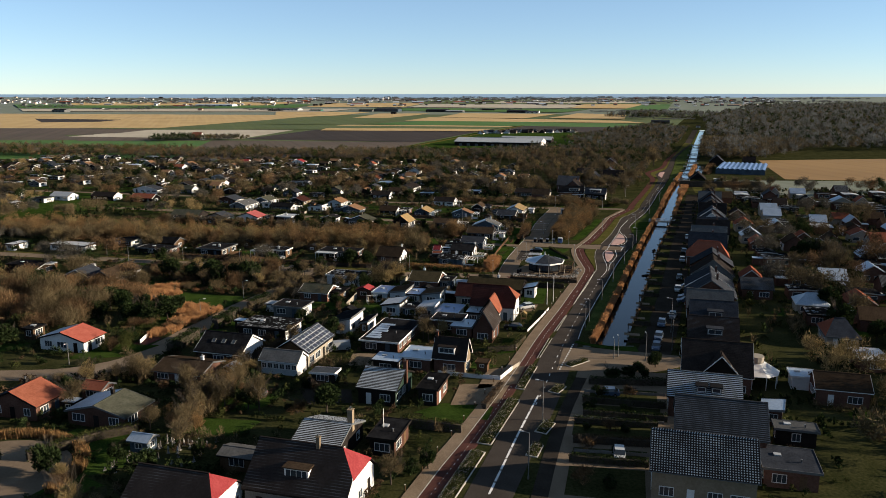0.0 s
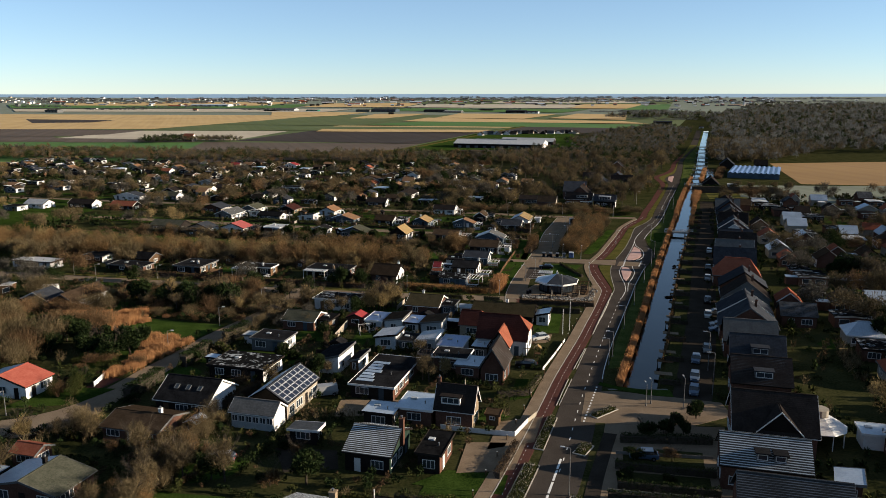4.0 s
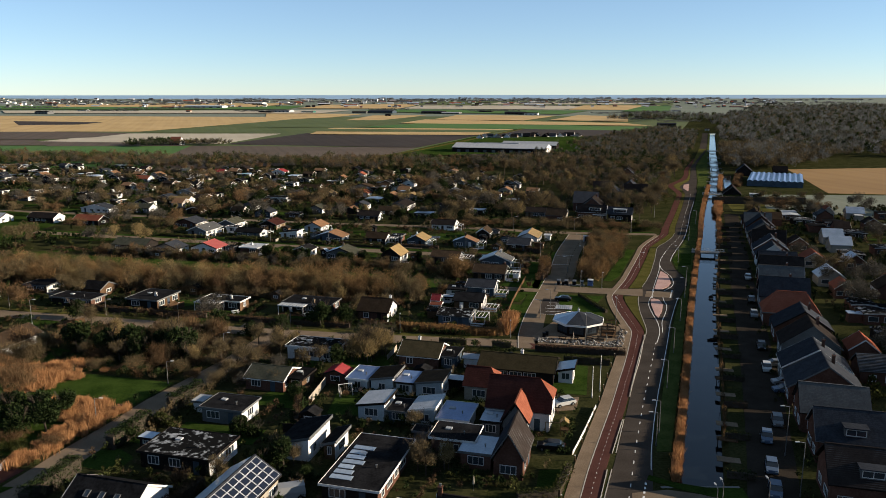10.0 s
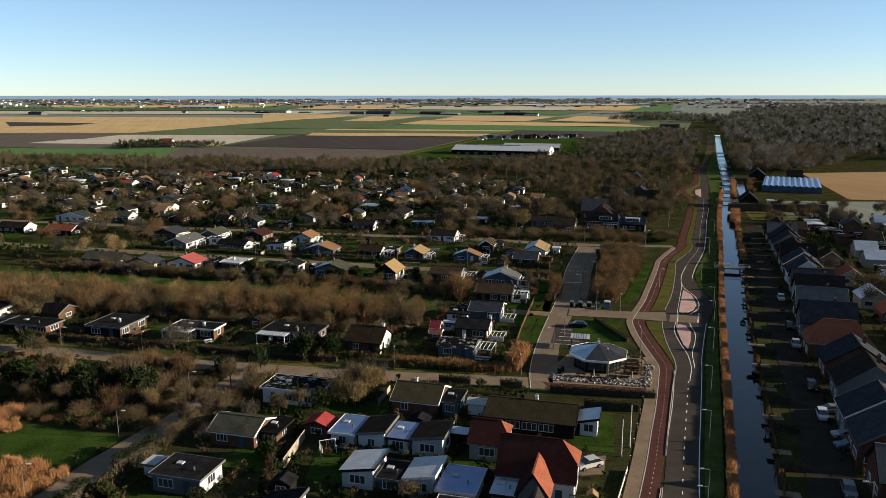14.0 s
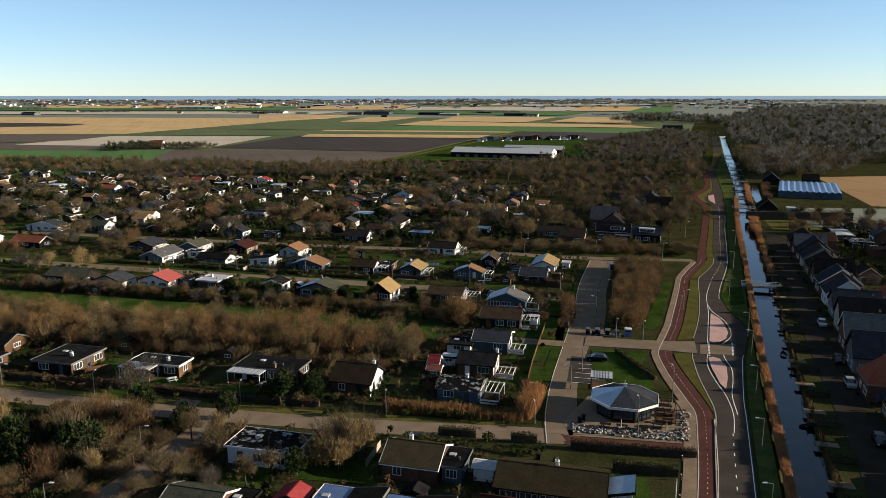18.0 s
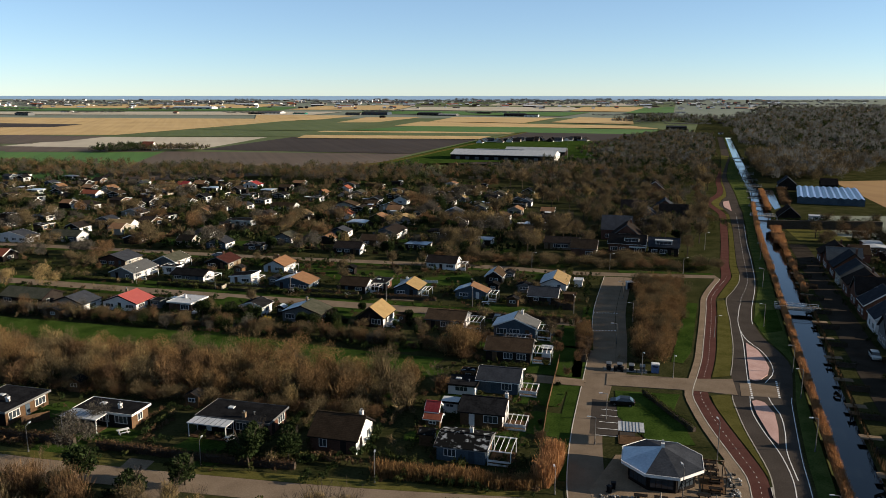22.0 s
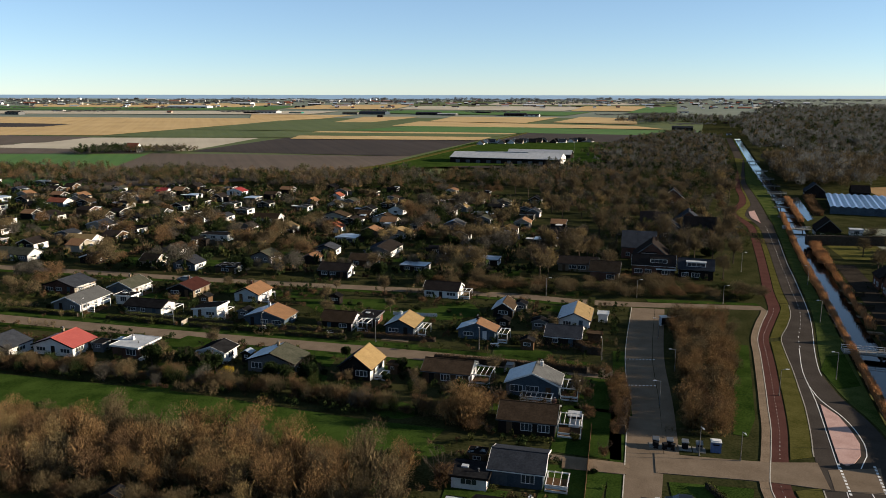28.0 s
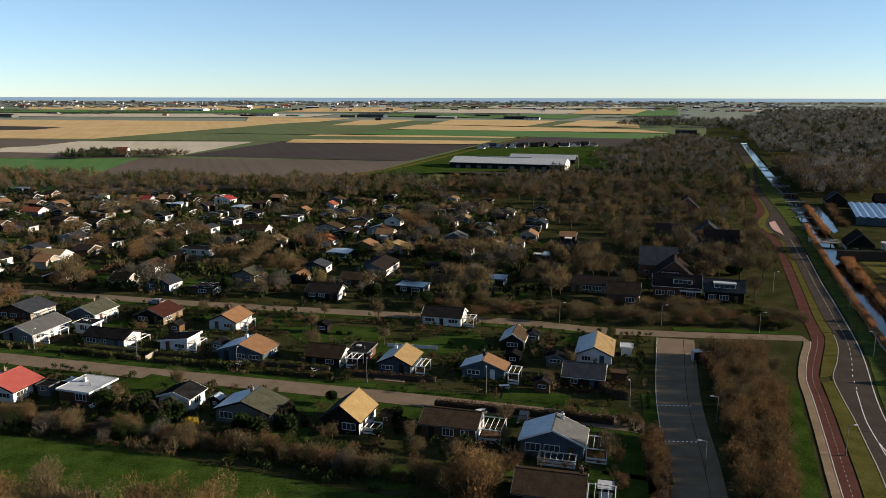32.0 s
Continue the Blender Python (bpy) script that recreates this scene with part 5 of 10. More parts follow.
def solar_array(parent, w, d, eave, ridge):
    """Rows of panels over the right slope of a roof whose ridge runs along its depth."""
    rise = ridge - eave
    s = math.hypot(w / 2, rise)
    base = pose(w / 2, -d / 2, eave) @ Matrix((Vector((0, 1, 0)), Vector((-w / 2, 0, rise)).normalized(), Vector((rise, 0, w / 2)).normalized())).transposed().to_4x4()
    nx, ny = 8, 4
    cw, ch = (d - 0.6) / nx, (s - 0.4) / ny
    fm = mesh_of("solar_panel", *boxes_data([(0, 0, 0.16, cw - 0.03, 0.06, 0.22), (0, ch - 0.09, 0.16, cw - 0.03, ch - 0.03, 0.22), (0, 0.06, 0.16, 0.06, ch - 0.09, 0.22), (cw - 0.09, 0.06, 0.16, cw - 0.03, ch - 0.09, 0.22)]), M["palepanel"])
    cm = mesh_of("cell_sheet", *box_data(0.06, 0.06, 0.165, cw - 0.09, ch - 0.09, 0.2), M["pv"])
    for i in range(nx):
        for j in range(ny):
            P = child("solar_panel", fm, parent, base @ pose(0.3 + i * cw, 0.2 + j * ch, 0))
            child("cell_sheet", cm, P)


def front_gable(parent, x, y, z, w, h, depth, roof, wall):
    """A gabled wing that stands out of the front slope."""
    v = [(-w / 2, 0, 0), (w / 2, 0, 0), (0, 0, h * 0.62), (-w / 2, depth, 0), (w / 2, depth, 0), (0, depth, h * 0.62)]
    G = child("gable", mesh_of("gable", v, [(0, 1, 2), (4, 3, 5), (0, 3, 4, 1), (1, 4, 5, 2), (3, 0, 2, 5)], M[wall]), parent, pose(x, y, z))
    s = math.hypot(w / 2, h * 0.62)
    child("verge_board", mesh_of("verge_board", *chevron(w / 2 + 0.2, -0.1, h * 0.62, -0.32, -0.38, -0.02, 0.22), M["white"]), G)
    quad_slope("gable_roof", G, (w / 2 + 0.15, -0.3, -0.1), (w / 2 + 0.15, depth, -0.1), (-w / 2, 0, h * 0.62), s + 0.2, 0.14, M[roof])
    quad_slope("gable_roof", G, (-w / 2 - 0.15, depth, -0.1), (-w / 2 - 0.15, -0.3, -0.1), (w / 2, 0, h * 0.62), s + 0.2, 0.14, M[roof])


# ---- bungalows south of the long street ----
house(-18.2, 301.7, -17.0, 7.1, 8.1, 2.5, 4.9, "d", "tile_yellow", "darkwood", "dark timber bungalow with ochre mossy roof", side="white", roof2="tile_slate", chim=None)
# white rail by its door
pergola(-14.1, 298.9, -17.0, 2.2, 2.6, h=1.0, label="low white terrace rail and deck")
house(-67.2, 313.5, -17.0, 7.1, 7.5, 2.7, 3.0, "flat", "palepanel", "brick", "low brick bungalow with pale flat roof", side="darkwood", chim=(-1.0, 0.5, "white"))
house(-35.3, 304.7, -15.0, 10.6, 7.2, 2.5, 4.2, "d", "tile_green", "grey", "grey bungalow with mossy green roof", roof2="zinc", chim=(-0.6, 1.5, "brick2"))
house(-48.8, 309.7, -15.0, 6.6, 5.7, 2.6, 3.6, "d", "felt", "white", "low white cottage under dark felt roof")
house(-1.0, 298.8, -15.0, 9.7, 7.5, 2.6, 3.9, "w", "tile_brown", "wood", "brown timber bungalow with shallow brown roof", side="white")
pergola(5.3, 296.6, -15.0, 3.6, 5.0)
house(14.6, 292.4, -15.0, 10.2, 6.6, 2.7, 4.7, "d", "tile_grey", "bluewood", "blue-grey bungalow with shingle roof, left slope sky-blue", roof2="zinc", chim=(1.0, 2.0, "white"))
pergola(14.4, 287.7, -15.0, 5.5, 2.4, h=1.1, label="white railed front terrace")
pergola(20.8, 289.7, -15.0, 3.0, 4.5)
house(11.9, 277.3, -14.0, 9.8, 8.0, 2.6, 4.2, "w", "tile_brown", "darkwood", "dark timber bungalow with brown tiled roof", chim=(4.0, 0.8, "brick"))
pergola(18.3, 274.7, -14.0, 3.6, 4.5)
house(8.6, 260.8, -14.0, 8.2, 8.0, 2.6, 3.8, "w", "tile_slate", "bluewood", "slate-grey bungalow with white-framed windows")
pergola(13.6, 257.5, -14.0, 3.0, 4.0, h=1.0, label="white railed side terrace")
house(1.6, 258.6, -14.0, 5.7, 5.0, 2.2, 2.5, "flat", "felt", "white", "low white annexe with felt roof", doors=False)
house(4.8, 246.4, -14.0, 7.8, 7.5, 2.6, 3.9, "w", "felt", "wood", "brown bungalow with black roof", side="white", chim=(3.5, 1.2, "white"))
pergola(9.9, 243.4, -14.0, 3.4, 4.0, h=1.0, label="white railed side terrace")
house(1.1, 233.7, -15.0, 8.1, 7.0, 2.5, 3.2, "w", "felt_worn", "bluewood", "pale blue bungalow with moss-blotched roof", chim=(0.8, 1.0, "white"))
pergola(6.6, 231.7, -15.0, 3.4, 5.0)
house(-3.8, 245.0, -14.0, 2.5, 3.2, 2.4, 3.6, "w", "tile_crim", "brick", "small red-tiled brick shed", cat="shed")
house(-3.8, 243.4, -14.0, 3.1, 2.6, 1.6, 2.2, "w", "tile_red", "wood", "rusty red lean-to shed", cat="shed")


# ---- flat-roofed bungalows along the near street ----
house(-57.8, 245.7, -15.0, 11.3, 5.0, 2.7, 2.9, "flat", "felt", "darkwood", "dark flat-roofed holiday bungalow", side="wood", board="white", chim=(2.0, -0.5, "white"))
pergola(-61.1, 242.5, -15.0, 6.6, 2.6, roofed=True, rails=False, label="white glazed terrace canopy on posts", cat="canopy")
house(-35.4, 243.6, -15.0, 13.2, 7.0, 2.7, 2.9, "flat", "felt", "darkwood", "dark flat-roofed holiday bungalow", side="brick", chim=(1.6, -2.2, "brick2"))
pergola(-39.5, 239.7, -15.0, 6.6, 2.4, roofed=True, rails=False, label="white glazed terrace canopy on posts", cat="canopy")
house(-18.2, 237.4, -15.0, 8.2, 8.0, 2.6, 4.9, "w", "tile_brown", "brick", "brick bungalow with brown tiled roof", side="white", chim=(3.2, 0.4, "white"))
house(-77.5, 249.0, -15.0, 9.5, 10.1, 2.7, 2.9, "flat", "felt", "darkwood", "dark flat-roofed holiday bungalow", side="wood", chim=(1.5, -1.0, "white"))
house(-28.4, 209.4, -15.0, 11.4, 6.7, 3.0, 3.2, "flat", "felt_worn", "white", "white bungalow with blotched flat roof", side="wood")
house(-6.1, 205.9, -15.0, 8.7, 8.5, 2.6, 4.4, "w", "moss", "brick", "brick bungalow with olive mossy tiled roof", chim=(-1.0, 0.6, "white"))
house(-0.4, 204.4, -15.0, 3.5, 6.3, 2.7, 2.9, "flat", "felt", "bluewood", "dark glazed annexe with black roof")
house(12.7, 198.6, -15.0, 15.0, 9.0, 2.6, 4.2, "w", "moss", "darkwood", "long dark bungalow with mossy tiled roof", chim=(0.5, 0.5, "white"))
house(21.6, 196.0, -15.0, 3.4, 5.0, 2.4, 3.2, "mono", "zinc", "white", "white conservatory with blue glass roof", doors=False, cat="conservatory")


# ---- modern bungalows with skewed roofs ----
# fronts use the shade-tinted white, sunlit right sides the plain one
house(-13.4, 180.2, -15.0, 5.3, 6.4, 2.7, 3.5, "mono", "palepanel", "white_shade", "white-painted bungalow with pale sloping roof", side="white")
house(-9.1, 178.2, -15.0, 3.6, 5.5, 2.5, 2.6, "flat", "felt", "bluewood", "low dark link between two bungalows", side="white")
house(-4.8, 177.9, -15.0, 4.8, 6.2, 2.7, 3.5, "mono", "palepanel", "white_shade", "white-painted bungalow with pale sloping roof", side="white")
house(0.3, 175.5, -15.0, 5.5, 7.4, 2.6, 2.7, "flat", "blue_and_sky", "white_shade", "low white bungalow wing with sky-reflecting flat roof", side="white")
house(-17.0, 192.8, -15.0, 4.4, 7.0, 2.7, 2.8, "flat", "blue_and_sky", "white_shade", "white-painted bungalow wing with sky-reflecting flat roof", side="white")
house(-12.5, 191.6, -15.0, 4.9, 6.6, 2.9, 3.6, "mono", "tile_brown", "white_shade", "white-painted bungalow with brown sloping roof", side="white")
house(-8.4, 190.7, -15.0, 3.7, 6.4, 2.7, 2.8, "flat", "blue_and_sky", "white_shade", "white-painted bungalow wing with sky-reflecting flat roof", side="white")
house(-3.9, 189.6, -15.0, 5.5, 6.3, 2.9, 3.6, "mono", "tile_brown", "white_shade", "white-painted bungalow with brown sloping roof", side="white")


# ---- the red-roofed house and its neighbours by the road ----
# one red roof: shade painted into wine slopes, sunlight into orange ones
house(11.1, 177.6, -15.0, 11.0, 8.0, 3.2, 7.5, "clip", "tile_wine", "white", "large white house with red roof, half hip painted as sunlit", side="white", roof2="tile_red", board="grey", cat="house")
house(10.0, 172.6, -15.0, 4.5, 6.0, 3.0, 6.2, "d", "tile_red", "grey", "front wing with an orange-red tiled roof", roof2="tile_wine", cat="house")
house(5.1, 188.6, -15.0, 6.0, 7.0, 2.6, 5.2, "clip", "tile_wine", "cream", "low back wing with red roof in painted shade", roof2="tile_red", board="grey", cat="house")
house(6.1, 173.1, -15.0, 3.6, 5.0, 2.6, 2.8, "flat", "zinc", "grey", "grey flat-roofed brick garage", doors=False, cat="garage")
house(8.2, 161.1, -15.0, 4.9, 8.3, 3.0, 7.0, "d", "frost_thin", "brick", "brown brick house with steep grey roof", roof2="tile_slate", cat="house")
house(3.4, 162.8, -15.0, 5.2, 6.0, 2.6, 2.8, "flat", "zinc", "brick", "brick wing with blue flat roof", cat="house")
H = house(-12.5, 157.9, -15.0, 8.7, 16.0, 2.5, 2.7, "flat", "felt", "darkwood", "low dark workshop with pale roof sheets", cat="workshop", side="brick")
for k in range(7):
    child("roof_sheet", box_mesh("roof_sheet", (-3.6, -0.55, 0, -0.4 - 0.5 * (k % 3), 0.55, 0.07), M["zinc"]), H, pose(0, -5.6 + 1.5 * k, 2.664))
house(0.0, 166.8, -15.0, 7.2, 6.0, 2.8, 3.0, "flat", "felt", "brick", "flat-roofed outbuilding with raised skylights", cat="outbuilding")
H = house(0.6, 140.7, -15.0, 6.8, 5.4, 3.0, 6.6, "w", "tile_dark", "brick", "dark brick house with white dormer", side="brick2", cat="house")
dormer(H, -0.6, -2.1, 4.0, 3.2, 1.3, 2.2)
chimney(H, -3.0, 0.0, 6.2, 7.6, M["brick"])
house(-5.7, 143.0, -15.0, 6.4, 7.0, 2.7, 2.9, "flat", "zinc", "brick", "low brick wing with blue flat roof", cat="house")
house(-11.7, 140.7, -15.0, 5.6, 5.0, 2.6, 2.8, "flat", "zinc", "darkwood", "low garage with blue flat roof", cat="garage")
H = house(-29.4, 148.0, -15.8, 7.7, 12.4, 3.0, 5.4, "d", "tile_slate", "wood", "timber hall with solar panels on its roof", roof2="zinc", side="cream", cat="hall")
solar_array(H, 7.72, 12.35, 3.0, 5.4)
H = house(-32.0, 139.9, -15.0, 8.3, 4.6, 2.7, 4.3, "w", "corr", "white_shade", "white-gabled workshop with corrugated roof", side="white", cat="workshop", win="", doors=False)
for k in range(6):
    add_window(H, side_pose("f", -3.1 + 1.25 * k, 1.2, 7.8, 4.1), 1.05, 1.1, 2)
house(-23.1, 134.1, -15.0, 5.2, 3.0, 2.2, 2.5, "mono", "corr", "darkwood", "lean-to shed with corrugated roof", cat="shed")
H = house(-11.3, 128.3, -15.0, 7.5, 10.0, 2.9, 5.0, "w", "frost_sheet", "darkwood", "cottage with pale corrugated roof", side="greenwood", cat="cottage")
chimney(H, 3.6, 0.3, 2.4, 6.6, M["brick"], 0.7)
house(-2.8, 127.1, -15.0, 4.0, 7.8, 3.0, 3.2, "flat", "felt", "darkwood", "flat-roofed garage with brick side", side="brick", cat="garage")
house(-49.4, 137.0, -15.0, 10.6, 8.6, 2.4, 3.5, "w", "tile_brown", "brick", "brick bungalow with brown tiled roof", chim=(2.8, 0.3, "white"))
H = house(-44.5, 147.4, -15.0, 10.6, 9.6, 2.8, 5.4, "w", "felt", "darkwood", "black-roofed bungalow with white gable", side="white")
skylight(H, -2.2, -2.6, 4.0, 30)
skylight(H, 0.0, -2.6, 4.0, 30)
skylight(H, 2.2, -2.6, 4.0, 30)
house(-40.0, 163.2, -15.0, 12.1, 8.3, 2.8, 3.0, "flat", "felt_worn", "darkwood", "dark flat-roofed bungalow with blotched roof", side="white", board="darkwood")
house(-38.1, 178.7, -15.0, 8.1, 6.3, 2.8, 3.0, "flat", "felt", "grey", "grey flat-roofed bungalow with white fascia", side="white")
house(-34.2, 193.5, -15.0, 8.3, 7.5, 2.5, 3.8, "w", "tile_green", "brick", "brick bungalow with mossy green roof")
house(-28.7, 193.0, -15.0, 3.4, 6.0, 2.5, 2.7, "flat", "felt", "wood", "timber wing with dark flat roof")
house(-23.4, 167.1, -15.0, 5.6, 8.7, 2.7, 4.0, "mono", "felt", "white", "white-walled bungalow under black sloping roof", side="white")
house(-18.4, 165.9, -15.0, 2.5, 6.0, 2.6, 3.2, "mono", "felt", "wood", "small timber house with white wall", side="white")
house(-22.0, 194.9, -15.0, 4.5, 4.0, 2.0, 2.9, "d", "tile_crim", "brick", "small hut with crimson roof", cat="shed")


# ---- houses at the start of the way ----
house(-71.6, 120.9, -14.0, 10.2, 7.1, 2.8, 4.8, "d", "tile_red", "brick", "brick bungalow with red tiled roof", roof2="tile_slate", chim=(-0.8, 1.0, "darkwood"))
house(-56.0, 117.7, -15.0, 11.6, 7.6, 2.6, 3.9, "d", "tile_green", "brick", "brick bungalow with mossy grey roof", roof2="zinc", chim=(-0.5, 1.5, "darkwood"))
house(-80.0, 154.2, -15.0, 11.6, 7.0, 2.7, 4.2, "d", "tile_coral", "white", "white bungalow with red roof, left slope frosted sky-blue", side="white", roof2="zinc")
house(-62.2, 126.8, -15.0, 4.7, 4.0, 2.1, 3.0, "w", "tile_red", "brick", "small red-roofed garden shed", cat="shed")
house(-91.5, 160.4, -15.0, 3.1, 4.0, 2.4, 2.6, "flat", "felt", "wood", "timber garden house with flat roof", cat="shed")
H = house(-18.4, 93.3, -15.0, 14.6, 11.0, 3.0, 7.6, "clip", "frost_thin", "grey", "large white-gabled house with dark tiled roof", side="white", roof2="tile_crim", cat="house")
dormer(H, -0.3, -3.6, 4.3, 3.4, 1.5, 2.6, "white", "tile_brown", 4)
chimney(H, 1.4, -0.3, 6.8, 8.9, M["brick2"])
H = house(-33.8, 88.0, -15.0, 12.2, 10.0, 3.0, 6.6, "clip", "frost_thin", "grey", "white-gabled house with dark tiled roof", side="white", roof2="tile_crim", cat="house")
H = house(-18.2, 106.8, -15.0, 7.7, 11.0, 2.8, 4.6, "w", "frost_sheet", "darkwood", "long low house with weathered corrugated roof", cat="cottage")
chimney(H, 3.2, 1.2, 3.0, 6.4, M["brick2"], 0.8)
house(-9.1, 108.1, -15.0, 4.6, 7.4, 2.8, 3.0, "flat", "felt", "darkwood", "dark flat-roofed garage with brick side", side="brick", cat="garage")
house(-29.9, 101.7, -15.0, 6.0, 4.0, 2.2, 2.8, "w", "corr", "wood", "garden workshop with corrugated roof", cat="shed")
house(-46.2, 106.6, -15.0, 3.7, 3.0, 1.9, 2.6, "w", "zinc", "bluewood", "small glazed garden greenhouse", cat="greenhouse", doors=False)


# ---- houses on the far side of the canal ----
house(34.2, 95.3, -15.0, 13.7, 9.0, 4.2, 8.2, "w", "frost_check", "brick2", "tall house with frosted checkered tiles", cat="house")
house(47.4, 98.8, -15.0, 7.6, 7.4, 2.8, 3.0, "flat", "tile_slate", "brick", "red brick wing with white windows", cat="house")
H = house(40.7, 107.7, -15.0, 13.1, 9.5, 4.0, 8.0, "w", "frost_rows", "brick", "house with blue-grey slate roof", cat="house")
solar_panel(H, 4.2, -2.2, 6.0, 40)
H = house(42.9, 121.6, -15.0, 11.9, 8.0, 3.6, 6.8, "w", "frost_sheet", "brick", "house with pale ribbed roof and dormers", cat="house")
dormer(H, -0.5, -3.1, 4.5, 1.6, 1.1, 2.2, "grey", "felt", 1)
dormer(H, 1.8, -3.1, 4.5, 1.6, 1.1, 2.2, "grey", "felt", 1)
H = house(48.9, 133.4, -15.0, 12.3, 10.0, 3.6, 8.4, "w", "tile_dark", "brick", "broad dark-roofed house with front gable", cat="house")
front_gable(H, 0.6, -4.7, 3.8, 6.2, 5.4, 4.4, "tile_dark", "darkwood")
house(53.3, 109.9, -15.0, 6.4, 3.5, 2.6, 2.8, "flat", "tile_grey", "darkwood", "low dark garden room with grey roof", doors=False, cat="shed")
house(53.1, 117.8, -25.0, 3.7, 5.0, 2.5, 3.0, "mono", "zinc", "brick", "garage with blue sheet roof", cat="garage")
house(68.3, 126.4, -15.0, 9.1, 7.0, 3.0, 5.0, "w", "tile_brown", "brick", "old brick cottage with brown roof", cat="cottage")
house(64.7, 132.8, -15.0, 4.6, 4.5, 2.5, 2.7, "flat", "zinc", "white", "open carport with blue roof", doors=False, win="", cat="carport")
house(83.9, 158.2, -15.0, 6.9, 9.5, 2.8, 5.6, "hip", "tile_slate", "cream", "bungalow with blue and red hipped roof", roof2="tile_red")
H = house(54.6, 152.2, -15.0, 10.2, 8.8, 3.6, 7.4, "w", "frost_thin", "brick", "slate-roofed canal house with white dormer", cat="house")
dormer(H, 0.3, -3.5, 4.6, 3.0, 1.3, 2.6, "grey", "tile_slate", 2)
H = house(58.9, 164.6, -15.0, 10.2, 8.0, 3.6, 7.4, "w", "tile_slate", "brick", "slate-roofed canal house with white dormer", cat="house")
dormer(H, 0.3, -3.5, 4.6, 3.0, 1.3, 2.6, "grey", "tile_slate", 2)
house(65.4, 185.6, -17.0, 12.4, 8.4, 3.4, 7.8, "d", "tile_slate", "brick", "gabled canal house under steep dark roof", cat="house", side="white", chim=(1.5, 1.0, "brick"))
house(68.4, 195.4, -17.0, 12.2, 8.4, 3.4, 7.4, "d", "tile_slate", "grey", "gabled canal house under steep dark roof", cat="house", side="white", chim=(1.5, 1.0, "brick"))
house(73.6, 208.6, -17.0, 11.6, 8.6, 3.4, 7.8, "d", "tile_dark", "grey", "canal house with long dark roof", cat="house", side="white", chim=(1.5, 1.0, "brick"))
house(77.4, 220.4, -17.0, 12.0, 8.4, 3.4, 7.4, "d", "tile_slate", "brick", "gabled canal house under steep dark roof", cat="house", side="white", chim=(1.5, 1.0, "brick"))
house(80.2, 232.4, -17.0, 12.8, 8.4, 3.4, 7.8, "hip", "tile_red", "brick", "canal house with red hipped roof", cat="house", roof2="tile_red", side="white")
house(84.6, 246.2, -17.0, 12.0, 8.4, 3.4, 7.8, "w", "tile_slate", "grey", "canal house with long dark roof", cat="house", side="white", chim=(1.5, 1.0, "brick"))
house(89.2, 258.8, -17.0, 11.6, 8.4, 3.4, 7.8, "w", "tile_grey", "brick", "canal house with long dark roof", cat="house", side="white", chim=(1.5, 1.0, "brick"))
house(94.8, 271.6, -17.0, 11.8, 8.4, 3.4, 7.8, "w", "tile_dark", "cream", "canal house with long dark roof", cat="house", side="white", chim=(1.5, 1.0, "brick"))
house(98.6, 283.0, -17.0, 11.0, 8.0, 3.4, 6.8, "w", "tile_slate", "grey", "gabled canal house under steep dark roof", cat="house", side="white", chim=(1.5, 1.0, "brick"))
house(102.0, 294.4, -17.0, 10.0, 8.4, 3.4, 7.2, "d", "tile_slate", "white", "canal house with long blue-grey roof", cat="house", side="white", chim=(1.5, 1.0, "brick"))
house(109.8, 316.2, -17.0, 11.0, 7.6, 3.4, 7.4, "w", "tile_dark", "brick", "canal house with long dark roof", cat="house", side="white", chim=(1.5, 1.0, "brick"))
house(116.2, 337.2, -17.0, 10.6, 7.8, 3.4, 7.2, "d", "tile_slate", "cream", "gabled canal house under steep dark roof", cat="house", side="white", chim=(1.5, 1.0, "brick"))
house(122.4, 357.2, -17.0, 10.4, 7.4, 3.4, 7.0, "w", "tile_grey", "brick", "canal house with long grey roof", cat="house", side="white", chim=(1.5, 1.0, "brick"))
house(61.6, 175.0, -16.0, 10.6, 8.0, 3.4, 7.2, "w", "tile_grey", "brick", "grey-roofed brick canal house", cat="house", side="white")
house(106.2, 305.8, -17.0, 11.0, 8.0, 3.4, 7.4, "d", "tile_slate", "brick", "gabled canal house under steep dark roof", cat="house", side="white", chim=(1.5, 1.0, "brick"))
house(113.2, 326.8, -17.0, 11.0, 8.0, 3.4, 6.8, "d", "tile_dark", "brick", "gabled canal house under steep dark roof", cat="house", side="white", chim=(1.5, 1.0, "brick"))
house(119.6, 347.4, -17.0, 10.6, 7.8, 3.4, 7.8, "d", "tile_slate", "brick", "gabled canal house under steep dark roof", cat="house", side="white", chim=(1.5, 1.0, "brick"))
house(125.4, 367.4, -17.0, 10.4, 8.0, 3.4, 6.8, "d", "tile_dark", "brick", "gabled canal house under steep dark roof", cat="house", side="white", chim=(1.5, 1.0, "brick"))


# ---- bungalows north of the long street ----
# shade is put into some front wall colours, sides stay pale as sunlit
house(-95.2, 349.9, -15.0, 8.6, 12.0, 2.3, 3.9, "d", "tile_grey", "grey", "long grey-roofed bungalow with pale terrace side", side="white")
house(-75.9, 344.8, -15.0, 11.0, 6.6, 2.2, 3.3, "w", "felt", "grey", "low grey bungalow with black roof and white end", side="white")
house(-59.7, 341.5, -15.0, 7.3, 5.8, 2.3, 3.1, "mono", "felt", "white", "white bungalow under black sloping roof", side="white")
house(-43.4, 335.5, -15.0, 10.9, 7.6, 2.25, 3.85, "d", "tile_rust", "bluewood", "blue-grey bungalow with rust-brown roof", roof2="zinc", chim=(-0.8, 1.0, "white"))
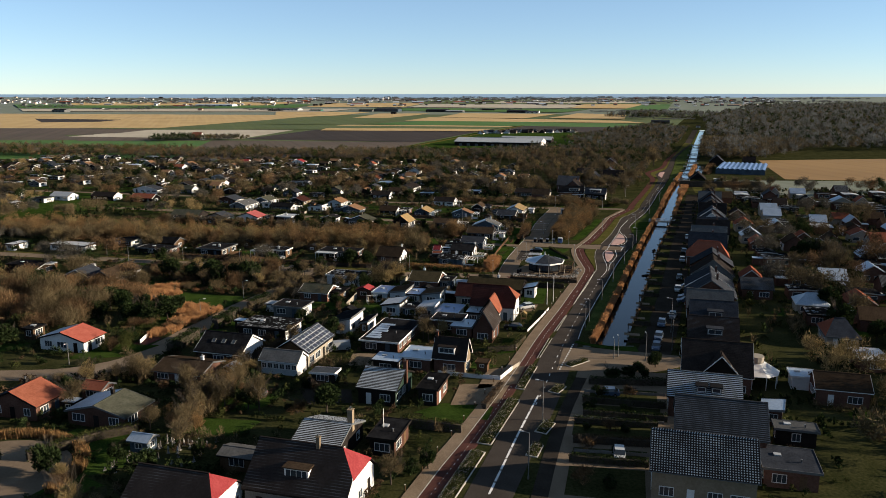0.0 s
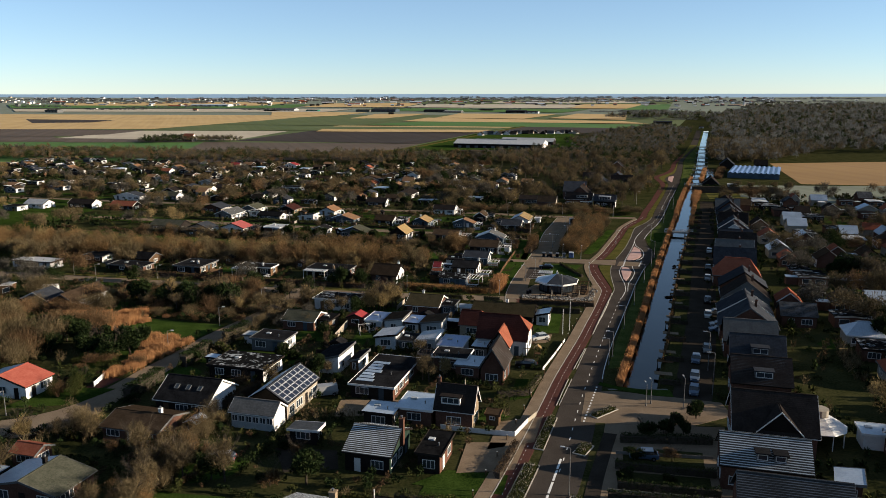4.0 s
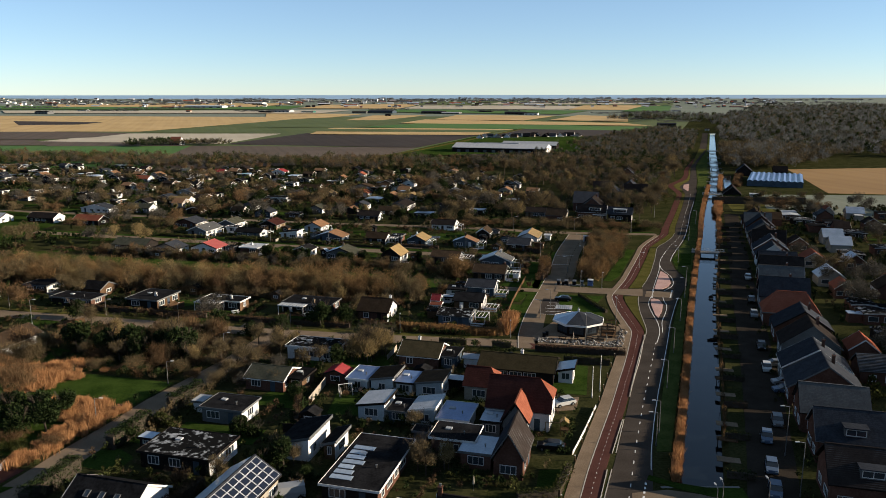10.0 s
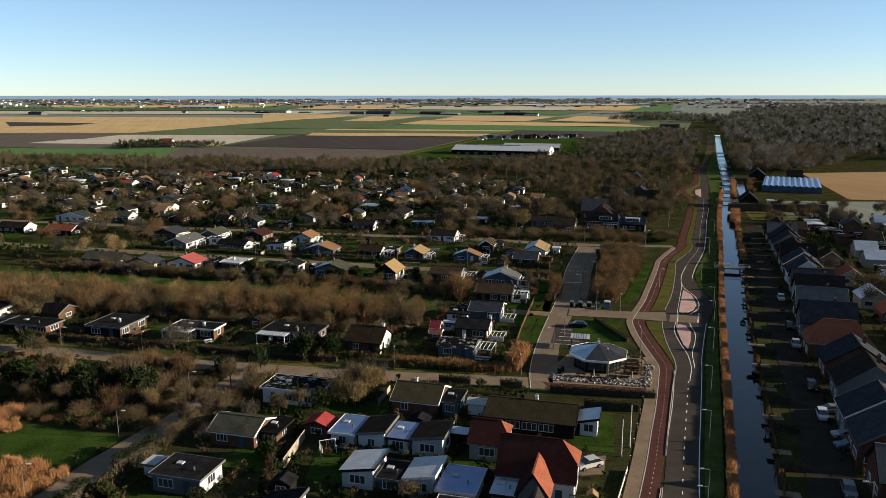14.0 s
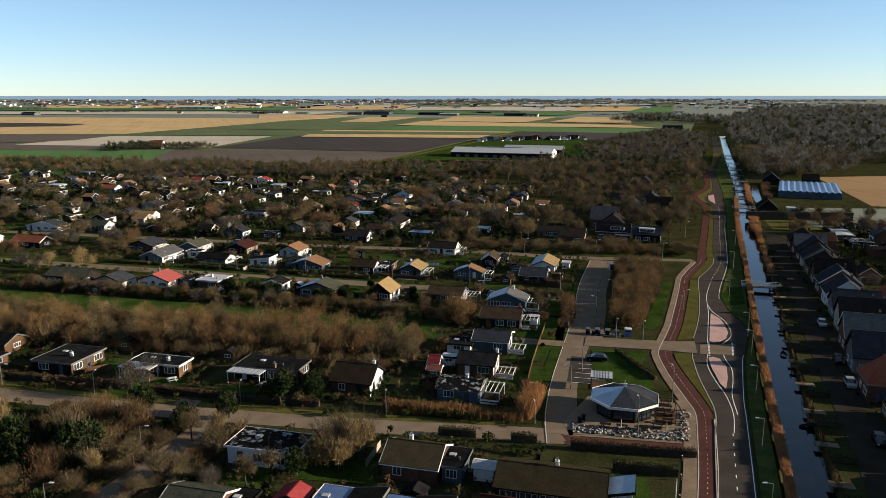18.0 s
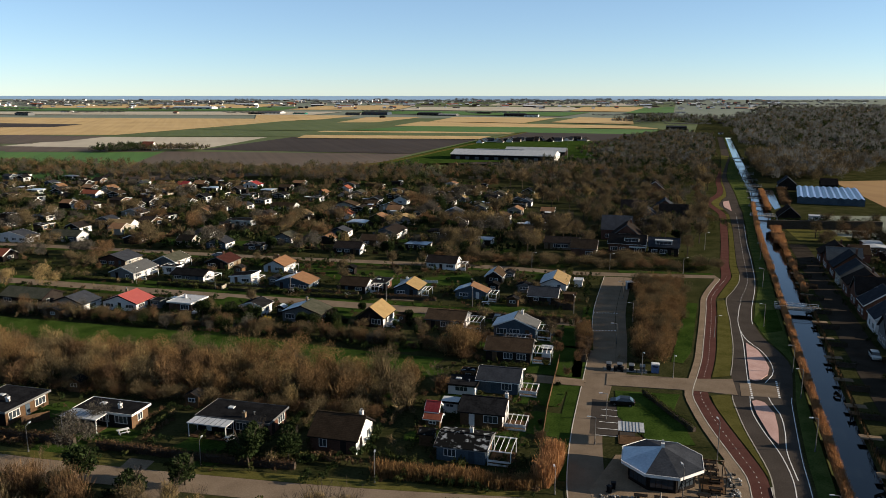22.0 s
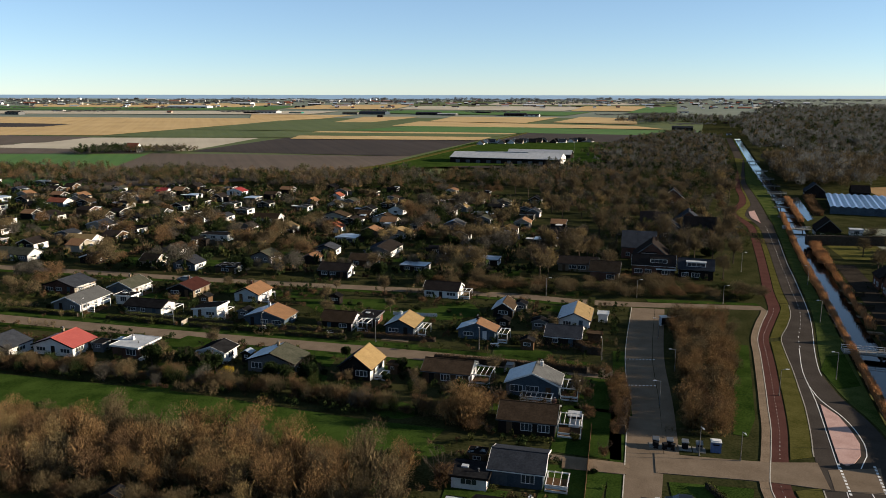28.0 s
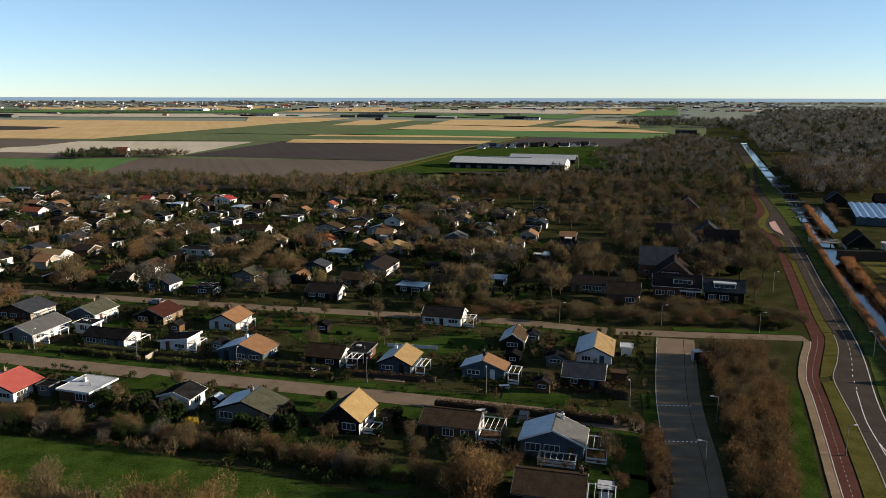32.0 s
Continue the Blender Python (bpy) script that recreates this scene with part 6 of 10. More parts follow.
house(-26.2, 332.3, -15.0, 8.3, 7.2, 2.25, 3.85, "w", "tile_brown", "darkwood", "dark bungalow with brown roof", side="white")
house(-19.5, 334.9, -15.0, 4.8, 6.4, 2.35, 2.55, "flat", "felt", "darkwood", "flat-roofed wing with white terrace", side="brick")
house(-11.1, 328.9, -15.0, 7.3, 8.5, 2.25, 3.85, "d", "tile_yellow", "bluewood", "pale blue bungalow with ochre roof", roof2="zinc", chim=(-1.0, 0.5, "white"))
house(5.8, 324.5, -15.0, 9.0, 5.0, 2.25, 3.85, "d", "tile_rust", "bluewood", "blue-grey bungalow with rust-brown roof", roof2="zinc", chim=(-0.4, 1.0, "darkwood"))
house(24.7, 321.0, -15.0, 8.2, 7.5, 2.25, 3.85, "w", "tile_slate", "darkwood", "dark timber bungalow with white windows")
house(29.8, 335.6, -15.0, 7.8, 11.4, 2.25, 3.85, "d", "tile_yellow", "white", "white bungalow with ochre mossy roof", roof2="zinc")
house(13.4, 342.7, -15.0, 5.4, 7.2, 2.25, 3.85, "d", "tile_brown", "darkwood", "bungalow with brown roof, left slope sky-blue", roof2="zinc")
house(-106.1, 365.9, -15.0, 10.8, 9.0, 2.3, 3.9, "d", "tile_slate", "brick", "dark bungalow with blue-black roof", side="cream")
house(-88.8, 364.5, -15.0, 8.0, 9.0, 2.2, 3.8, "d", "tile_green", "grey", "grey bungalow with grey-green roof", side="white", chim=(-0.5, 1.0, "brick2"))
house(-71.8, 362.4, -15.0, 8.4, 8.6, 2.2, 3.8, "d", "tile_wine", "darkwood", "dark timber bungalow with dull red roof", side="brick2", chim=(-0.5, 1.0, "brick"))
house(-52.9, 357.3, -15.0, 7.6, 8.4, 2.3, 3.9, "d", "tile_rust", "white_shade", "pale bungalow with rust-orange tiled roof", side="white", chim=(-0.6, 0.5, "brick"))
house(-1.9, 360.5, -15.0, 10.1, 7.0, 2.25, 3.85, "w", "tile_dark", "white", "white bungalow with dark roof")
house(-84.7, 352.6, -15.0, 5.3, 4.0, 2.35, 2.55, "flat", "felt", "white", "small white flat-roofed garage", cat="garage")
house(-22.2, 415.1, -15.0, 9.8, 14.0, 2.25, 3.85, "d", "tile_dark", "grey", "grey-gabled bungalow with slate roof", roof2="tile_slate", side="white", far=1)
house(-26.8, 397.3, -15.0, 9.4, 6.0, 2.25, 3.85, "w", "tile_brown", "wood", "brown bungalow with brown roof", far=1)
house(-34.0, 383.7, -15.0, 9.8, 7.0, 2.25, 3.85, "w", "tile_dark", "darkwood", "dark bungalow with brown roof", side="white")
house(-18.6, 444.7, -15.0, 12.0, 7.0, 2.25, 3.85, "d", "tile_yellow", "cream", "cream bungalow with ochre roof", far=1)
house(-26.4, 479.9, -15.0, 9.8, 6.0, 2.25, 3.85, "d", "tile_brown", "cream", "cream bungalow with brown roof", roof2="zinc", side="white", far=1)
house(-22.2, 502.0, -15.0, 7.3, 6.0, 2.25, 3.85, "d", "tile_green", "white", "white bungalow with mossy roof", far=1)
house(6.4, 406.9, -15.0, 8.6, 8.0, 2.25, 3.85, "d", "tile_slate", "grey", "grey gabled house with slate roof", side="white", far=1)
house(3.2, 463.5, -15.0, 8.0, 7.0, 2.25, 3.85, "d", "tile_grey", "bluewood", "blue-grey bungalow with grey roof", roof2="zinc", far=1)
house(20.9, 435.2, -15.0, 12.0, 8.0, 2.25, 3.85, "d", "tile_slate", "cream", "cream gabled bungalow with slate roof", roof2="zinc", side="white", far=1)
house(30.4, 406.8, -15.0, 6.5, 6.0, 2.25, 3.85, "w", "tile_rust", "wood", "brown cottage with rust roof", far=1)
house(40.5, 392.3, -15.0, 12.4, 9.0, 2.25, 3.85, "w", "tile_dark", "brick2", "brick farmhouse with broad dark roof", side="brick2", cat="farmhouse")
house(-3.7, 415.1, -15.0, 7.2, 6.0, 2.35, 2.55, "flat", "felt", "darkwood", "dark flat-roofed timber bungalow", side="white", far=1)
house(-86.2, 440.9, -15.0, 12.0, 7.0, 2.35, 2.55, "flat", "felt", "white", "long white bungalow with black flat roof", far=1)
house(-47.6, 485.5, -15.0, 12.0, 7.0, 2.25, 3.85, "d", "tile_brown", "cream", "cream bungalow with brown roof", roof2="tile_slate", far=1)
house(-44.6, 457.2, -15.0, 7.3, 6.0, 2.25, 3.85, "d", "tile_red", "white", "white bungalow with orange roof", far=1)
house(-75.9, 479.8, -15.0, 11.9, 6.5, 2.25, 3.85, "w", "tile_brown", "cream", "cream bungalow with brown roof", side="white", far=1)
house(-63.0, 456.2, -15.0, 7.6, 6.5, 2.25, 3.85, "d", "tile_yellow", "darkwood", "dark bungalow with ochre roof", side="white", far=1)
house(-78.8, 457.0, -15.0, 6.5, 6.0, 2.25, 3.85, "d", "tile_dark", "grey", "grey bungalow with dark roof", side="white", far=1)
house(-132.1, 431.1, -15.0, 12.0, 6.5, 2.25, 3.85, "w", "tile_yellow", "darkwood", "dark bungalow with ochre roof", side="white", far=1)
house(-94.1, 396.5, -15.0, 6.5, 6.0, 2.25, 3.85, "w", "tile_brown", "cream", "cream bungalow with brown roof", far=1)
house(-109.9, 467.7, -15.0, 6.5, 6.0, 2.25, 3.85, "d", "tile_rust", "wood", "brown bungalow with rust roof", far=1)
house(-104.8, 481.4, -15.0, 6.5, 6.0, 2.25, 3.85, "d", "tile_green", "cream", "cream bungalow with green roof", side="white", far=1)
house(-171.8, 486.1, -15.0, 12.0, 7.0, 2.25, 3.85, "d", "tile_dark", "white", "white bungalow with dark blue roof", roof2="tile_slate", far=1)
house(-187.3, 526.7, -15.0, 10.2, 7.0, 2.25, 3.85, "w", "tile_red", "grey", "grey bungalow with rust-red roof", side="white", far=1)
house(-182.8, 537.7, -15.0, 7.9, 6.0, 2.25, 3.85, "d", "felt", "cream", "cream bungalow with dark roof", side="white", far=1)
house(-151.4, 567.0, -15.0, 7.6, 7.0, 2.25, 3.85, "w", "tile_crim", "white", "white bungalow with pink roof", far=1)
house(-175.7, 565.7, -15.0, 6.5, 7.0, 2.25, 3.85, "d", "tile_slate", "grey", "grey bungalow with slate roof", side="white", far=1)
house(-139.2, 462.8, -15.0, 10.4, 7.0, 2.25, 3.85, "d", "tile_slate", "cream", "cream bungalow with slate roof", side="white", far=1)
house(-111.7, 567.4, -15.0, 9.6, 7.0, 2.25, 3.85, "d", "tile_crim", "white", "white bungalow with pink roof", far=1)
house(-65.3, 528.9, -15.0, 6.5, 6.0, 2.25, 3.85, "d", "tile_rust", "grey", "grey bungalow with rust roof", side="white", far=1)
house(-52.9, 520.5, -15.0, 6.5, 6.0, 2.25, 3.85, "d", "tile_slate", "cream", "cream bungalow with slate roof", side="white", far=1)
house(-55.6, 548.1, -15.0, 6.5, 6.0, 2.25, 3.85, "d", "tile_red", "white", "white bungalow with orange roof", far=1)
house(7.1, 509.8, -15.0, 6.8, 6.0, 2.25, 3.85, "d", "tile_yellow", "bluewood", "blue-grey bungalow with ochre roof", roof2="zinc", far=1)
house(16.2, 536.6, -15.0, 6.5, 6.0, 2.25, 3.85, "d", "tile_green", "cream", "cream bungalow with green roof", far=1)
house(38.8, 495.1, -15.0, 6.5, 6.0, 2.25, 3.85, "d", "tile_slate", "grey", "grey bungalow with slate roof", side="white", far=1)
house(65.3, 383.4, -15.0, 5.7, 6.0, 2.35, 2.55, "flat", "palepanel", "darkwood", "flat-roofed building with pale roof", cat="house")
house(74.5, 382.8, -15.0, 4.5, 6.0, 2.35, 2.55, "flat", "palepanel", "white", "white flat-roofed timber building", cat="house")
house(64.7, 413.2, -15.0, 11.5, 14.0, 3.6, 8.2, "w", "tile_slate", "brick", "large dark guesthouse with steep roof", cat="guesthouse", far=1)
house(81.5, 456.2, -15.0, 10.7, 9.0, 3.6, 8.2, "w", "tile_dark", "brick", "large dark house with steep roof", cat="house", side="white", far=1)
house(95.3, 443.6, -15.0, 11.9, 9.0, 3.6, 8.2, "w", "tile_dark", "brick", "large dark house with steep roof", cat="house", side="white", far=1)


# ---- more bungalows towards the playing field ----
house(-83.1, 315.3, -15.0, 10.5, 7.7, 2.25, 3.95, "d", "red_sheet", "white", "white bungalow with bright red sheet roof", side="white", chim=(-1.0, 1.0, "brick2"))
house(-96.0, 213.5, -15.0, 7.3, 13.6, 2.25, 3.95, "d", "tile_brown", "darkwood", "dark bungalow with white-boarded gable", side="white")
house(-104.8, 212.2, -15.0, 8.1, 7.0, 2.25, 3.95, "d", "tile_slate", "bluewood", "blue timber bungalow with open gable")
house(-129.0, 255.2, -15.0, 14.9, 6.0, 2.35, 2.55, "flat", "palepanel", "white", "white flat-roofed timber bungalow")
house(-97.3, 249.6, -15.0, 12.6, 6.0, 2.35, 2.55, "flat", "felt", "darkwood", "dark flat-roofed holiday bungalow", side="brick")
house(-110.7, 320.5, -15.0, 13.7, 8.0, 2.25, 3.95, "w", "tile_green", "darkwood", "low bungalow with grey-green roof", far=1)
house(-96.1, 314.2, -15.0, 10.6, 7.0, 2.25, 3.95, "d", "tile_slate", "cream", "cream bungalow with slate roof", side="white", far=1)
house(-193.4, 378.9, -15.0, 11.3, 8.0, 2.25, 3.95, "w", "palepanel", "white", "white bungalow with pale roof", far=1)
house(-199.8, 370.2, -15.0, 8.0, 7.0, 2.35, 2.55, "flat", "felt", "grey", "grey flat-roofed timber bungalow", side="white", far=1)
house(-204.2, 354.7, -15.0, 6.4, 7.0, 2.35, 2.55, "flat", "palepanel", "cream", "cream flat-roofed timber bungalow", side="white", far=1)
house(-160.9, 405.5, -15.0, 15.5, 7.0, 2.25, 3.95, "d", "tile_slate", "white", "white gabled bungalow with slate roof", far=1)
house(-150.0, 372.4, -15.0, 12.8, 7.0, 2.25, 3.95, "w", "tile_red", "darkwood", "dark bungalow with red roof", far=1)
house(-171.9, 378.5, -15.0, 13.8, 7.0, 2.25, 3.95, "w", "tile_dark", "darkwood", "dark bungalow with brown roof", side="white", far=1)
house(-142.2, 406.7, -15.0, 13.1, 7.0, 2.25, 3.95, "w", "tile_green", "grey", "grey bungalow with mossy roof", side="white", far=1)
house(-149.0, 256.5, -15.0, 4.0, 7.0, 2.35, 2.55, "flat", "palepanel", "white", "white flat-roofed timber bungalow")
house(-129.1, 225.3, -15.0, 8.4, 6.0, 2.35, 2.55, "flat", "felt", "darkwood", "dark flat-roofed timber bungalow", side="white")



# white railings and posts of terraces at the sunny ends of the bungalows
for x, y, w, d in ((-89.6, 346.6, 2.2, 6.0), (-68.9, 341.8, 2.4, 4.6), (-55.2, 339.2, 1.8, 4.2), (-20.4, 329.6, 2.4, 3.4), (-6.4, 325.6, 1.8, 4.4), (11.4, 321.6, 2.0, 4.2), (-83.8, 361.6, 2.0, 4.2), (-48.2, 354.6, 1.8, 3.6), (4.2, 357.6, 2.4, 3.4), (-99.8, 362.4, 2.2, 4.6)):
    pergola(x, y, -15, w, d, 2.1, "white", True, False, "white-painted terrace railing and posts beside a bungalow", "terrace")
# ---- the rest of the holiday park and the village, on a loose grid along the streets ----
REST = {"v": [], "f": [], "i": [], "m": []}     # the farthest houses, joined


def far_house(x, y, rot, w, d, eave, ridge, axis, roof, wall, side, label, cat):
    """A small far house: walls, gabled roof with eaves, white verge, window strips and perhaps an annexe."""
    vs_all, fs_all, index, names = [], [], [], []
    m = pose(x, y, 0, 0, 0, rot + (90 if axis == "w" else 0))
    if axis == "flat":
        ridge = eave + 0.25

    def put(vs, fs, name):
        if name not in names:
            names.append(name)
        k = len(vs_all)
        vs_all.extend(vs)
        fs_all.extend(tuple(k + i for i in q) for q in fs)
        index.extend([names.index(name)] * len(fs))
    a, c = w / 2 - 0.25, d / 2 - 0.25
    rise = ridge - eave
    top = eave + rise * a / (w / 2)
    put([(-a, -c, 0), (a, -c, 0), (a, -c, eave), (0, -c, top), (-a, -c, eave), (-a, c, 0), (a, c, 0), (a, c, eave), (0, c, top), (-a, c, eave)], [(0, 1, 2, 3, 4), (6, 5, 9, 8, 7), (5, 0, 4, 9)], wall)
    put([(a, -c, 0), (a, c, 0), (a, c, eave), (a, -c, eave)], [(0, 1, 2, 3)], side)
    for s in (-1, 1):
        q = [(s * w / 2, -d / 2, eave), (s * w / 2, d / 2, eave), (0, d / 2, ridge), (0, -d / 2, ridge)]
        u = [(p[0], p[1], p[2] + 0.15) for p in q]
        put(q + u, [(4, 5, 6, 7), (3, 2, 1, 0), (0, 1, 5, 4)], roof)
        put([(s * w / 2, -d / 2 - 0.05, eave - 0.12), (0, -d / 2 - 0.05, ridge - 0.12), (0, -d / 2 - 0.05, ridge + 0.18), (s * w / 2, -d / 2 - 0.05, eave + 0.18)], [(0, 1, 2, 3), (3, 2, 1, 0)], "white")
    for x0, x1 in ((-a * 0.75, -a * 0.2), (a * 0.15, a * 0.8)):
        put(*box_data(x0 - 0.08, -c - 0.03, 0.8, x1 + 0.08, -c - 0.003, 2.1), "white")
        put(*box_data(x0, -c - 0.05, 0.88, x1, -c - 0.033, 2.02), "pane")
    if (int(x * 7) + int(y * 3)) % 3:
        e = -1 if int(x) % 2 else 1
        put(*box_data(e * (a + 1.6) - 1.5, -c * 0.6, 0, e * (a + 1.6) + 1.5, c * 0.2, 2.15), wall)
        put(*box_data(e * (a + 1.6) - 1.65, -c * 0.6 - 0.15, 2.15, e * (a + 1.6) + 1.65, c * 0.2 + 0.15, 2.32), ("white", "felt_worn", "palepanel", "felt", "zinc")[int(x + y) % 5])
    put(*box_data(a + 0.003, -c * 0.5, 0.9, a + 0.05, c * 0.3, 2.0), "pane")
    if y > 452 or x < -135 or x > 122:
        k = len(REST["v"])
        REST["v"].extend(tuple(m @ Vector(p)) for p in vs_all)
        REST["f"].extend(tuple(k + i for i in q) for q in fs_all)
        REST["m"].extend(q for q in names if q not in REST["m"])
        REST["i"].extend(REST["m"].index(names[q]) for q in index)
        return
    ob = new(cat, mesh_of(cat, vs_all, fs_all, None, [M[q] for q in names], index))
    ob.matrix_basis = m
    tagged(ob, label, cat, "far bungalows and houses")


def settle(poly, step, seed, styles, rot, keep=0.8, cat="bungalow", eave=2.25, ridge=3.6, size=(6.0, 8.5)):
    """Houses on a jittered grid inside a polygon wherever nothing stands yet."""
    r = random.Random(seed)
    c, s = math.cos(radians(rot)), math.sin(radians(rot))
    cx, cy = sum(p[0] for p in poly) / len(poly), sum(p[1] for p in poly) / len(poly)
    n = 30
    for i in range(-n, n + 1):
        for j in range(-n, n + 1):
            u, v = i * step + r.uniform(-3, 3), j * step + r.uniform(-3, 3)
            x, y = cx + u * c - v * s, cy + u * s + v * c
            st = styles[r.randrange(len(styles))]
            w, d = r.uniform(*size), r.uniform(6.0, 7.5)
            if r.random() > keep or not inside(x, y, poly) or not free(x, y, 3.5):
                continue
            ax, rf, wl, sd, lab = st
            if y > 418 or x < -118 or x > 92:
                TAKEN.append((x, y, 0.5 * math.hypot(w, d) * 0.86))
                far_house(x, y, rot + r.choice((0, 0, 0, 90)), w, d, eave, ridge + r.uniform(-0.4, 0.4), ax, rf, wl, sd or wl, lab, cat)
                continue
            house(x, y, rot + r.choice((0, 0, 0, 90)) * (1 if ax != "flat" else 0) + r.uniform(-4, 4), w, d, eave, eave + 0.2 if ax == "flat" else ridge + r.uniform(-0.4, 0.4), ax, rf, wl, lab, side=sd, far=1, win=r.choice(("f", "fr")), doors=False, cat=cat)


# fronts take dark walls for shade, right sides white for sunlight
PARK = [("d", "tile_dark", "darkwood", "white", "white-gabled dark bungalow with dark roof"), ("d", "tile_brown", "darkwood", "white", "dark timber bungalow with brown roof"), ("flat", "felt", "wood", "white", "brown timber flat-roofed bungalow"), ("flat", "felt", "darkwood", "white", "dark flat-roofed timber bungalow"), ("d", "tile_rust", "cream", None, "cream bungalow with rust roof"), ("w", "tile_dark", "wood", "white", "brown bungalow with dark roof"), ("d", "tile_slate", "bluewood", "white", "blue-grey bungalow with slate roof"), ("w", "tile_rust", "darkwood", "white", "dark bungalow with rust tiled roof"), ("flat", "felt_worn", "wood", "white", "timber bungalow with blotched flat roof"), ("flat", "zinc", "darkwood", "white", "dark bungalow with pale blue flat roof"), ("d", "tile_brown", "grey", "white", "grey bungalow with brown tiled roof"), ("d", "felt", "wood", "white", "brown bungalow with black roof"), ("d", "tile_green", "grey", "white", "grey bungalow with mossy roof"), ("w", "felt", "darkwood", "white", "dark bungalow with black roof"), ("mono", "felt", "darkwood", "white", "dark bungalow under sloping roof")]
settle([(-330, 400), (-240, 420), (-130, 396), (-62, 381), (10, 367), (30, 372), (46, 410), (48, 470), (44, 570), (-60, 585), (-200, 600), (-330, 640)], 17.5, 11, PARK, -15, 0.72)
settle([(-240, 380), (-150, 354), (-100, 341), (-100, 390), (-128, 387), (-240, 411)], 18.0, 12, PARK, -15, 0.6)
settle([(-290, 230), (-170, 258), (-95, 241), (-60, 234), (-60, 250), (-95, 262), (-165, 276), (-290, 300)], 18.0, 13, PARK, -13, 0.6)
settle([(-260, 215), (-172, 246), (-95, 230), (-90, 212), (-150, 205), (-260, 190)], 16.0, 14, PARK, -13, 0.65)
settle([(-200, 90), (-90, 90), (-84, 125), (-100, 165), (-200, 170)], 19.0, 15, PARK, -14, 0.5)
settle([(-60, 70), (-25, 70), (-30, 80), (-60, 86)], 16.0, 16, PARK, -12, 0.7)
settle([(85, 108), (190, 90), (330, 230), (330, 400), (140, 395), (126, 360), (100, 270), (74, 185)], 12.8, 17, [("w", "frost_rows", "brick", "white", "brick house with frosted slate roof"), ("hip", "zinc", "cream", "white", "bungalow with blue hipped roof"), ("flat", "felt_worn", "brick", "white", "low flat-roofed brick annexe"), ("d", "zinc", "brick", "cream", "brick house with blue sheet roof"), ("d", "tile_red", "cream", "white", "cream house with red tiled roof"), ("flat", "palepanel", "brick", "white", "brick annexe with pale flat roof"), ("d", "tile_dark", "brick", "brick2", "brick house with dark roof"), ("d", "tile_red", "brick", "cream", "brick house with orange roof"), ("w", "tile_brown", "brick", "white", "brick house with brown roof"), ("flat", "felt", "brick", "white", "low flat-roofed brick outbuilding"), ("flat", "felt_worn", "darkwood", "white", "dark flat-roofed timber garage")], -13, 0.8, "house", 2.6, 5.0, (5, 8.5))
settle([(-40, 60), (-5, 62), (0, 84), (-25, 84)], 15.0, 18, PARK, -12, 0.5)
tagged(new("far_bungalows", mesh_of("far_bungalows", REST["v"], REST["f"], None, [M[q] for q in REST["m"]], REST["i"])), "many small far bungalows among trees", "bungalows", "", "stuff")


# ---- thickets, woods, trees and hedges ----
# the 90 wide inner blades are added to block light inside each shrub
DOMES = [np.concatenate([twig_cloud(500 + i, 2500, 2.4, 3.1, 0.5, 0.27, 0.021, 0.5, 0.3, 7)[0], twig_cloud(520 + i, 90, 1.7, 2.2, 0.2, 1.1, 0.11, 1.2, 0.2, 7)[0]]) for i in range(6)]


def domes(poly, step, seed, mats, size, label):
    """A thicket of many rounded, closely standing bare shrubs."""
    r = random.Random(seed)
    xs, ys = [p[0] for p in poly], [p[1] for p in poly]
    y, pieces = min(ys), []
    while y < max(ys):
        x = min(xs) + r.uniform(0, step)
        while x < max(xs):
            px, py = x + r.uniform(-0.35, 0.35) * step, y + r.uniform(-0.35, 0.35) * step
            if inside(px, py, poly):
                q = r.uniform(*size)
                pieces.append((placed(DOMES[r.randrange(6)], px, py, 0, r.uniform(0, 6.28), q, q * r.uniform(0.85, 1.2)), r.choice(mats)))
            x += step
        y += step
    return joined("thicket", pieces, label, "thicket")


domes([(-175, 300), (-100, 285), (-58, 274), (-28, 264), (-9, 259), (-7, 250), (-20, 248), (-40, 253), (-60, 258), (-90, 261), (-175, 280)], 3.5, 2, ("twig", "twig", "twig_russet", "twig_russet", "twig_russet", "twig_red", "twig_gold"), (0.85, 1.4), "dense brown and russet thicket of rounded bare shrubs")
domes([(-60, 281), (-36, 273), (-6, 262), (-4, 254), (-14, 250), (-50, 262)], 5.5, 12, ("twig_russet", "twig_russet", "twig"), (1.1, 1.45), "taller russet shrubs in a dense thicket")
domes([(53.5, 338), (65.4, 335.4), (62.0, 322), (54.5, 300), (46.6, 280), (43.2, 273.2), (37, 273.6), (38.9, 282), (42.8, 298), (47.8, 316)], 2.7, 3, ("twig_russet", "twig_russet", "twig_red", "twig"), (0.82, 1.08), "dense russet thicket of bare shrubs")
EDGE = []
for px, py, a in along([(-120, 311), (-74, 301), (-54, 296.5), (-38, 291.5), (-16, 284), (0, 279), (4, 272)], 3.6):
    EDGE.append(scrub(("red", "brown", "low")[COUNT[0] % 3], px, py + 1.0, 0.5, 1.1))
for px, py, a in along([(-100, 264), (-40, 249.5), (-12, 244)], 3.4):
    EDGE.append(scrub(("brown", "red")[COUNT[0] % 2], px, py + 2, 0.55, 0.9))
joined("thicket", EDGE, "ragged edge of a russet thicket", "thicket")
fill("brown", [(-10, 367), (34, 358), (82, 353), (88, 364), (60, 376), (30, 374), (-8, 378)], 4.6, 0.6, 0.9, 6, mixed=["brown", "red", "olive"])
fill("red", [(-110, 205), (-86, 200), (-66, 201), (-60, 212), (-72, 224), (-110, 226)], 6.5, 0.8, 0.9, 7, mixed=["red", "brown", "low", "olive"])
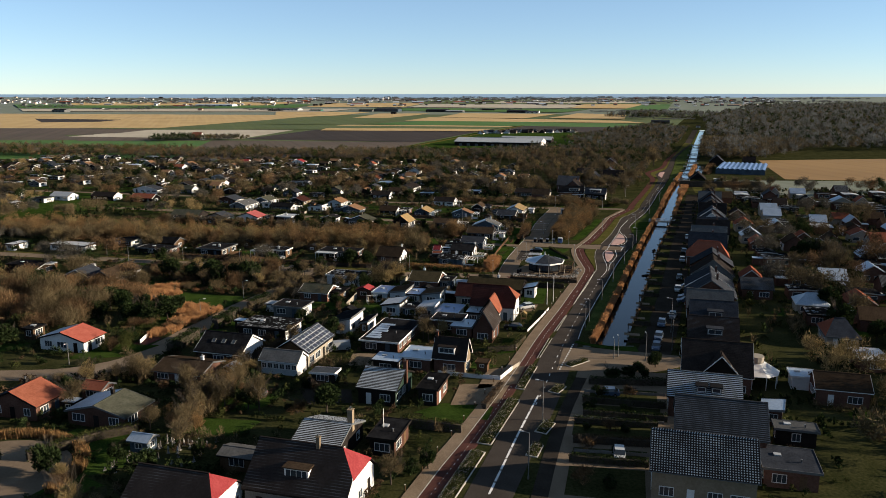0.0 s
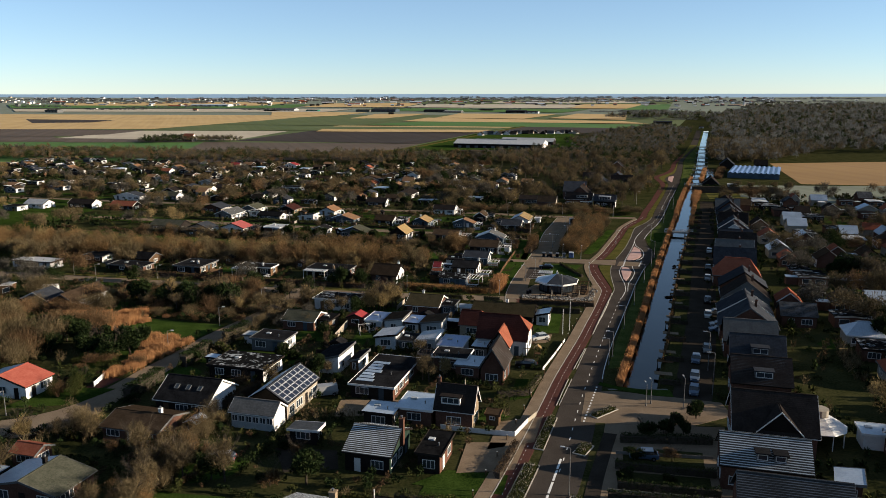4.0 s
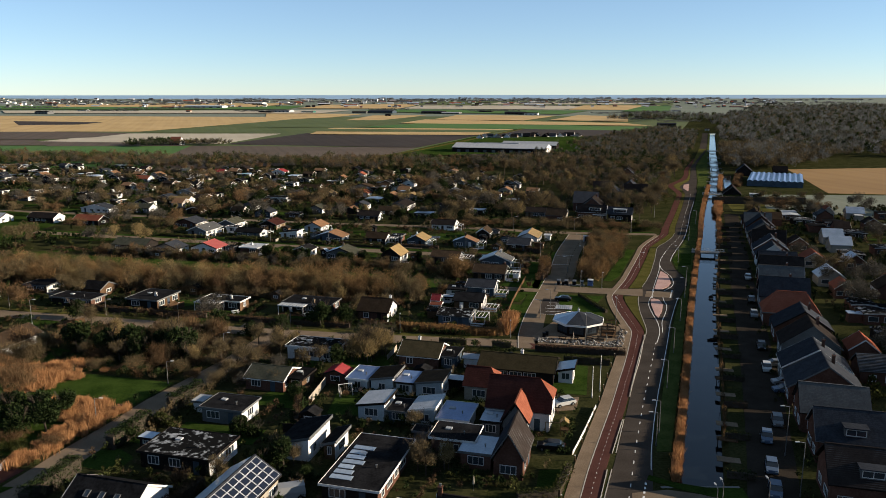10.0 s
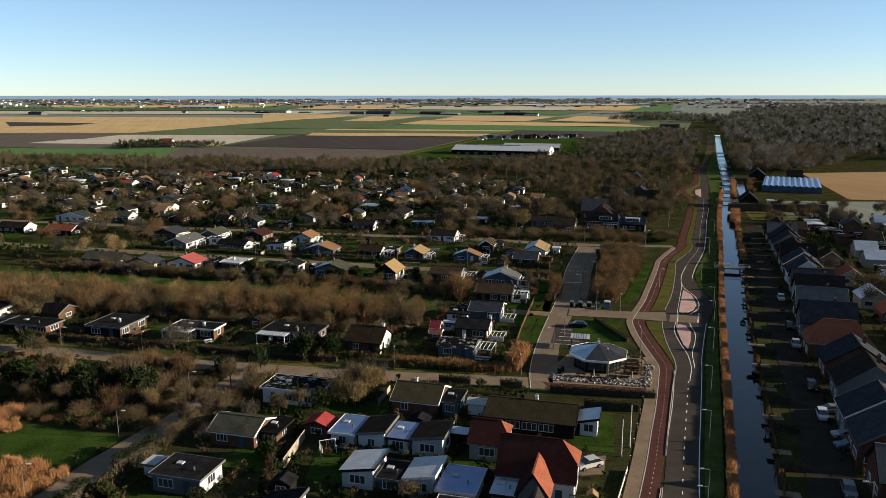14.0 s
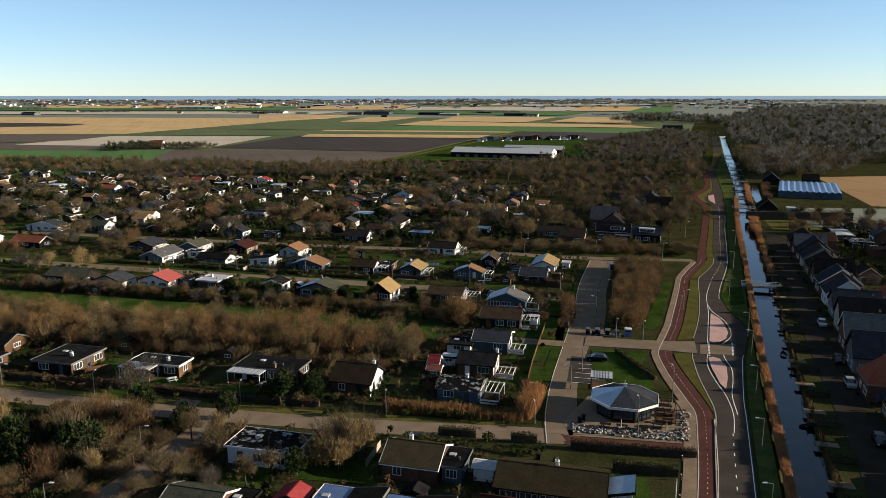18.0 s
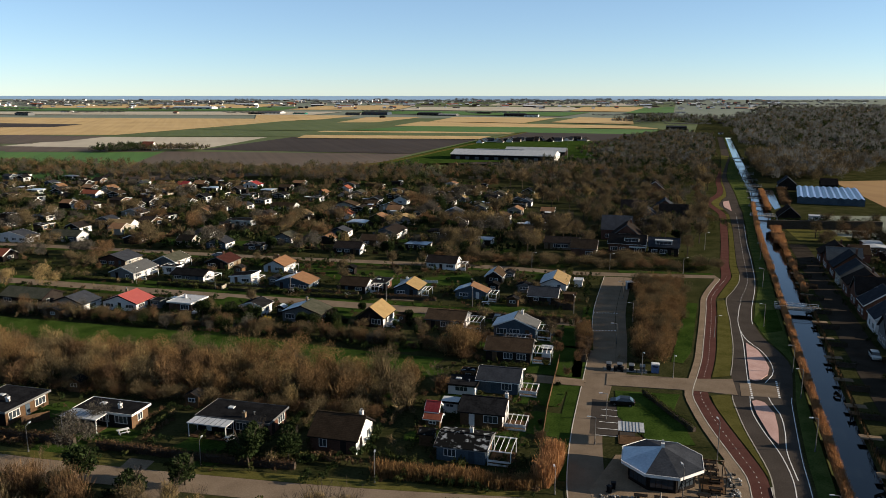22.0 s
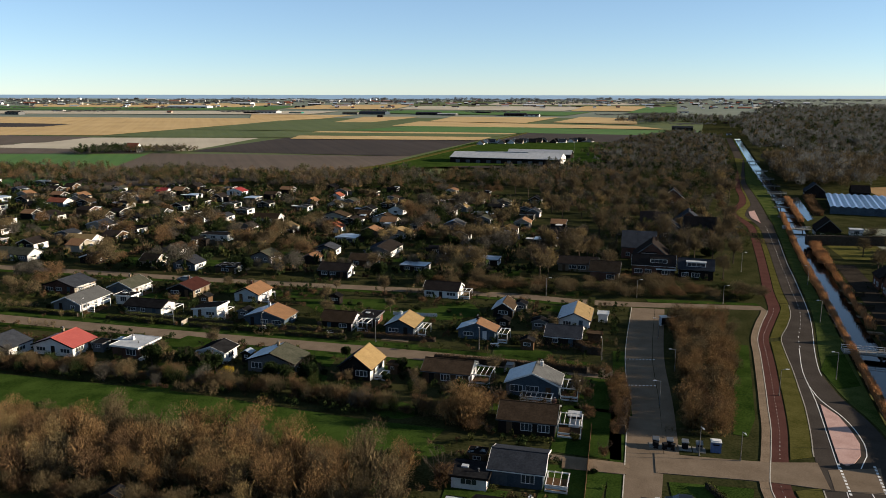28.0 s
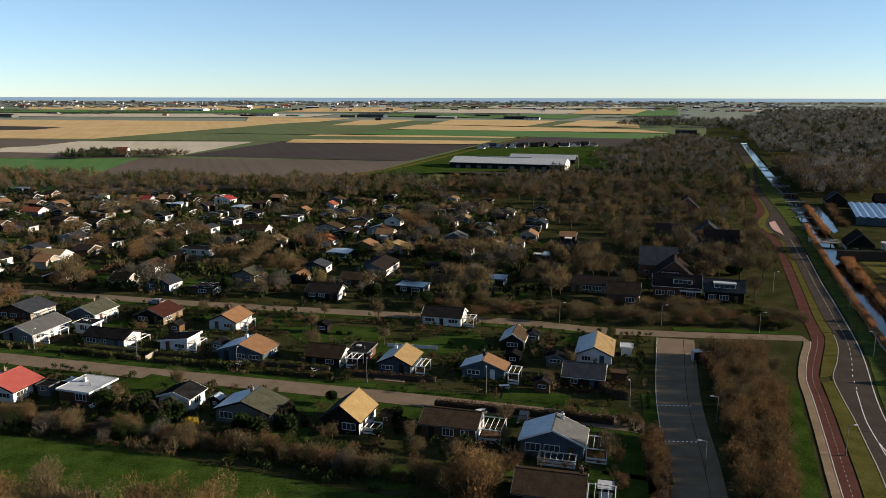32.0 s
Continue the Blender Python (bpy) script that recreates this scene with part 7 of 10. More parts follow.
fill("low", [(-130, 165), (-100, 160), (-84, 164), (-82, 176), (-100, 192), (-130, 190)], 6.0, 0.9, 1.2, 8, mixed=["red", "low", "olive", "brown"])
fill("low", [(-60, 200), (-51, 207), (-49, 219), (-60, 224), (-68, 215)], 5.0, 0.7, 1.5, 10, mixed=["red", "brown", "low"])


def wood_patch(seed, size, n, h, length=1.3, width=0.13):
    """A wide piece of winter wood: many crowns, standing close."""
    r = np.random.RandomState(seed)
    vs = []
    for i in range(26):
        v, k = twig_cloud(seed * 50 + i, n // 26, 4.2, h * 0.5, h * 0.28, length, width, 0.5, 0.2, 5)
        vs.append(v * (0.75 + 0.45 * r.rand()) + np.array([(r.rand() - 0.5) * size, (r.rand() - 0.5) * size, 0]))
    return vs


WOODS = [wood_patch(300 + i, 44, 3700, 10) for i in range(4)]
FAR_WOODS = [wood_patch(310 + i, 44, 1700, 10, 1.7, 0.22) for i in range(4)]


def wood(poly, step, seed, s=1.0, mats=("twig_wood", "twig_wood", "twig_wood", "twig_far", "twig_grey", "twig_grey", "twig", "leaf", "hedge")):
    kit = FAR_WOODS if min(p[1] for p in poly) > 630 else WOODS
    r = random.Random(seed)
    xs, ys = [p[0] for p in poly], [p[1] for p in poly]
    y, pieces = min(ys), []
    while y < max(ys):
        x = min(xs) + r.uniform(0, step)
        while x < max(xs):
            if inside(x, y, poly):
                px, py, turn, tall = x + r.uniform(-8, 8), y + r.uniform(-8, 8), r.uniform(0, 6.28), s * r.uniform(0.8, 1.15)
                for crown in kit[r.randrange(4)]:
                    v = placed(crown, px, py, land(x, y), turn, s, tall)
                    cx, cy, mat = v[:, 0].mean(), v[:, 1].mean(), r.choice(mats)
                    if not (560 < cy < 1110 and canal_left(cy) - 16 < cx < canal_right(cy) + 3.5):
                        pieces.append((v, mat))
            x += step
        y += step
    joined("wood", pieces, "distant grey-brown winter wood", "wood")


wood([(300, 740), (350, 700), (470, 680), (800, 800), (800, 1100), (480, 1150), (420, 1250), (345, 1000), (290, 800)], 34, 21)
wood([(420, 1180), (800, 1050), (1400, 1500), (1500, 2300), (900, 2300), (560, 1650)], 56, 22, 1.2)
wood([(110, 700), (205, 690), (300, 960), (330, 1180), (210, 1000), (150, 860)], 23, 23, 0.75, ("twig_grey", "twig_grey", "twig", "twig", "twig_wood", "leaf"))
wood([(20, 660), (110, 655), (200, 640), (214, 690), (120, 720), (84, 712)], 22, 27, 0.6, ("twig", "twig_grey", "twig_grey", "leaf"))
wood([(189, 588), (232, 606), (320, 720), (262, 760), (228, 680)], 16, 9, 1.1, ("twig", "twig", "twig_grey", "twig_wood"))
BELT = ("twig_grey", "twig_grey", "twig", "twig", "twig_red", "leaf", "hedge")
wood([(-330, 842), (-286, 842), (-286, 872), (-320, 874)], 12, 24, 0.6, ("leaf", "leaf", "twig_grey"))
wood([(-276, 842), (-236, 846), (-232, 872), (-276, 874)], 12, 26, 0.6, ("twig_grey", "twig", "hedge"))
wood([(-430, 645), (-170, 606), (-60, 598), (5, 606), (75, 596), (150, 566), (172, 618), (75, 645), (0, 652), (-60, 648), (-170, 660), (-430, 712)], 18, 4, 0.72, BELT)
wood([(76, 404), (88, 392), (138, 556), (100, 600), (56, 600), (52, 480), (56, 440), (64, 415)], 24, 5, 0.62, BELT)
house(-281, 858, -15, 12, 10, 4.0, 8.5, "w", "tile_red", "brick", "brick farmhouse between two groves in the fields", side="white", cat="farmhouse", far=1)
wood([(300, 1500), (520, 1500), (560, 1660), (420, 1720)], 60, 25, 1.3)

rnd = random.Random(77)


def grove_mesh(seed, kinds):
    """A few crowns and trunks standing together, as one piece."""
    r = np.random.RandomState(seed)
    vs, total = [], 0
    for i in range(4):
        v, k = twig_cloud(seed * 9 + i, 950, 2.7, 2.9, 1.9, 0.46, 0.044, 0.45, 0.2, 8)
        vs.append(v * (0.7 + 0.5 * r.rand()) + np.array([(r.rand() - 0.5) * 11, (r.rand() - 0.5) * 11, 0]))
        total += k
    return np.concatenate(vs), kinds


GROVES = [grove_mesh(400 + i, ("twig_grey", "twig_red", "twig", "leaf", "twig_gold")[i]) for i in range(5)]


def groves(poly, n, size=(0.8, 1.2), gap=2.0):
    xs, ys = [p[0] for p in poly], [p[1] for p in poly]
    made, tries, pieces = 0, 0, []
    while made < n and tries < n * 12:
        tries += 1
        x, y = rnd.uniform(min(xs), max(xs)), rnd.uniform(min(ys), max(ys))
        if inside(x, y, poly) and free(x, y, gap):
            v, mat = GROVES[rnd.choice((0, 0, 0, 0, 1, 1, 2, 2, 2, 3, 3, 4))]
            q = rnd.uniform(*size)
            pieces.append((placed(v, x, y, 0, rnd.uniform(0, 6.28), q, q), mat))
            made += 1
    joined("grove", pieces, "many bare garden trees among the bungalows", "trees")


def sow(kinds, poly, n, size, gap=1.2):
    xs, ys = [p[0] for p in poly], [p[1] for p in poly]
    made, tries = 0, 0
    while made < n and tries < n * 12:
        tries += 1
        x, y = rnd.uniform(min(xs), max(xs)), rnd.uniform(min(ys), max(ys))
        if inside(x, y, poly) and free(x, y, gap):
            tree(rnd.choice(kinds), x, y, rnd.uniform(*size), rnd.uniform(0.85, 1.15))
            made += 1


groves([(-330, 400), (-130, 396), (-62, 381), (10, 367), (30, 380), (14, 470), (10, 590), (-200, 610), (-330, 640)], 200, (0.5, 0.95), 1.0)
groves([(14, 420), (50, 410), (56, 480), (50, 590), (10, 590)], 26, (0.55, 1.0), 0.6)
groves([(-240, 420), (-130, 396), (-62, 381), (10, 367), (30, 380), (14, 470), (10, 540), (-200, 560)], 45, (0.95, 1.35), 0.6)
sow(["bare", "gold", "green"], [(-130, 396), (-62, 381), (10, 367), (20, 380), (0, 460), (-130, 460)], 30, (0.75, 1.2))
sow(["bare", "bare", "bare", "gold"], [(12, 370), (90, 366), (120, 460), (14, 460)], 24, (0.8, 1.3))
sow(["red", "red", "bush", "bare", "hedgeball"], [(-110, 345), (-60, 334), (30, 311), (33, 345), (8, 356), (-62, 370), (-110, 384)], 46, (0.4, 0.8))
sow(["green", "bush", "red", "bare"], [(-110, 316), (-70, 308), (0, 287), (22, 282), (28, 298), (-20, 310), (-70, 323), (-110, 332)], 26, (0.4, 0.75))
sow(["bush", "red", "hedgeball"], [(-6, 226), (13, 224), (26, 270), (24, 292), (8, 288), (-4, 250)], 16, (0.4, 0.75))
sow(["bare", "green", "red", "gold"], [(-90, 206), (-46, 200), (-24, 200), (-18, 214), (-40, 218), (-90, 232)], 24, (0.55, 1.0))
sow(["bare", "green", "red", "bush"], [(-46, 150), (-22, 150), (0, 156), (0, 172), (-26, 200), (-40, 200)], 22, (0.4, 0.85))
sow(["bare", "green", "red", "bush", "gold"], [(-100, 90), (-40, 85), (-4, 92), (0, 136), (-40, 150), (-64, 160), (-100, 165)], 60, (0.45, 1.0))
sow(["bare", "bare", "gold", "bare"], [(30, 372), (96, 380), (104, 400), (150, 555), (110, 595), (40, 590), (20, 470)], 60, (1.0, 1.6), 0.5)
groves([(-200, 150), (-110, 165), (-95, 230), (-170, 250), (-260, 240)], 50)
groves([(-290, 230), (-170, 256), (-95, 240), (-60, 234), (-60, 254), (-95, 262), (-165, 280), (-290, 300)], 44)
groves([(-240, 300), (-165, 300), (-110, 320), (-110, 390), (-240, 410)], 34)
groves([(62, 100), (150, 100), (330, 230), (330, 420), (140, 400), (110, 270), (80, 190)], 110, (0.85, 1.4), 1.0)
sow(["green", "bare"], [(80, 120), (110, 130), (140, 260), (110, 270)], 20, (0.9, 1.4))
sow(["bare"], [(125, 372), (180, 400), (175, 436), (128, 425)], 14, (0.8, 1.2))
sow(["bare", "gold"], [(96, 410), (112, 408), (185, 600), (160, 610)], 26, (0.8, 1.4), 0.2)
for x, y, k, s in ((-17.6, 211.7, "gold", 1.1), (-14.5, 212.5, "gold", 1.0), (-15.5, 209.0, "gold", 0.95), (-20.0, 210.0, "gold", 0.9), (-34, 214, "gold", 0.8), (-38, 214.5, "gold", 0.8), (-42, 215, "bare", 0.8), (-53.5, 225.0, "green", 1.0), (-30.8, 234.4, "green", 0.95), (-25.8, 234.0, "green", 0.8), (-2.6, 257.9, "red", 1.1), (-69.8, 176.6, "green", 1.0), (-66, 178.5, "green", 0.9), (-84.2, 182.0, "green", 1.1), (-88, 183, "green", 1.0), (-93, 180, "green", 0.9), (20.4, 306.3, "bush", 0.7), (-43.7, 299.4, "yellow", 1.1), (-44.8, 299.8, "yellow", 0.9), (-61.1, 306, "green", 0.8), (-49.3, 301, "green", 0.9), (-47.0, 302, "green", 0.75), (-35.4, 297.6, "green", 0.7), (-28.6, 298.4, "green", 0.7), (-32, 296.0, "green", 0.75), (-27, 296.5, "green", 0.7), (-49, 303, "green", 0.8), (-54, 305, "green", 0.8), (-1.5, 160.5, "gold", 0.85), (-4.5, 158.5, "bare", 0.75), (0.5, 290.8, "bush", 1.3), (-6.5, 289, "bare", 0.6), (6, 284, "red", 1.0), (8, 285.5, "red", 0.9), (-25.5, 161, "green", 0.8), (-28.5, 160, "green", 0.7), (40.5, 142.5, "green", 0.6), (36.5, 141.0, "bush", 1.0), (-44, 131, "gold", 0.7), (-41, 124, "bare", 0.75), (-38, 121, "bare", 0.8), (-44, 121, "red", 1.0), (-46, 127, "gold", 0.7), (-8, 96.5, "bare", 0.7), (-5.5, 99, "bush", 1.1), (-3.0, 101, "green", 0.55), (-26, 103, "green", 0.55), (88, 166, "green", 1.4), (92, 180, "green", 1.3), (95, 172, "bare", 1.2), (-75, 172.2, "green", 1.1), (-69.7, 171, "green", 0.95), (-66.4, 172.6, "green", 1.0), (-74, 176, "green", 1.15), (-69.7, 177.4, "green", 1.0), (-80.1, 179.4, "green", 1.1), (-84, 175, "green", 1.0), (-55.9, 206.4, "green", 1.3), (-65.9, 208, "green", 1.2), (-72, 208.8, "green", 1.2), (-63.6, 205.7, "green", 1.0), (-80, 212, "green", 1.2), (-91.8, 236, "green", 1.0), (-30.8, 229.0, "green", 1.1), (-25.5, 231, "green", 0.8), (-49.6, 175.4, "hedgeball", 1.3), (-47.6, 174.8, "hedgeball", 1.1), (-32.4, 170.9, "bush", 1.2), (-51.8, 170, "green", 0.6), (-20.2, 205.6, "gold", 1.0), (-17.1, 205.5, "gold", 1.0), (-30, 201.2, "bare", 0.7), (-26.8, 202.6, "bare", 0.7), (-38.4, 217.3, "gold", 0.8), (155.8, 591.7, "gold", 2.4), (35.7, 418.2, "gold", 1.5), (57.5, 443.7, "bare", 1.6), (87.8, 409.4, "bush", 2.2), (104.5, 438.4, "bare", 1.5), (96, 424, "bare", 1.4), (92, 400, "bare", 1.3), (42, 400, "bare", 1.4), (28, 396, "gold", 1.2), (48, 385, "bare", 1.2)):
    tree(k, x, y, s)

for x, y, k, s in ((-32.4, 266.6, "gold", 1.0), (-29.0, 265.4, "gold", 0.9), (-18.8, 206.2, "gold", 1.15), (-16.2, 207.4, "gold", 1.2), (-14.2, 209.0, "gold", 1.1), (-56.4, 208.2, "green", 1.45), (-60.4, 210.0, "green", 1.1), (-66.0, 208.6, "green", 1.25), (-44.2, 219.6, "green", 0.9), (-38.6, 224.0, "green", 0.85), (-36.0, 208.6, "bare", 0.8), (-47.6, 206.0, "bare", 0.75), (-41.8, 201.0, "bare", 0.8), (-43.6, 195.4, "bare", 0.7), (-39.4, 207.6, "red", 0.9)):
    tree(k, x, y, s)
fill("brown", [(-56, 196), (-50.6, 196), (-44.6, 214), (-46, 221), (-54, 214)], 3.4, 0.5, 1.0, 71, mixed=["red", "brown", "low"])
fill("brown", [(-45, 192), (-40, 193), (-36.5, 206), (-36, 218), (-38.6, 216)], 3.0, 0.45, 1.0, 72, mixed=["red", "brown", "low"])

domes([(-2, 276), (4, 275.4), (5.4, 280.4), (0, 282.6)], 2.3, 81, ("twig_russet",), (1.0, 1.4), "tall orange-brown bare shrub between two bungalows")
domes([(29.2, 297.6), (31.4, 297.2), (29.6, 284), (26.6, 273), (24.6, 273.2), (27.4, 284)], 1.8, 82, ("twig_russet", "twig_red"), (0.5, 0.75), "overgrown russet shrubs beside the street")
domes([(30.6, 300.6), (26, 302.6), (16, 305.2), (16, 303.8), (26, 300.8), (29.4, 299)], 1.6, 83, ("twig", "twig_red"), (0.4, 0.55), "rounded brown hedge curving along the street")

# tall growth and dark hedges between the gardens by the bend of the street
domes([(-40.6, 141), (-38.4, 141), (-38.8, 134), (-39.4, 126), (-40.2, 112), (-44.6, 112), (-43.2, 119), (-42.4, 127), (-41.8, 134)], 1.8, 84, ("twig_russet", "twig", "twig", "twig_red"), (0.6, 0.95), "tall russet shrubs between two gardens")
domes([(-61, 133.6), (-57.4, 132.6), (-56, 136.6), (-59.6, 138.6)], 1.9, 85, ("twig_gold", "twig"), (0.8, 1.1), "large rounded olive-brown shrub by the street")
domes([(-72, 148.4), (-66.6, 150.4), (-67.6, 154.4), (-73.4, 153)], 2.2, 86, ("twig_red", "hedge", "twig"), (0.55, 0.85), "rounded brown and olive shrubs beside the street")
for p, q in (((-57.6, 149.5), (-55.4, 160.0)), ((-53.4, 166.4), (-51.0, 176.0)), ((-49.4, 181.5), (-46.4, 189.0))):
    hedge([p, q], 1.9, 2.5, "leaf", "tall dark evergreen hedge along the street", 44)
for x, y, q in ((-5.7, 159.7, 0.8), (-43.3, 121.4, 0.75), (-41.6, 124.1, 0.8), (-38.2, 121.4, 0.85), (-42.1, 114.0, 0.7), (-47.5, 112.5, 0.7)):
    tree("bare", x, y, q)
domes([(-120, 310), (-80, 300.5), (-56, 294.6), (-36, 290.4), (-21, 284.6), (-8, 280.6), (-6, 283), (-20, 288.4), (-36, 293.8), (-56, 298.4), (-80, 305), (-120, 315)], 2.4, 87, ("twig_red", "twig_red", "twig_grey", "twig_grey", "twig", "hedge", "leaf"), (0.5, 0.82), "dense dark brown shrubs edging the long lawn")

# clipped and grown hedges
reeds([(-12, 227.4), (-8, 226.4), (0, 225.2), (6, 223.6), (10.4, 223.6), (13.0, 225.4)], 3.2, 1.9, 150, "pampas", "dense russet grass hedge along the street", 91, lumpy=0.3)
reeds([(11.6, 223.8), (13.0, 226.0), (14.2, 230.4)], 2.6, 3.8, 420, "reed", "tall orange ornamental grass clump", 92, lumpy=0.3)
hedge([(17.5, 212.6), (25, 211.2), (36, 209.4)], 1.0, 1.3, "beech", "dark brown clipped hedge")
hedge([(8.5, 215.0), (12.5, 214.4)], 1.0, 1.4, "hedge")
hedge([(-3, 217.4), (3, 216.3)], 1.1, 1.4, "hedge")
hedge([(31.5, 296.0), (29.6, 284.0), (26.5, 274)], 1.4, 1.8, "beech", "russet beech hedge beside the street", 40)
hedge([(26, 301.4), (12, 305.0), (-4, 309.0)], 1.0, 1.3, "beech", "russet clipped hedge along the street", 40)
hedge([(-25, 326.0), (-40, 330.2)], 1.0, 1.2, "hedge")
hedge([(-4, 320.8), (-22, 324.8)], 0.9, 1.0, "beech", "low russet hedge before a bungalow", 40)
hedge([(-52, 333.0), (-66, 336.4), (-80, 340.0)], 0.9, 1.1, "hedge")
hedge([(-31, 329.4), (-28.4, 338.0)], 1.3, 2.2, "hedge", "tall bright green conifer hedge", 44)
hedge([(31, 312), (28, 313), (26, 320)], 1.0, 1.8, "beech", "russet hedge at the street corner", 40)
hedge([(36.5, 350.0), (34.6, 343.5), (31.5, 331.5)], 1.3, 2.2, "hedge", "tall green hedge beside the street", 40)
hedge([(130.3, 431.2), (174.1, 427.1)], 3.2, 4.0, "leaf", "massive dark clipped hedge by the canal", 30)
hedge([(-60, 236.6), (-78, 240.4), (-96, 244.6)], 1.0, 1.3, "beech", "russet hedge along the street", 40)
hedge([(-24, 228.6), (-40, 231.6), (-56, 235.6)], 1.0, 1.2, "beech", "russet hedge along the street", 40)
hedge([(-44, 141), (-38.5, 148.5), (-35.5, 155)], 1.3, 1.8, "beech", "russet hedge between two gardens", 40)
hedge([(-48, 134.6), (-43, 140.0)], 1.4, 2.0, "hedge")
hedge([(8, 151.5), (13.5, 152.5), (16.4, 160.0)], 1.2, 1.3, "hedge")
hedge([(6, 122), (9.6, 132)], 1.0, 1.1, "beech", "thin brown hedge beside the footpath", 30)
hedge([(-8, 115.6), (2, 113.0)], 1.2, 1.6, "hedge")
hedge([(-62, 103), (-55, 110), (-49.5, 113.0)], 1.2, 1.6, "hedge")
hedge([(-28, 187), (-26.5, 176)], 1.0, 1.4, "beech", "russet hedge between two gardens", 40)
hedge([(34.5, 257.0), (37.0, 246.5), (38.6, 241.0)], 0.8, 0.9, "hedge", "low dark hedge crossing the lawn")
hedge([(22.5, 205.6), (31.5, 203.6)], 1.0, 1.5, "hedge")

for p, q in (((-24, 322.4), (-38, 325.8)), ((-46, 328.4), (-62, 332.4)), ((-66, 333.6), (-84, 338.2)), ((-92, 340.4), (-112, 345.6))):
    hedge([p, q], 1.3, 0.9, "hedge", "low dark hedge along the street", 70)

# reeds along the canal and in the wet corner
REEDS_L = [(canal_left(y) - 0.35, y) for y in range(157, 500, 6)]
reeds(REEDS_L[:26], 1.25, 1.6, 260, seed=5, lumpy=0.2)
reeds(REEDS_L[25:34], 1.3, 1.6, 90, seed=6, lumpy=0.4)
reeds(REEDS_L[33:], 1.8, 1.9, 70, seed=7, lumpy=0.4)
reeds([(canal_right(y) + 0.9, y) for y in range(330, 420, 6)], 1.8, 1.9, 30, seed=8)
reeds([(canal_right(y) + 0.8, y) for y in range(170, 330, 6)], 0.9, 0.9, 14, "twig_red", "thin dry growth on the shaded canal bank", 9)
fill("reed", [(-71, 181.5), (-67, 184.8), (-60, 182.8), (-56.8, 180.2), (-58.2, 176.5), (-60.0, 170.6), (-61.6, 165.6), (-64.2, 161.0), (-66.6, 159.8), (-65.0, 166), (-64.2, 173), (-66.4, 178)], 1.7, 0.58, 1.05, 61)
fill("reed", [(-92, 193), (-78.2, 186.8), (-74.4, 191.8), (-71.9, 197.2), (-75, 202.6), (-83.4, 201.4), (-98, 208)], 2.3, 0.72, 1.0, 62, mixed=["reed", "reed", "reed", "red"])
fill("red", [(-71.5, 160), (-77, 170), (-68, 170), (-62.5, 169.9), (-61.8, 164.7), (-65.7, 160)], 3.2, 0.5, 0.9, 66, mixed=["red", "low", "olive"])
fill("red", [(-75, 204), (-64.8, 205), (-53.6, 203.5), (-52.5, 199), (-57, 196.5), (-64, 197.5), (-74, 199.5)], 3.2, 0.42, 1.0, 63, mixed=["red", "brown", "low", "reed"])
fill("red", [(-39, 205), (-34, 205), (-31, 194), (-34, 189), (-40, 190), (-42, 196)], 3.4, 0.42, 1.1, 64, mixed=["brown", "red", "grey"])
fill("red", [(-130, 176), (-104, 170), (-98, 190), (-104, 204), (-130, 214)], 4.4, 0.7, 1.2, 65, mixed=["red", "red", "brown", "reed"])
reeds([(-62, 166), (-66, 160)], 3.0, 1.4, 26, seed=14)


# ---- road furniture and markings ----
def dashes(line, on, off, width, z, name="road_marking", label="dashed white road marking"):
    """Painted dashes along a line, each a part of one marking."""
    R = empty(name, pose(line[0][0], line[0][1], 0), label, "road marking")
    for x, y, a in along(smooth_line(line, 1.5), on + off):
        child("dash", box_mesh("dash", (0, -width / 2, z - 0.02, on, width / 2, z), M["paint"]), R, pose(x - line[0][0], y - line[0][1], 0, 0, 0, math.degrees(a)))
    return R


def edge_line(line, width, z, material, name, label, cat):
    return ribbon(name, offset(line, -width / 2), offset(line, width / 2), z, M[material], label, cat, thick=0.02)


dashes(stretch(ROAD_MID, 124, 217), 1.0, 2.6, 0.14, 0.05)
dashes(stretch(ROAD_MID, 317, 470), 1.0, 2.6, 0.14, 0.05)
edge_line(offset(stretch(ROAD_R, 160, 255), -0.25), 0.12, 0.05, "paint", "edge_line", "white line along the road edge", "road marking")
edge_line(offset(stretch(ROAD_R, 300, 440), -0.25), 0.12, 0.05, "paint", "edge_line", "white line along the road edge", "road marking")
edge_line([(44.9, 217.8), (47.5, 225), (49.2, 233), (49.9, 240.5), (51.2, 249), (53.6, 256), (56.0, 263), (60.2, 275), (64.2, 286.5), (66.8, 295), (69.4, 303.2), (74.8, 316.2)], 0.14, 0.052, "paint", "edge_line", "white line round the traffic islands", "road marking")
edge_line([(48.2, 225), (50.4, 233.5), (53.2, 240.5), (55.5, 247.5), (56.2, 253), (58.6, 261.5), (62.2, 266.5), (64.4, 272), (65.8, 280), (65.6, 288), (66.8, 295)], 0.14, 0.052, "paint", "edge_line", "white line round the traffic islands", "road marking")
dashes([((a[0] + b_[0]) / 2, (a[1] + b_[1]) / 2) for a, b_ in zip(BIKE_L[1:], BIKE_R[1:])][:26], 0.35, 1.15, 0.09, 0.075, "cycle_marking", "small white dashes along the cycle path")
dashes([(5.4, 94), (6.9, 99), (10.8, 112), (14.9, 125)], 3.2, 0.4, 0.32, 0.052, "road_marking", "double white hatching on the road")
dashes([(21.5, 141), (26.5, 156)], 0.6, 0.7, 0.28, 0.052, "give_way_marking", "row of short white give-way marks")
dashes([(53.6, 254.8), (56.4, 263.6)], 0.6, 0.4, 0.35, 0.06, "give_way_marking", "row of short white give-way marks")
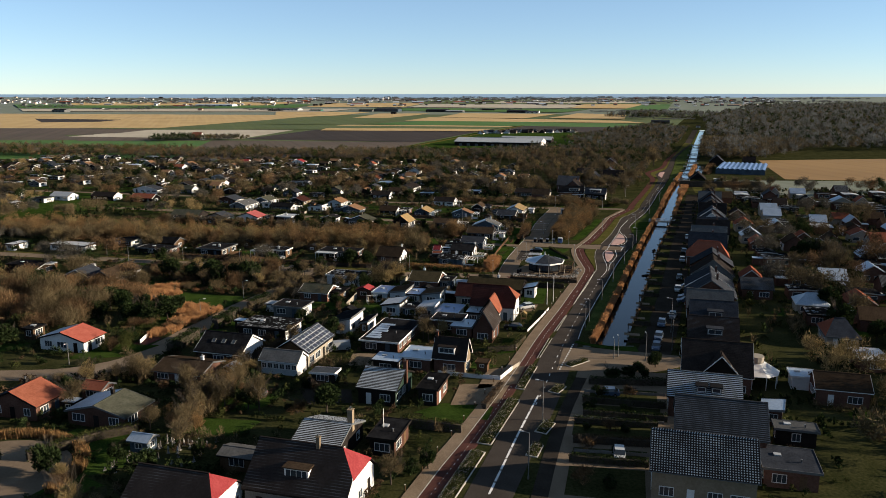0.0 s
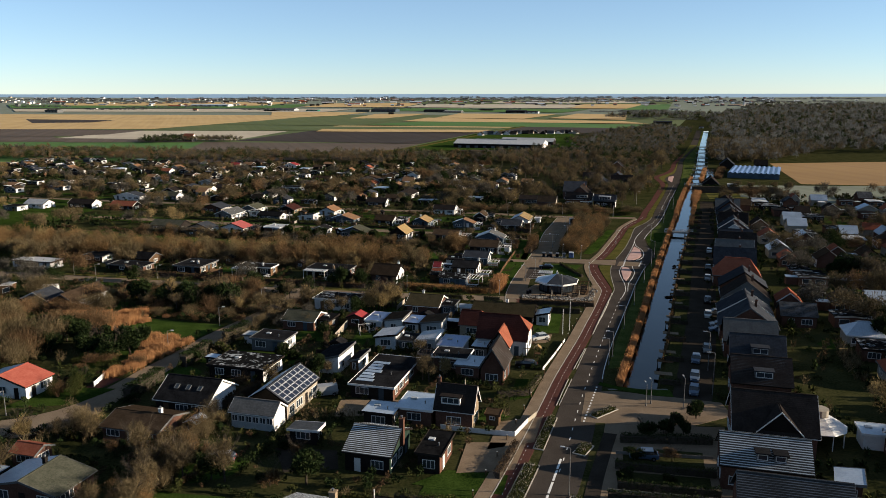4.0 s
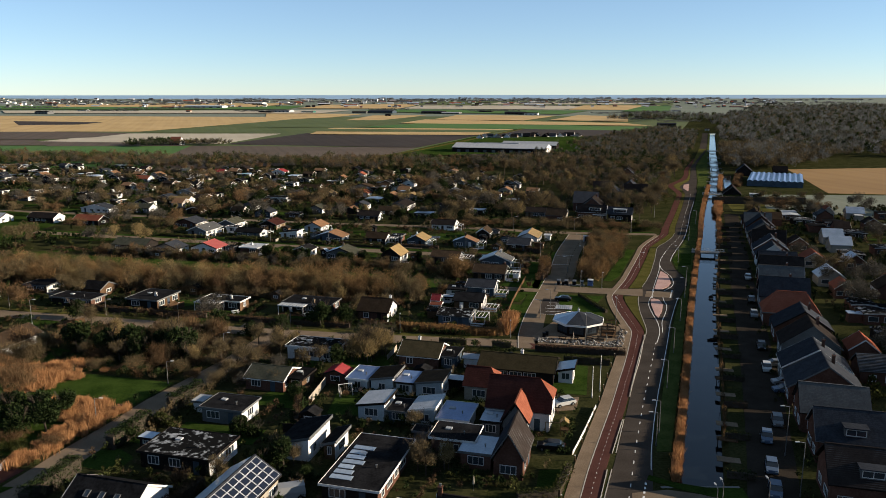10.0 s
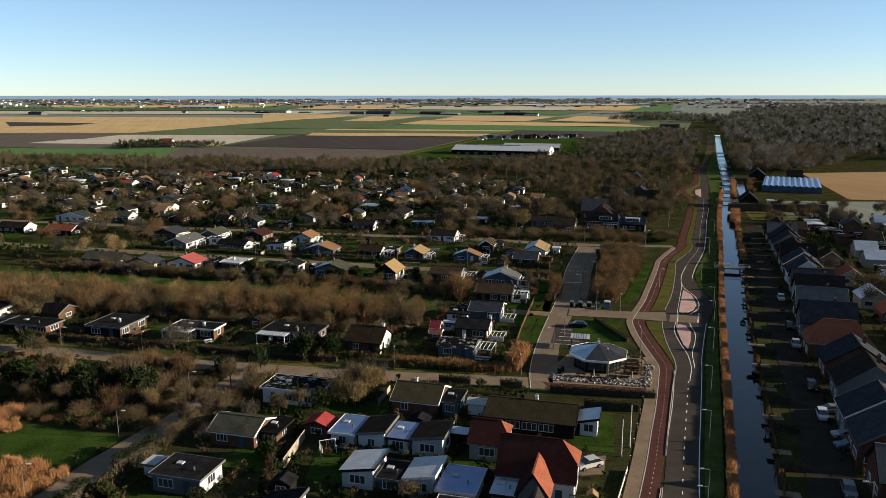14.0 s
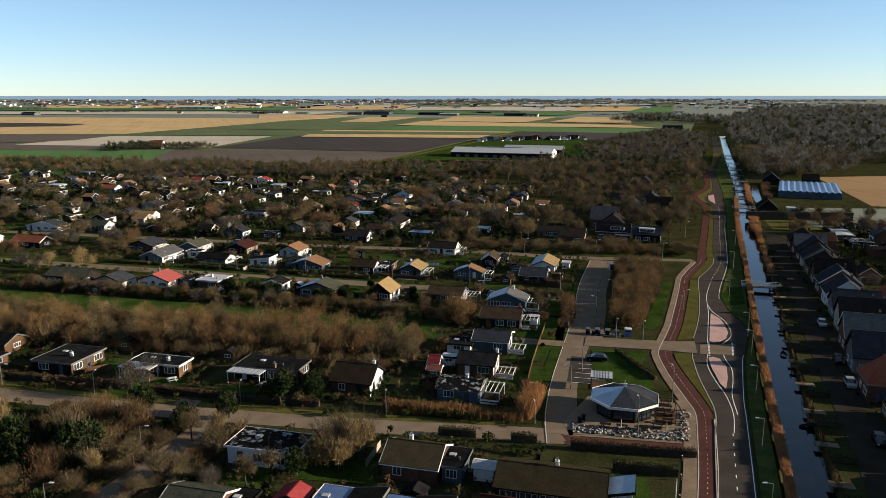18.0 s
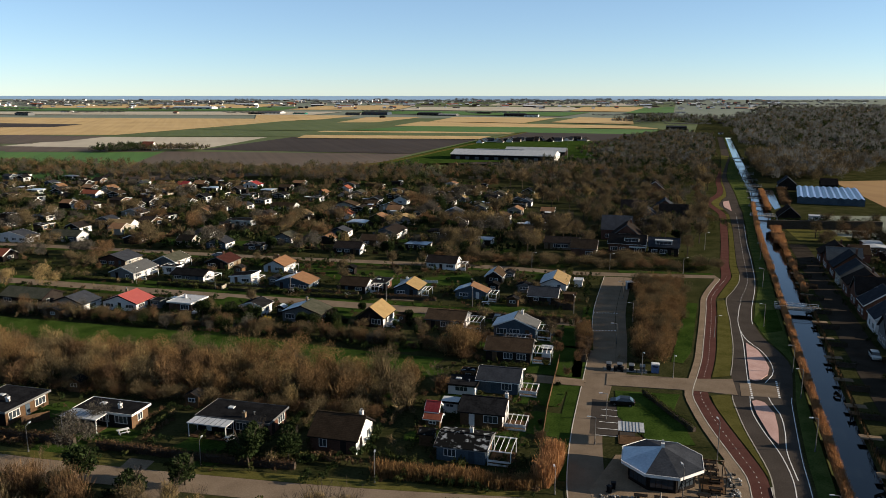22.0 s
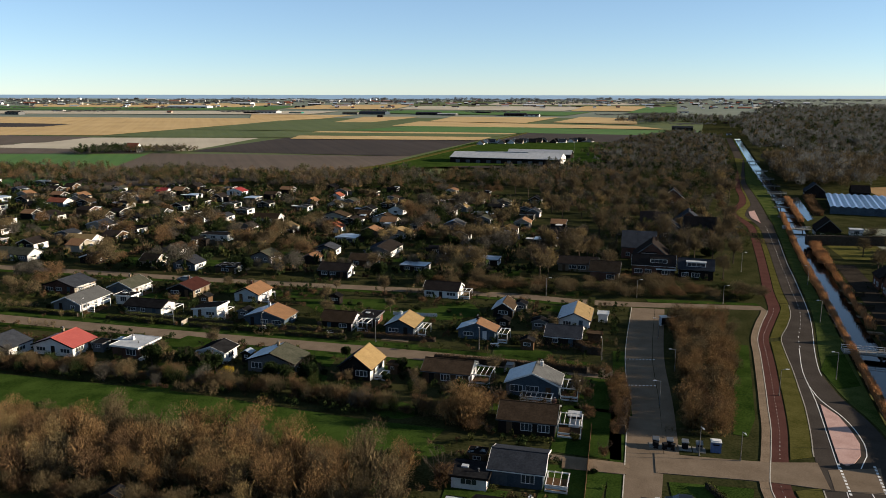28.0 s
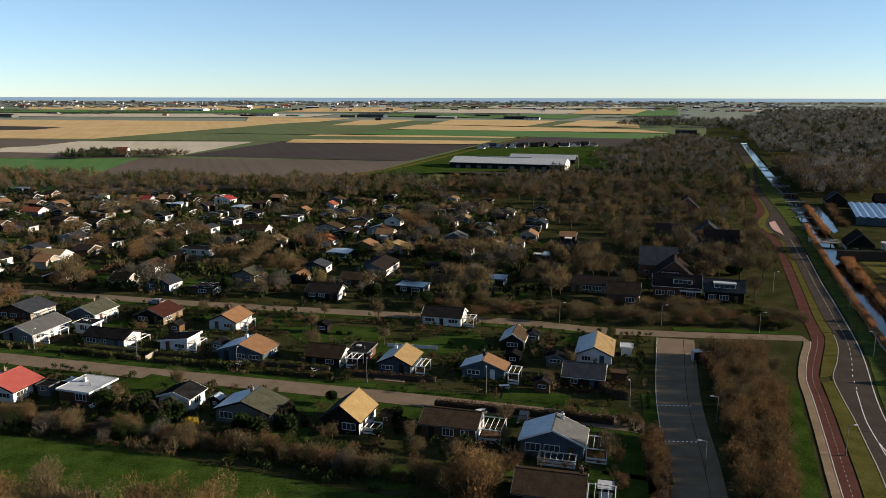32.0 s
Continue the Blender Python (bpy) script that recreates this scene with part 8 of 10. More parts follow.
dashes([(58.6, 255), (61.4, 263)], 0.6, 0.4, 0.35, 0.06, "give_way_marking", "row of short white give-way marks")
dashes([(35.6, 309.5), (41.4, 309.1)], 0.35, 0.35, 0.3, 0.06, "crossing_marking", "row of small white marks across the street")
dashes([(31.9, 295.2), (37.6, 294.8)], 0.35, 0.35, 0.3, 0.06, "crossing_marking", "row of small white marks across the street")
edge_line(offset(PAVED_A, -0.05), 0.14, 0.13, "kerb", "kerb", "pale concrete kerb beside the cycle path", "kerb")
edge_line(offset(PAVED_B, -0.05), 0.14, 0.13, "kerb", "kerb", "pale concrete kerb beside the cycle path", "kerb")
edge_line(offset(stretch(ROAD_L, 187, 256), -0.12), 0.18, 0.14, "kerb", "kerb", "pale concrete kerb beside the road", "kerb")
edge_line(offset(stretch(ROAD_L, 266, 350), -0.12), 0.18, 0.14, "kerb", "kerb", "pale concrete kerb beside the road", "kerb")
edge_line(offset(ST_B_L, 0.05), 0.16, 0.12, "kerb", "kerb", "pale kerb beside the street", "kerb")
ribbon("verge", offset(ST_B_L[3:6], -2.6), offset(ST_B_L[3:6], -0.1), 0.06, M["grass"], "grass strip beside the street", "verge")
ribbon("parking_lane", offset(ST_B_R[3:], 0.1), offset(ST_B_R[3:], 2.4), 0.04, M["street"], "shaded parking lane beside the street", "parking")
# narrow raised beds between road and cycle path, each inside a pale kerb
def kerbed_bed(y0, y1):
    """A long strip of dark earth and low leaves with a concrete kerb on both sides."""
    lft, rgt = offset(stretch(BIKE_R, y0, y1), 0.12), offset(stretch(ROAD_L, y0, y1), -0.06)
    ribbon("separator", lft, rgt, 0.13, M["ground"], "narrow bed of dark earth beside the road", "flower bed")
    for side, k in ((lft, 0.0), (rgt, -0.14)):
        ribbon("kerb", offset(side, k), offset(side, k + 0.14), 0.17, M["kerb"], "pale concrete kerb of a roadside bed", "kerb")


for y0, y1 in ((147.5, 160.0), (165.2, 177.4), (187.5, 223.0)):
    kerbed_bed(y0, y1)
BALL = {}


def planting_bed(line, width, label="roadside bed of faded hydrangeas"):
    """A low bed with dark shrubs and dry pale flower heads."""
    B = empty("planting_bed", pose(line[0][0], line[0][1], 0), label, "flower bed")
    L = sum(math.hypot(q[0] - p[0], q[1] - p[1]) for p, q in zip(line, line[1:]))
    for (ax, ay), (bx, by) in zip(line, line[1:]):
        Ls = math.hypot(bx - ax, by - ay)
        m = pose(ax - line[0][0], ay - line[0][1], 0, 0, 0, math.degrees(math.atan2(by - ay, bx - ax)))
        COUNT[0] += 1
        child("soil", mesh_of("soil", *box_data(0, -width / 2, 0, Ls, width / 2, 0.12), M["ground"]), B, m)
        child("kerb", mesh_of("kerb", *ring(-0.08, -width / 2 - 0.08, Ls + 0.08, width / 2 + 0.08, 0.14, 0, 0.17), M["kerb"]), B, m)
        child("shrubbery", leaf_wall(COUNT[0], Ls, width * 0.8, 0.42, int(Ls * 240), 0.14, 0.06, M["hedge"], "shrubbery", 0.5), B, m)
        child("blossom", leaf_wall(COUNT[0] + 7, Ls, width * 0.72, 0.52, int(Ls * 46), 0.09, 0.08, M["cream"], "blossom", 0.6), B, m)["kind"] = "stuff"


planting_bed([(-2.4, 87), (4.3, 106.2)], 1.9)
planting_bed([(5.4, 109), (11.3, 126)], 1.9)
planting_bed([(12.9, 131.2), (16.5, 142.5)], 1.3)
planting_bed([(18.8, 129.5), (20.6, 132.5)], 1.6, "small corner bed with pale dry flowers")
planting_bed([(14.6, 113), (16.4, 116.6)], 1.6, "small corner bed with pale dry flowers")
planting_bed([(12.3, 105), (13.6, 108.6)], 1.4, "small corner bed with pale dry flowers")
planting_bed([(23.6, 143.0), (27.6, 146.4)], 1.2, "small corner bed with pale dry flowers")


def lamp_post(x, y, h=4.6, turn=180, arm=0.9, label="grey steel street lamp"):
    """A tapered pole with a short arm and a flat lamp head."""
    key = ("lamp", h, arm)
    if key not in CACHE:
        v, f = [], []
        limb(v, f, (0, 0, 0), (0, 0, h), 0.085, 0.05, 8)
        v2, f2 = [], []
        limb(v2, f2, (0, 0, h - 0.05), (arm, 0, h + 0.12), 0.045, 0.04, 6)
        hv, hf = box_data(arm - 0.1, -0.13, h + 0.06, arm + 0.5, 0.13, h + 0.18)
        hv = [(p[0], p[1] * (0.6 if p[0] > arm else 1), p[2]) for p in hv]
        v3, f3 = [], []
        limb(v3, f3, (0, 0, 0), (0, 0, 0.5), 0.13, 0.12, 8)
        CACHE[key] = (mesh_of("pole", v, f, M["metal"]), mesh_of("arm", v2, f2, M["metal"]), mesh_of("lamp_head", hv, hf, M["palepanel"]), mesh_of("base", v3, f3, M["metal"]))
    pl, am, hd, bs = CACHE[key]
    P = empty("street_lamp", pose(x, y, 0, 0, 0, turn), label, "street lamp", "street lamps")
    child("pole", pl, P)
    child("arm", am, P)
    child("lamp_head", hd, P)
    child("base", bs, P)


for x, y, h, tn in ((15.4, 117.5, 7, 170), (11.1, 98.2, 7, 170), (34.5, 148.5, 4.2, 90), (39.6, 146.5, 5.5, 90), (33.4, 147.5, 4, 90), (46.6, 152.5, 8, 180), (49.8, 164.5, 8, 180), (31.2, 168, 5.5, 180), (32.9, 172.5, 5.5, 180), (39.6, 191.5, 5.5, 180), (46.6, 211.2, 5.5, 180), (54.9, 234, 5.5, 180), (62.4, 255, 5.5, 180), (66.8, 268, 5.5, 180), (73.5, 298, 5.5, 180), (88.5, 335, 5.5, 180), (103, 372, 5.5, 180), (-54.1, 193.5, 4.5, 0), (-48.3, 210.7, 4.5, 0), (-59.7, 175.8, 4.5, 0), (-75.5, 143.2, 4.5, 270), (-112.5, 244.3, 4, 0), (-100, 231.5, 6, 0), (-85.6, 239.0, 4, 0), (-66, 234.2, 4.2, 90), (-38, 229.3, 4.2, 90), (-12, 224.6, 4.2, 90), (50, 357.4, 5, 0), (71, 351.2, 5, 0), (25.9, 359.4, 5, 0), (30.5, 308.9, 4.5, 90), (5.5, 315.6, 4.5, 90), (-17.1, 320.4, 4.5, 90), (-43.6, 327.0, 4.5, 90), (-66, 333.2, 4.5, 90), (-90.4, 339.2, 4.5, 90), (35.9, 285.6, 4.6, 180), (43.6, 302.3, 4.6, 180), (46.2, 323.3, 4.6, 180), (21.5, 236.5, 4.6, 180), (25.3, 246, 4.6, 180), (13.0, 221.4, 3.6, 90), (36.6, 266.6, 4.8, 270), (42.2, 264.8, 4.8, 270), (28.9, 216.4, 6.5, 90), (38.6, 230.6, 6.5, 90), (59, 290, 5, 0), (90, 388, 6, 0)):
    lamp_post(x, y, h, tn)


def flagpole(x, y, h, material="white", label="slim white-painted flag pole"):
    v, f = [], []
    limb(v, f, (0, 0, 0), (0, 0, h), 0.09, 0.05, 8)
    P = empty("flagpole", pose(x, y, 0), label, "pole")
    child("mast", mesh_of("mast", v, f, M[material]), P)
    v, f = [], []
    limb(v, f, (0, 0, 0), (0, 0, 0.3), 0.16, 0.14, 8)
    child("foot", mesh_of("foot", v, f, M["concrete"]), P)


flagpole(26.8, 190.0, 7)
flagpole(24.8, 187.0, 6)
flagpole(-10.0, 108.5, 6)
for x, y, a in along([(p[0], p[1]) for p in offset(stretch(BIKE_L, 94, 223), -2.4)], 6.0):
    B = empty("bollard", pose(x, y, 0.1), "short wooden bollard beside the footpath", "bollard", "footpath bollards")
    v, f = [], []
    limb(v, f, (0, 0, -0.1), (0, 0, 0.8), 0.08, 0.07, 6)
    child("post", mesh_of("post", v, f, M["wood"]), B)
    child("cap", box_mesh("cap", (-0.09, -0.09, 0.8, 0.09, 0.09, 0.86), M["white"]), B)


# ---- cars ----
def car(x, y, rot, paint="car_grey", label="parked grey hatchback", L=4.3, W=1.78, H=1.48, van=False):
    """A car: shaped body, glasshouse, roof, wheels with rims, lights, bumpers."""
    C = empty("car", pose(x, y, 0.04, 0, 0, rot), label, "car")
    hw = W / 2
    prof = [(-L / 2, 0.45), (-L / 2 + 0.05, 0.85), (-L / 2 + 0.9, 0.98), (L / 2 - 0.5, 0.98), (L / 2 - 0.06, 0.9), (L / 2, 0.5), (L / 2 - 0.1, 0.25), (-L / 2 + 0.1, 0.25)]
    if van:
        prof = [(-L / 2, 0.45), (-L / 2 + 0.1, 1.0), (-L / 2 + 0.8, 1.15), (L / 2 - 0.1, 1.15), (L / 2 - 0.03, 1.1), (L / 2, 0.5), (L / 2 - 0.1, 0.25), (-L / 2 + 0.1, 0.25)]
    n = len(prof)
    v = [(px, -hw, pz) for px, pz in prof] + [(px, hw, pz) for px, pz in prof]
    v = [(p[0], p[1] * (0.9 if abs(p[0]) > L / 2 - 0.15 else 1.0), p[2]) for p in v]
    f = [tuple(range(n - 1, -1, -1)), tuple(range(n, 2 * n))] + [(i, (i + 1) % n, n + (i + 1) % n, n + i) for i in range(n)]
    bm = bmesh.new()
    vs = [bm.verts.new(p) for p in v]
    for q in f:
        bm.faces.new([vs[i] for i in q])
    bmesh.ops.recalc_face_normals(bm, faces=bm.faces)
    bmesh.ops.bevel(bm, geom=list(bm.edges), offset=0.05, segments=1, affect="EDGES")
    part("body", bm, M[paint], C)
    b0 = 1.15 if van else 0.98
    x0, x1 = (-L / 2 + 0.75, L / 2 - 0.06) if van else (-L / 2 + 1.0, L / 2 - 0.25)
    x2, x3 = (-L / 2 + 1.35, L / 2 - 0.15) if van else (-L / 2 + 1.75, L / 2 - 0.85)
    Ht = 1.95 if van else H
    v = [(x0, -hw + 0.06, b0), (x1, -hw + 0.06, b0), (x1, hw - 0.06, b0), (x0, hw - 0.06, b0), (x2, -hw + 0.2, Ht - 0.05), (x3, -hw + 0.2, Ht - 0.05), (x3, hw - 0.2, Ht - 0.05), (x2, hw - 0.2, Ht - 0.05)]
    child("window", mesh_of("window", v, [(4, 5, 6, 7), (0, 1, 5, 4), (1, 2, 6, 5), (2, 3, 7, 6), (3, 0, 4, 7)], M["carglass"] if not van else M[paint]), C)
    child("roof", mesh_of("roof", *box_data(x2 - 0.03, -hw + 0.18, Ht - 0.047, x3 + 0.03, hw - 0.18, Ht), M[paint]), C)
    if "wheel" not in CACHE:
        wv, wf = [], []
        limb(wv, wf, (0, -0.1, 0), (0, 0.1, 0), 0.31, 0.31, 14)
        wf += [tuple(range(14)), tuple(range(27, 13, -1))]
        rv, rf = [], []
        limb(rv, rf, (0, -0.115, 0), (0, 0.115, 0), 0.19, 0.19, 10)
        rf += [tuple(range(10)), tuple(range(19, 9, -1))]
        CACHE["wheel"] = (mesh_of("wheel", wv, wf, M["rubber"]), mesh_of("rim", rv, rf, M["metal"]))
    for wx in (-L / 2 + 0.8, L / 2 - 0.8):
        for wy in (-hw + 0.08, hw - 0.08):
            w = child("wheel", CACHE["wheel"][0], C, pose(wx, wy, 0.31))
            child("rim", CACHE["wheel"][1], w)
    for wy in (-hw + 0.3, hw - 0.3):
        child("headlight", box_mesh("headlight", (-0.03, -0.17, 0.62, 0.03, 0.17, 0.78), M["palepanel"]), C, pose(-L / 2 + 0.02, wy, 0))
        child("tail_light", box_mesh("tail_light", (-0.03, -0.12, 0.66, 0.03, 0.12, 0.86), M["plastic_red"]), C, pose(L / 2 - 0.02, wy, 0))
    return C


car(19.2, 183.6, 25, "car_white", "white car parked on a paved drive")
car(14.6, 166.6, -10, "car_black", "black car parked in a drive")
car(49.2, 169.9, 70, "car_blue", "blue-grey car parked along the canal street")
car(45.9, 160.2, 70, "car_blue", "blue-grey car parked along the canal street")
car(43.6, 153.4, 70, "car_blue", "blue-grey car parked along the canal street")
car(60.6, 189.4, -5, "car_blue", "dark blue car parked before a house")
car(62.0, 193.2, -5, "car_silver", "silver car parked before a house")
car(64.5, 203.0, -5, "car_grey", "grey car parked before a house")
car(29.4, 252.0, -12, "car_black", "black car standing in a parking bay")
car(25.2, 104.6, 80, "car_white", "white car parked on the shaded frontage")
car(28.2, 128.3, -8, "car_blue", "dark blue car parked on the frontage")
car(-23.2, 152.2, 15, "car_silver", "silver van parked beside the hall", van=True, L=5.0, W=1.95)
car(-34.5, 127.2, 0, "car_grey", "grey car parked in a yard")
car(-77.5, 376.2, -14, "car_silver", "silver car parked along the street")
car(10.9, 302.4, 75, "car_black", "black car parked beside a bungalow")
car(86.0, 122.0, 20, "car_silver", "silver car parked beside a cottage")
car(-110, 224, 10, "car_white", "white camper parked in a garden", van=True, L=5.6, W=2.1)
car(118, 348, 70, "car_grey", "grey car parked along the canal street")
car(105, 312, 70, "car_silver", "silver car parked along the canal street")
car(97, 289, 70, "car_black", "black car parked along the canal street")

# ---- yards, drives and small lawns ----
for q in ([(13, 180.5), (21, 181.5), (22.5, 187.2), (15, 186)], [(-20, 143), (-6, 144), (-6, 150), (-20, 150)], [(0.2, 123.6), (8.6, 124.6), (11.2, 133.2), (2.0, 133.4)], [(5, 131), (12.5, 133.5), (15, 143), (7.5, 141)], [(-22, 196), (-15, 196), (-15, 200), (-22, 200)], [(-16, 322), (-10, 320.4), (-9.5, 324), (-15, 325)], [(-50, 228), (-46, 227.4), (-45.5, 231), (-49.5, 232)], [(13.5, 265.4), (25, 262.6), (25.3, 264.0), (13.8, 267.2)]):
    slab("drive", q, 0.09, M["paver"], "paved garden drive", "drive")
for step, q in enumerate(([(17, 189.5), (24, 188), (27, 203), (20, 205)], [(10, 150), (16, 152), (18, 160.5), (12, 160)], [(-22, 180), (-16.5, 179), (-16.5, 187.5), (-21.5, 189)], [(-24, 203), (-12, 201), (-12.5, 209), (-16, 210.5), (-22, 211)], [(-1, 183.6), (4, 182.6), (4.4, 185), (-0.5, 186)], [(-46, 171.5), (-32, 168), (-31, 173.5), (-45, 176.5)], [(-36, 184), (-28, 182), (-27, 189), (-34, 190)], [(-3.5, 249.5), (4, 248), (6.5, 256), (-2, 258)], [(9.6, 241), (16, 239), (18.6, 248), (11, 250)], [(10, 253), (18, 251), (22, 262), (13, 264)], [(14, 268), (24.4, 265), (28.5, 283), (19, 286)], [(-64, 316), (-58, 314.5), (-52, 322), (-60, 325)], [(-62, 300), (-46, 297), (-44, 303), (-60, 307)], [(-11, 304), (-6, 303), (-4.5, 308), (-10, 309)], [(-30, 306), (-25, 305), (-24, 313), (-29, 314.5)], [(8, 312.4), (20, 309.2), (21, 314), (9, 317.4)], [(-20, 319), (-8, 316), (-7.5, 318.6), (-19.5, 321.8)], [(-94, 341), (-50, 330), (-50, 333.6), (-94, 344.6)], [(20.5, 284.4), (30, 281), (32, 292), (23, 294)], [(-62, 239), (-52, 236.8), (-51, 241.5), (-61, 243.5)], [(-44, 113), (-33, 111), (-31, 117), (-43, 118.5)], [(-6, 120.5), (6.4, 117.6), (7.6, 123), (-1, 124.6)], [(-62, 108), (-52, 106), (-50.5, 112), (-60, 114)], [(-78, 146), (-66, 148), (-62, 155), (-74, 156)], [(-5, 117.5), (5, 114.6), (6.4, 120), (-3.6, 122.4)], [(-100, 205), (-92, 203), (-91, 207), (-98, 210)], [(-56, 138), (-50, 143), (-55, 146), (-60, 142)], [(24, 345), (31, 343), (32, 349), (25, 350)], [(46.6, 273), (50.6, 280), (64.5, 318), (62, 319), (48, 283), (44.6, 274)])):
    slab("lawn", q, 0.052 + 0.004 * (step % 8), M["grass"], "mown garden lawn", "lawn")
slab("yard", [(-66 + 11.5 * math.cos(0.3 * k), 99 + 10.8 * math.sin(0.3 * k)) for k in range(21)], 0.045, M["street"], "round bare sandy riding ring", "yard")
reeds([(-66 + 13.0 * math.cos(0.2 * k), 99 + 12.2 * math.sin(0.2 * k)) for k in range(-2, 11)], 1.8, 1.5, 110, "pampas", "curved strip of dry grass round the riding ring", 93, lumpy=0.5)
slab("pond_path", [(18, 222.5), (18, 217), (36.5, 213.8), (41, 227), (38, 231), (34, 233), (24, 233), (20, 226)], 0.05, M["paver"], "paved terrace round the cafe", "terrace")
ribbon("footpath", [(17, 214.9), (36.8, 211.4)], [(16.8, 213.7), (36.5, 210.3)], 0.07, M["bike"], "narrow red footpath behind the hedge", "path")
slab("garden_path", [(15.6, 265.6), (24.6, 263.4), (24.0, 260.6), (15.0, 262.6)], 0.145, M["paver"], "sandy paved garden path beside a bungalow", "path")


slab("yard", [(-27.5, 131.5), (-17.8, 130.6), (-16.8, 124.8), (-24.5, 123.8)], 0.045, M["asphalt_dark"], "dark asphalt yard behind the workshop", "yard")
slab("yard", [(-67.8, 155.6), (-66.8, 161.6), (-63.2, 159.8), (-65.0, 154.6)], 0.066, M["bike"], "small red-paved court by the street", "yard")


# ---- the eight-sided cafe and its terrace ----
def prism(n, r, z0, z1, turn=0.0, squash=1.0):
    v = [(r * math.cos(turn + 6.28319 * i / n), squash * r * math.sin(turn + 6.28319 * i / n), z) for z in (z0, z1) for i in range(n)]
    f = [tuple(range(n - 1, -1, -1)), tuple(range(n, 2 * n))] + [(i, (i + 1) % n, n + (i + 1) % n, n + i) for i in range(n)]
    return v, f


CAFE = empty("cafe", pose(29.0, 226.3, 0, 0, 0, -15), "eight-sided white cafe with dark pyramid roof", "cafe")
TAKEN.append((29, 226.3, 9))
for i in range(8):
    a0, a1 = 6.28319 * (i + 0.5) / 8, 6.28319 * (i + 1.5) / 8
    R, r_in = 6.0, 4.9
    p, q = (R * math.cos(a0), R * math.sin(a0), 2.9), (R * math.cos(a1), R * math.sin(a1), 2.9)
    t = (0.0, 0.0, 4.7)
    lo = [(c[0], c[1], c[2] - 0.12) for c in (p, q, t)]
    # two left facets get rime and reflected sky as their colour
    child("roof", mesh_of("roof", [p, q, t] + lo, [(0, 1, 2), (5, 4, 3), (0, 3, 4, 1), (1, 4, 5, 2), (2, 5, 3, 0)], M["zinc" if i in (3, 4) else "tile_slate"]), CAFE)
    mx, my = (p[0] + q[0]) / 2, (p[1] + q[1]) / 2
    L = math.hypot(q[0] - p[0], q[1] - p[1])
    ang = math.degrees(math.atan2(q[1] - p[1], q[0] - p[0]))
    child("fascia", box_mesh("fascia", (-L / 2, -0.08, 2.55, L / 2, -0.003, 2.98), M["white"]), CAFE, pose(mx, my, 0, 0, 0, ang))
    wx, wy = mx * r_in / R, my * r_in / R
    Lw = L * r_in / R
    child("wall", box_mesh("wall", (-Lw / 2, 0, 0, Lw / 2, 0.2, 2.8), M["darkwood"]), CAFE, pose(wx, wy, 0, 0, 0, ang))
    add_window(CAFE, pose(wx, wy, 0.5, 0, 0, ang), Lw - 0.5, 1.9, 4, M["darkmetal"])
child("finial", mesh_of("finial", *boxes_data([(-0.25, -0.25, 4.6, 0.25, 0.25, 5.2), (-0.08, -0.08, 5.2, 0.08, 0.08, 5.7)]), M["white"]), CAFE)


def boulder_mesh(seed):
    r = random.Random(seed)
    bm = bmesh.new()
    bmesh.ops.create_icosphere(bm, subdivisions=1, radius=0.25)
    for v in bm.verts:
        v.co = Vector((v.co.x * r.uniform(0.8, 1.3), v.co.y * r.uniform(0.7, 1.2), v.co.z * r.uniform(0.6, 0.95)))
    me = bpy.data.meshes.new("boulder")
    bm.to_mesh(me)
    bm.free()
    me.materials.append(M["stone"])
    return me


ROCKS = [boulder_mesh(i) for i in range(5)]
ribbon("cycle_path", [(16.8, 217.3), (20.4, 216.2), (27.5, 214.9), (36.9, 213.9), (39.6, 216.0)], [(17.4, 214.9), (23.0, 213.4), (29.2, 212.5), (36.3, 211.6), (38.6, 211.2)], 0.075, M["bike"], "dull red path along the rock bed", "cycle path", thick=0.06)
BED = empty("rock_bed", pose(28, 217, 0), "bed of pale and dark boulders round the terrace", "rock bed")
rr = random.Random(9)
zone = [(19.0, 221.0), (18.8, 218.2), (30, 215.6), (36.6, 214.6), (38.6, 220.5), (40.6, 226.6), (38.8, 227.0), (36.6, 219.2), (34.4, 218.0), (24, 220.6)]
made = 0
while made < 290:
    x, y = rr.uniform(18, 41), rr.uniform(214, 228)
    if inside(x, y, zone):
        child("boulder", ROCKS[made % 5], BED, pose(x - 28, y - 217, 0.15, rr.uniform(-20, 20), rr.uniform(-20, 20), rr.uniform(0, 360)))
        made += 1


def picnic_table(x, y, rot, material="darkwood", label="dark wooden picnic table on the terrace"):
    P = empty("picnic_table", pose(x, y, 0.05, 0, 0, rot), label, "table", "terrace tables")
    child("tabletop", box_mesh("tabletop", (-0.9, -0.38, 0.7, 0.9, 0.38, 0.75), M[material]), P)
    for s in (-0.7, 0.7):
        child("bench", box_mesh("bench", (-0.9, -0.14, 0.42, 0.9, 0.14, 0.46), M[material]), P, pose(0, s, 0))
    for s in (-0.6, 0.6):
        child("leg", box_mesh("leg", (-0.04, -0.7, 0, 0.04, 0.7, 0.42), M[material]), P, pose(s, 0, 0))
        child("stand", box_mesh("stand", (-0.04, -0.2, 0.42, 0.04, 0.2, 0.7), M[material]), P, pose(s, 0, 0))


for x, y in ((36.2, 224.6), (36.6, 227.0), (37.0, 229.2), (35.2, 221.6), (24.4, 219.8), (27.0, 219.2), (30.2, 218.8), (33.0, 219.8)):
    picnic_table(x, y, -15)
pergola(35.6, 224.0, -15, 3.0, 5.0, 2.4, "wood", False, False, "brown timber pergola on the cafe terrace")
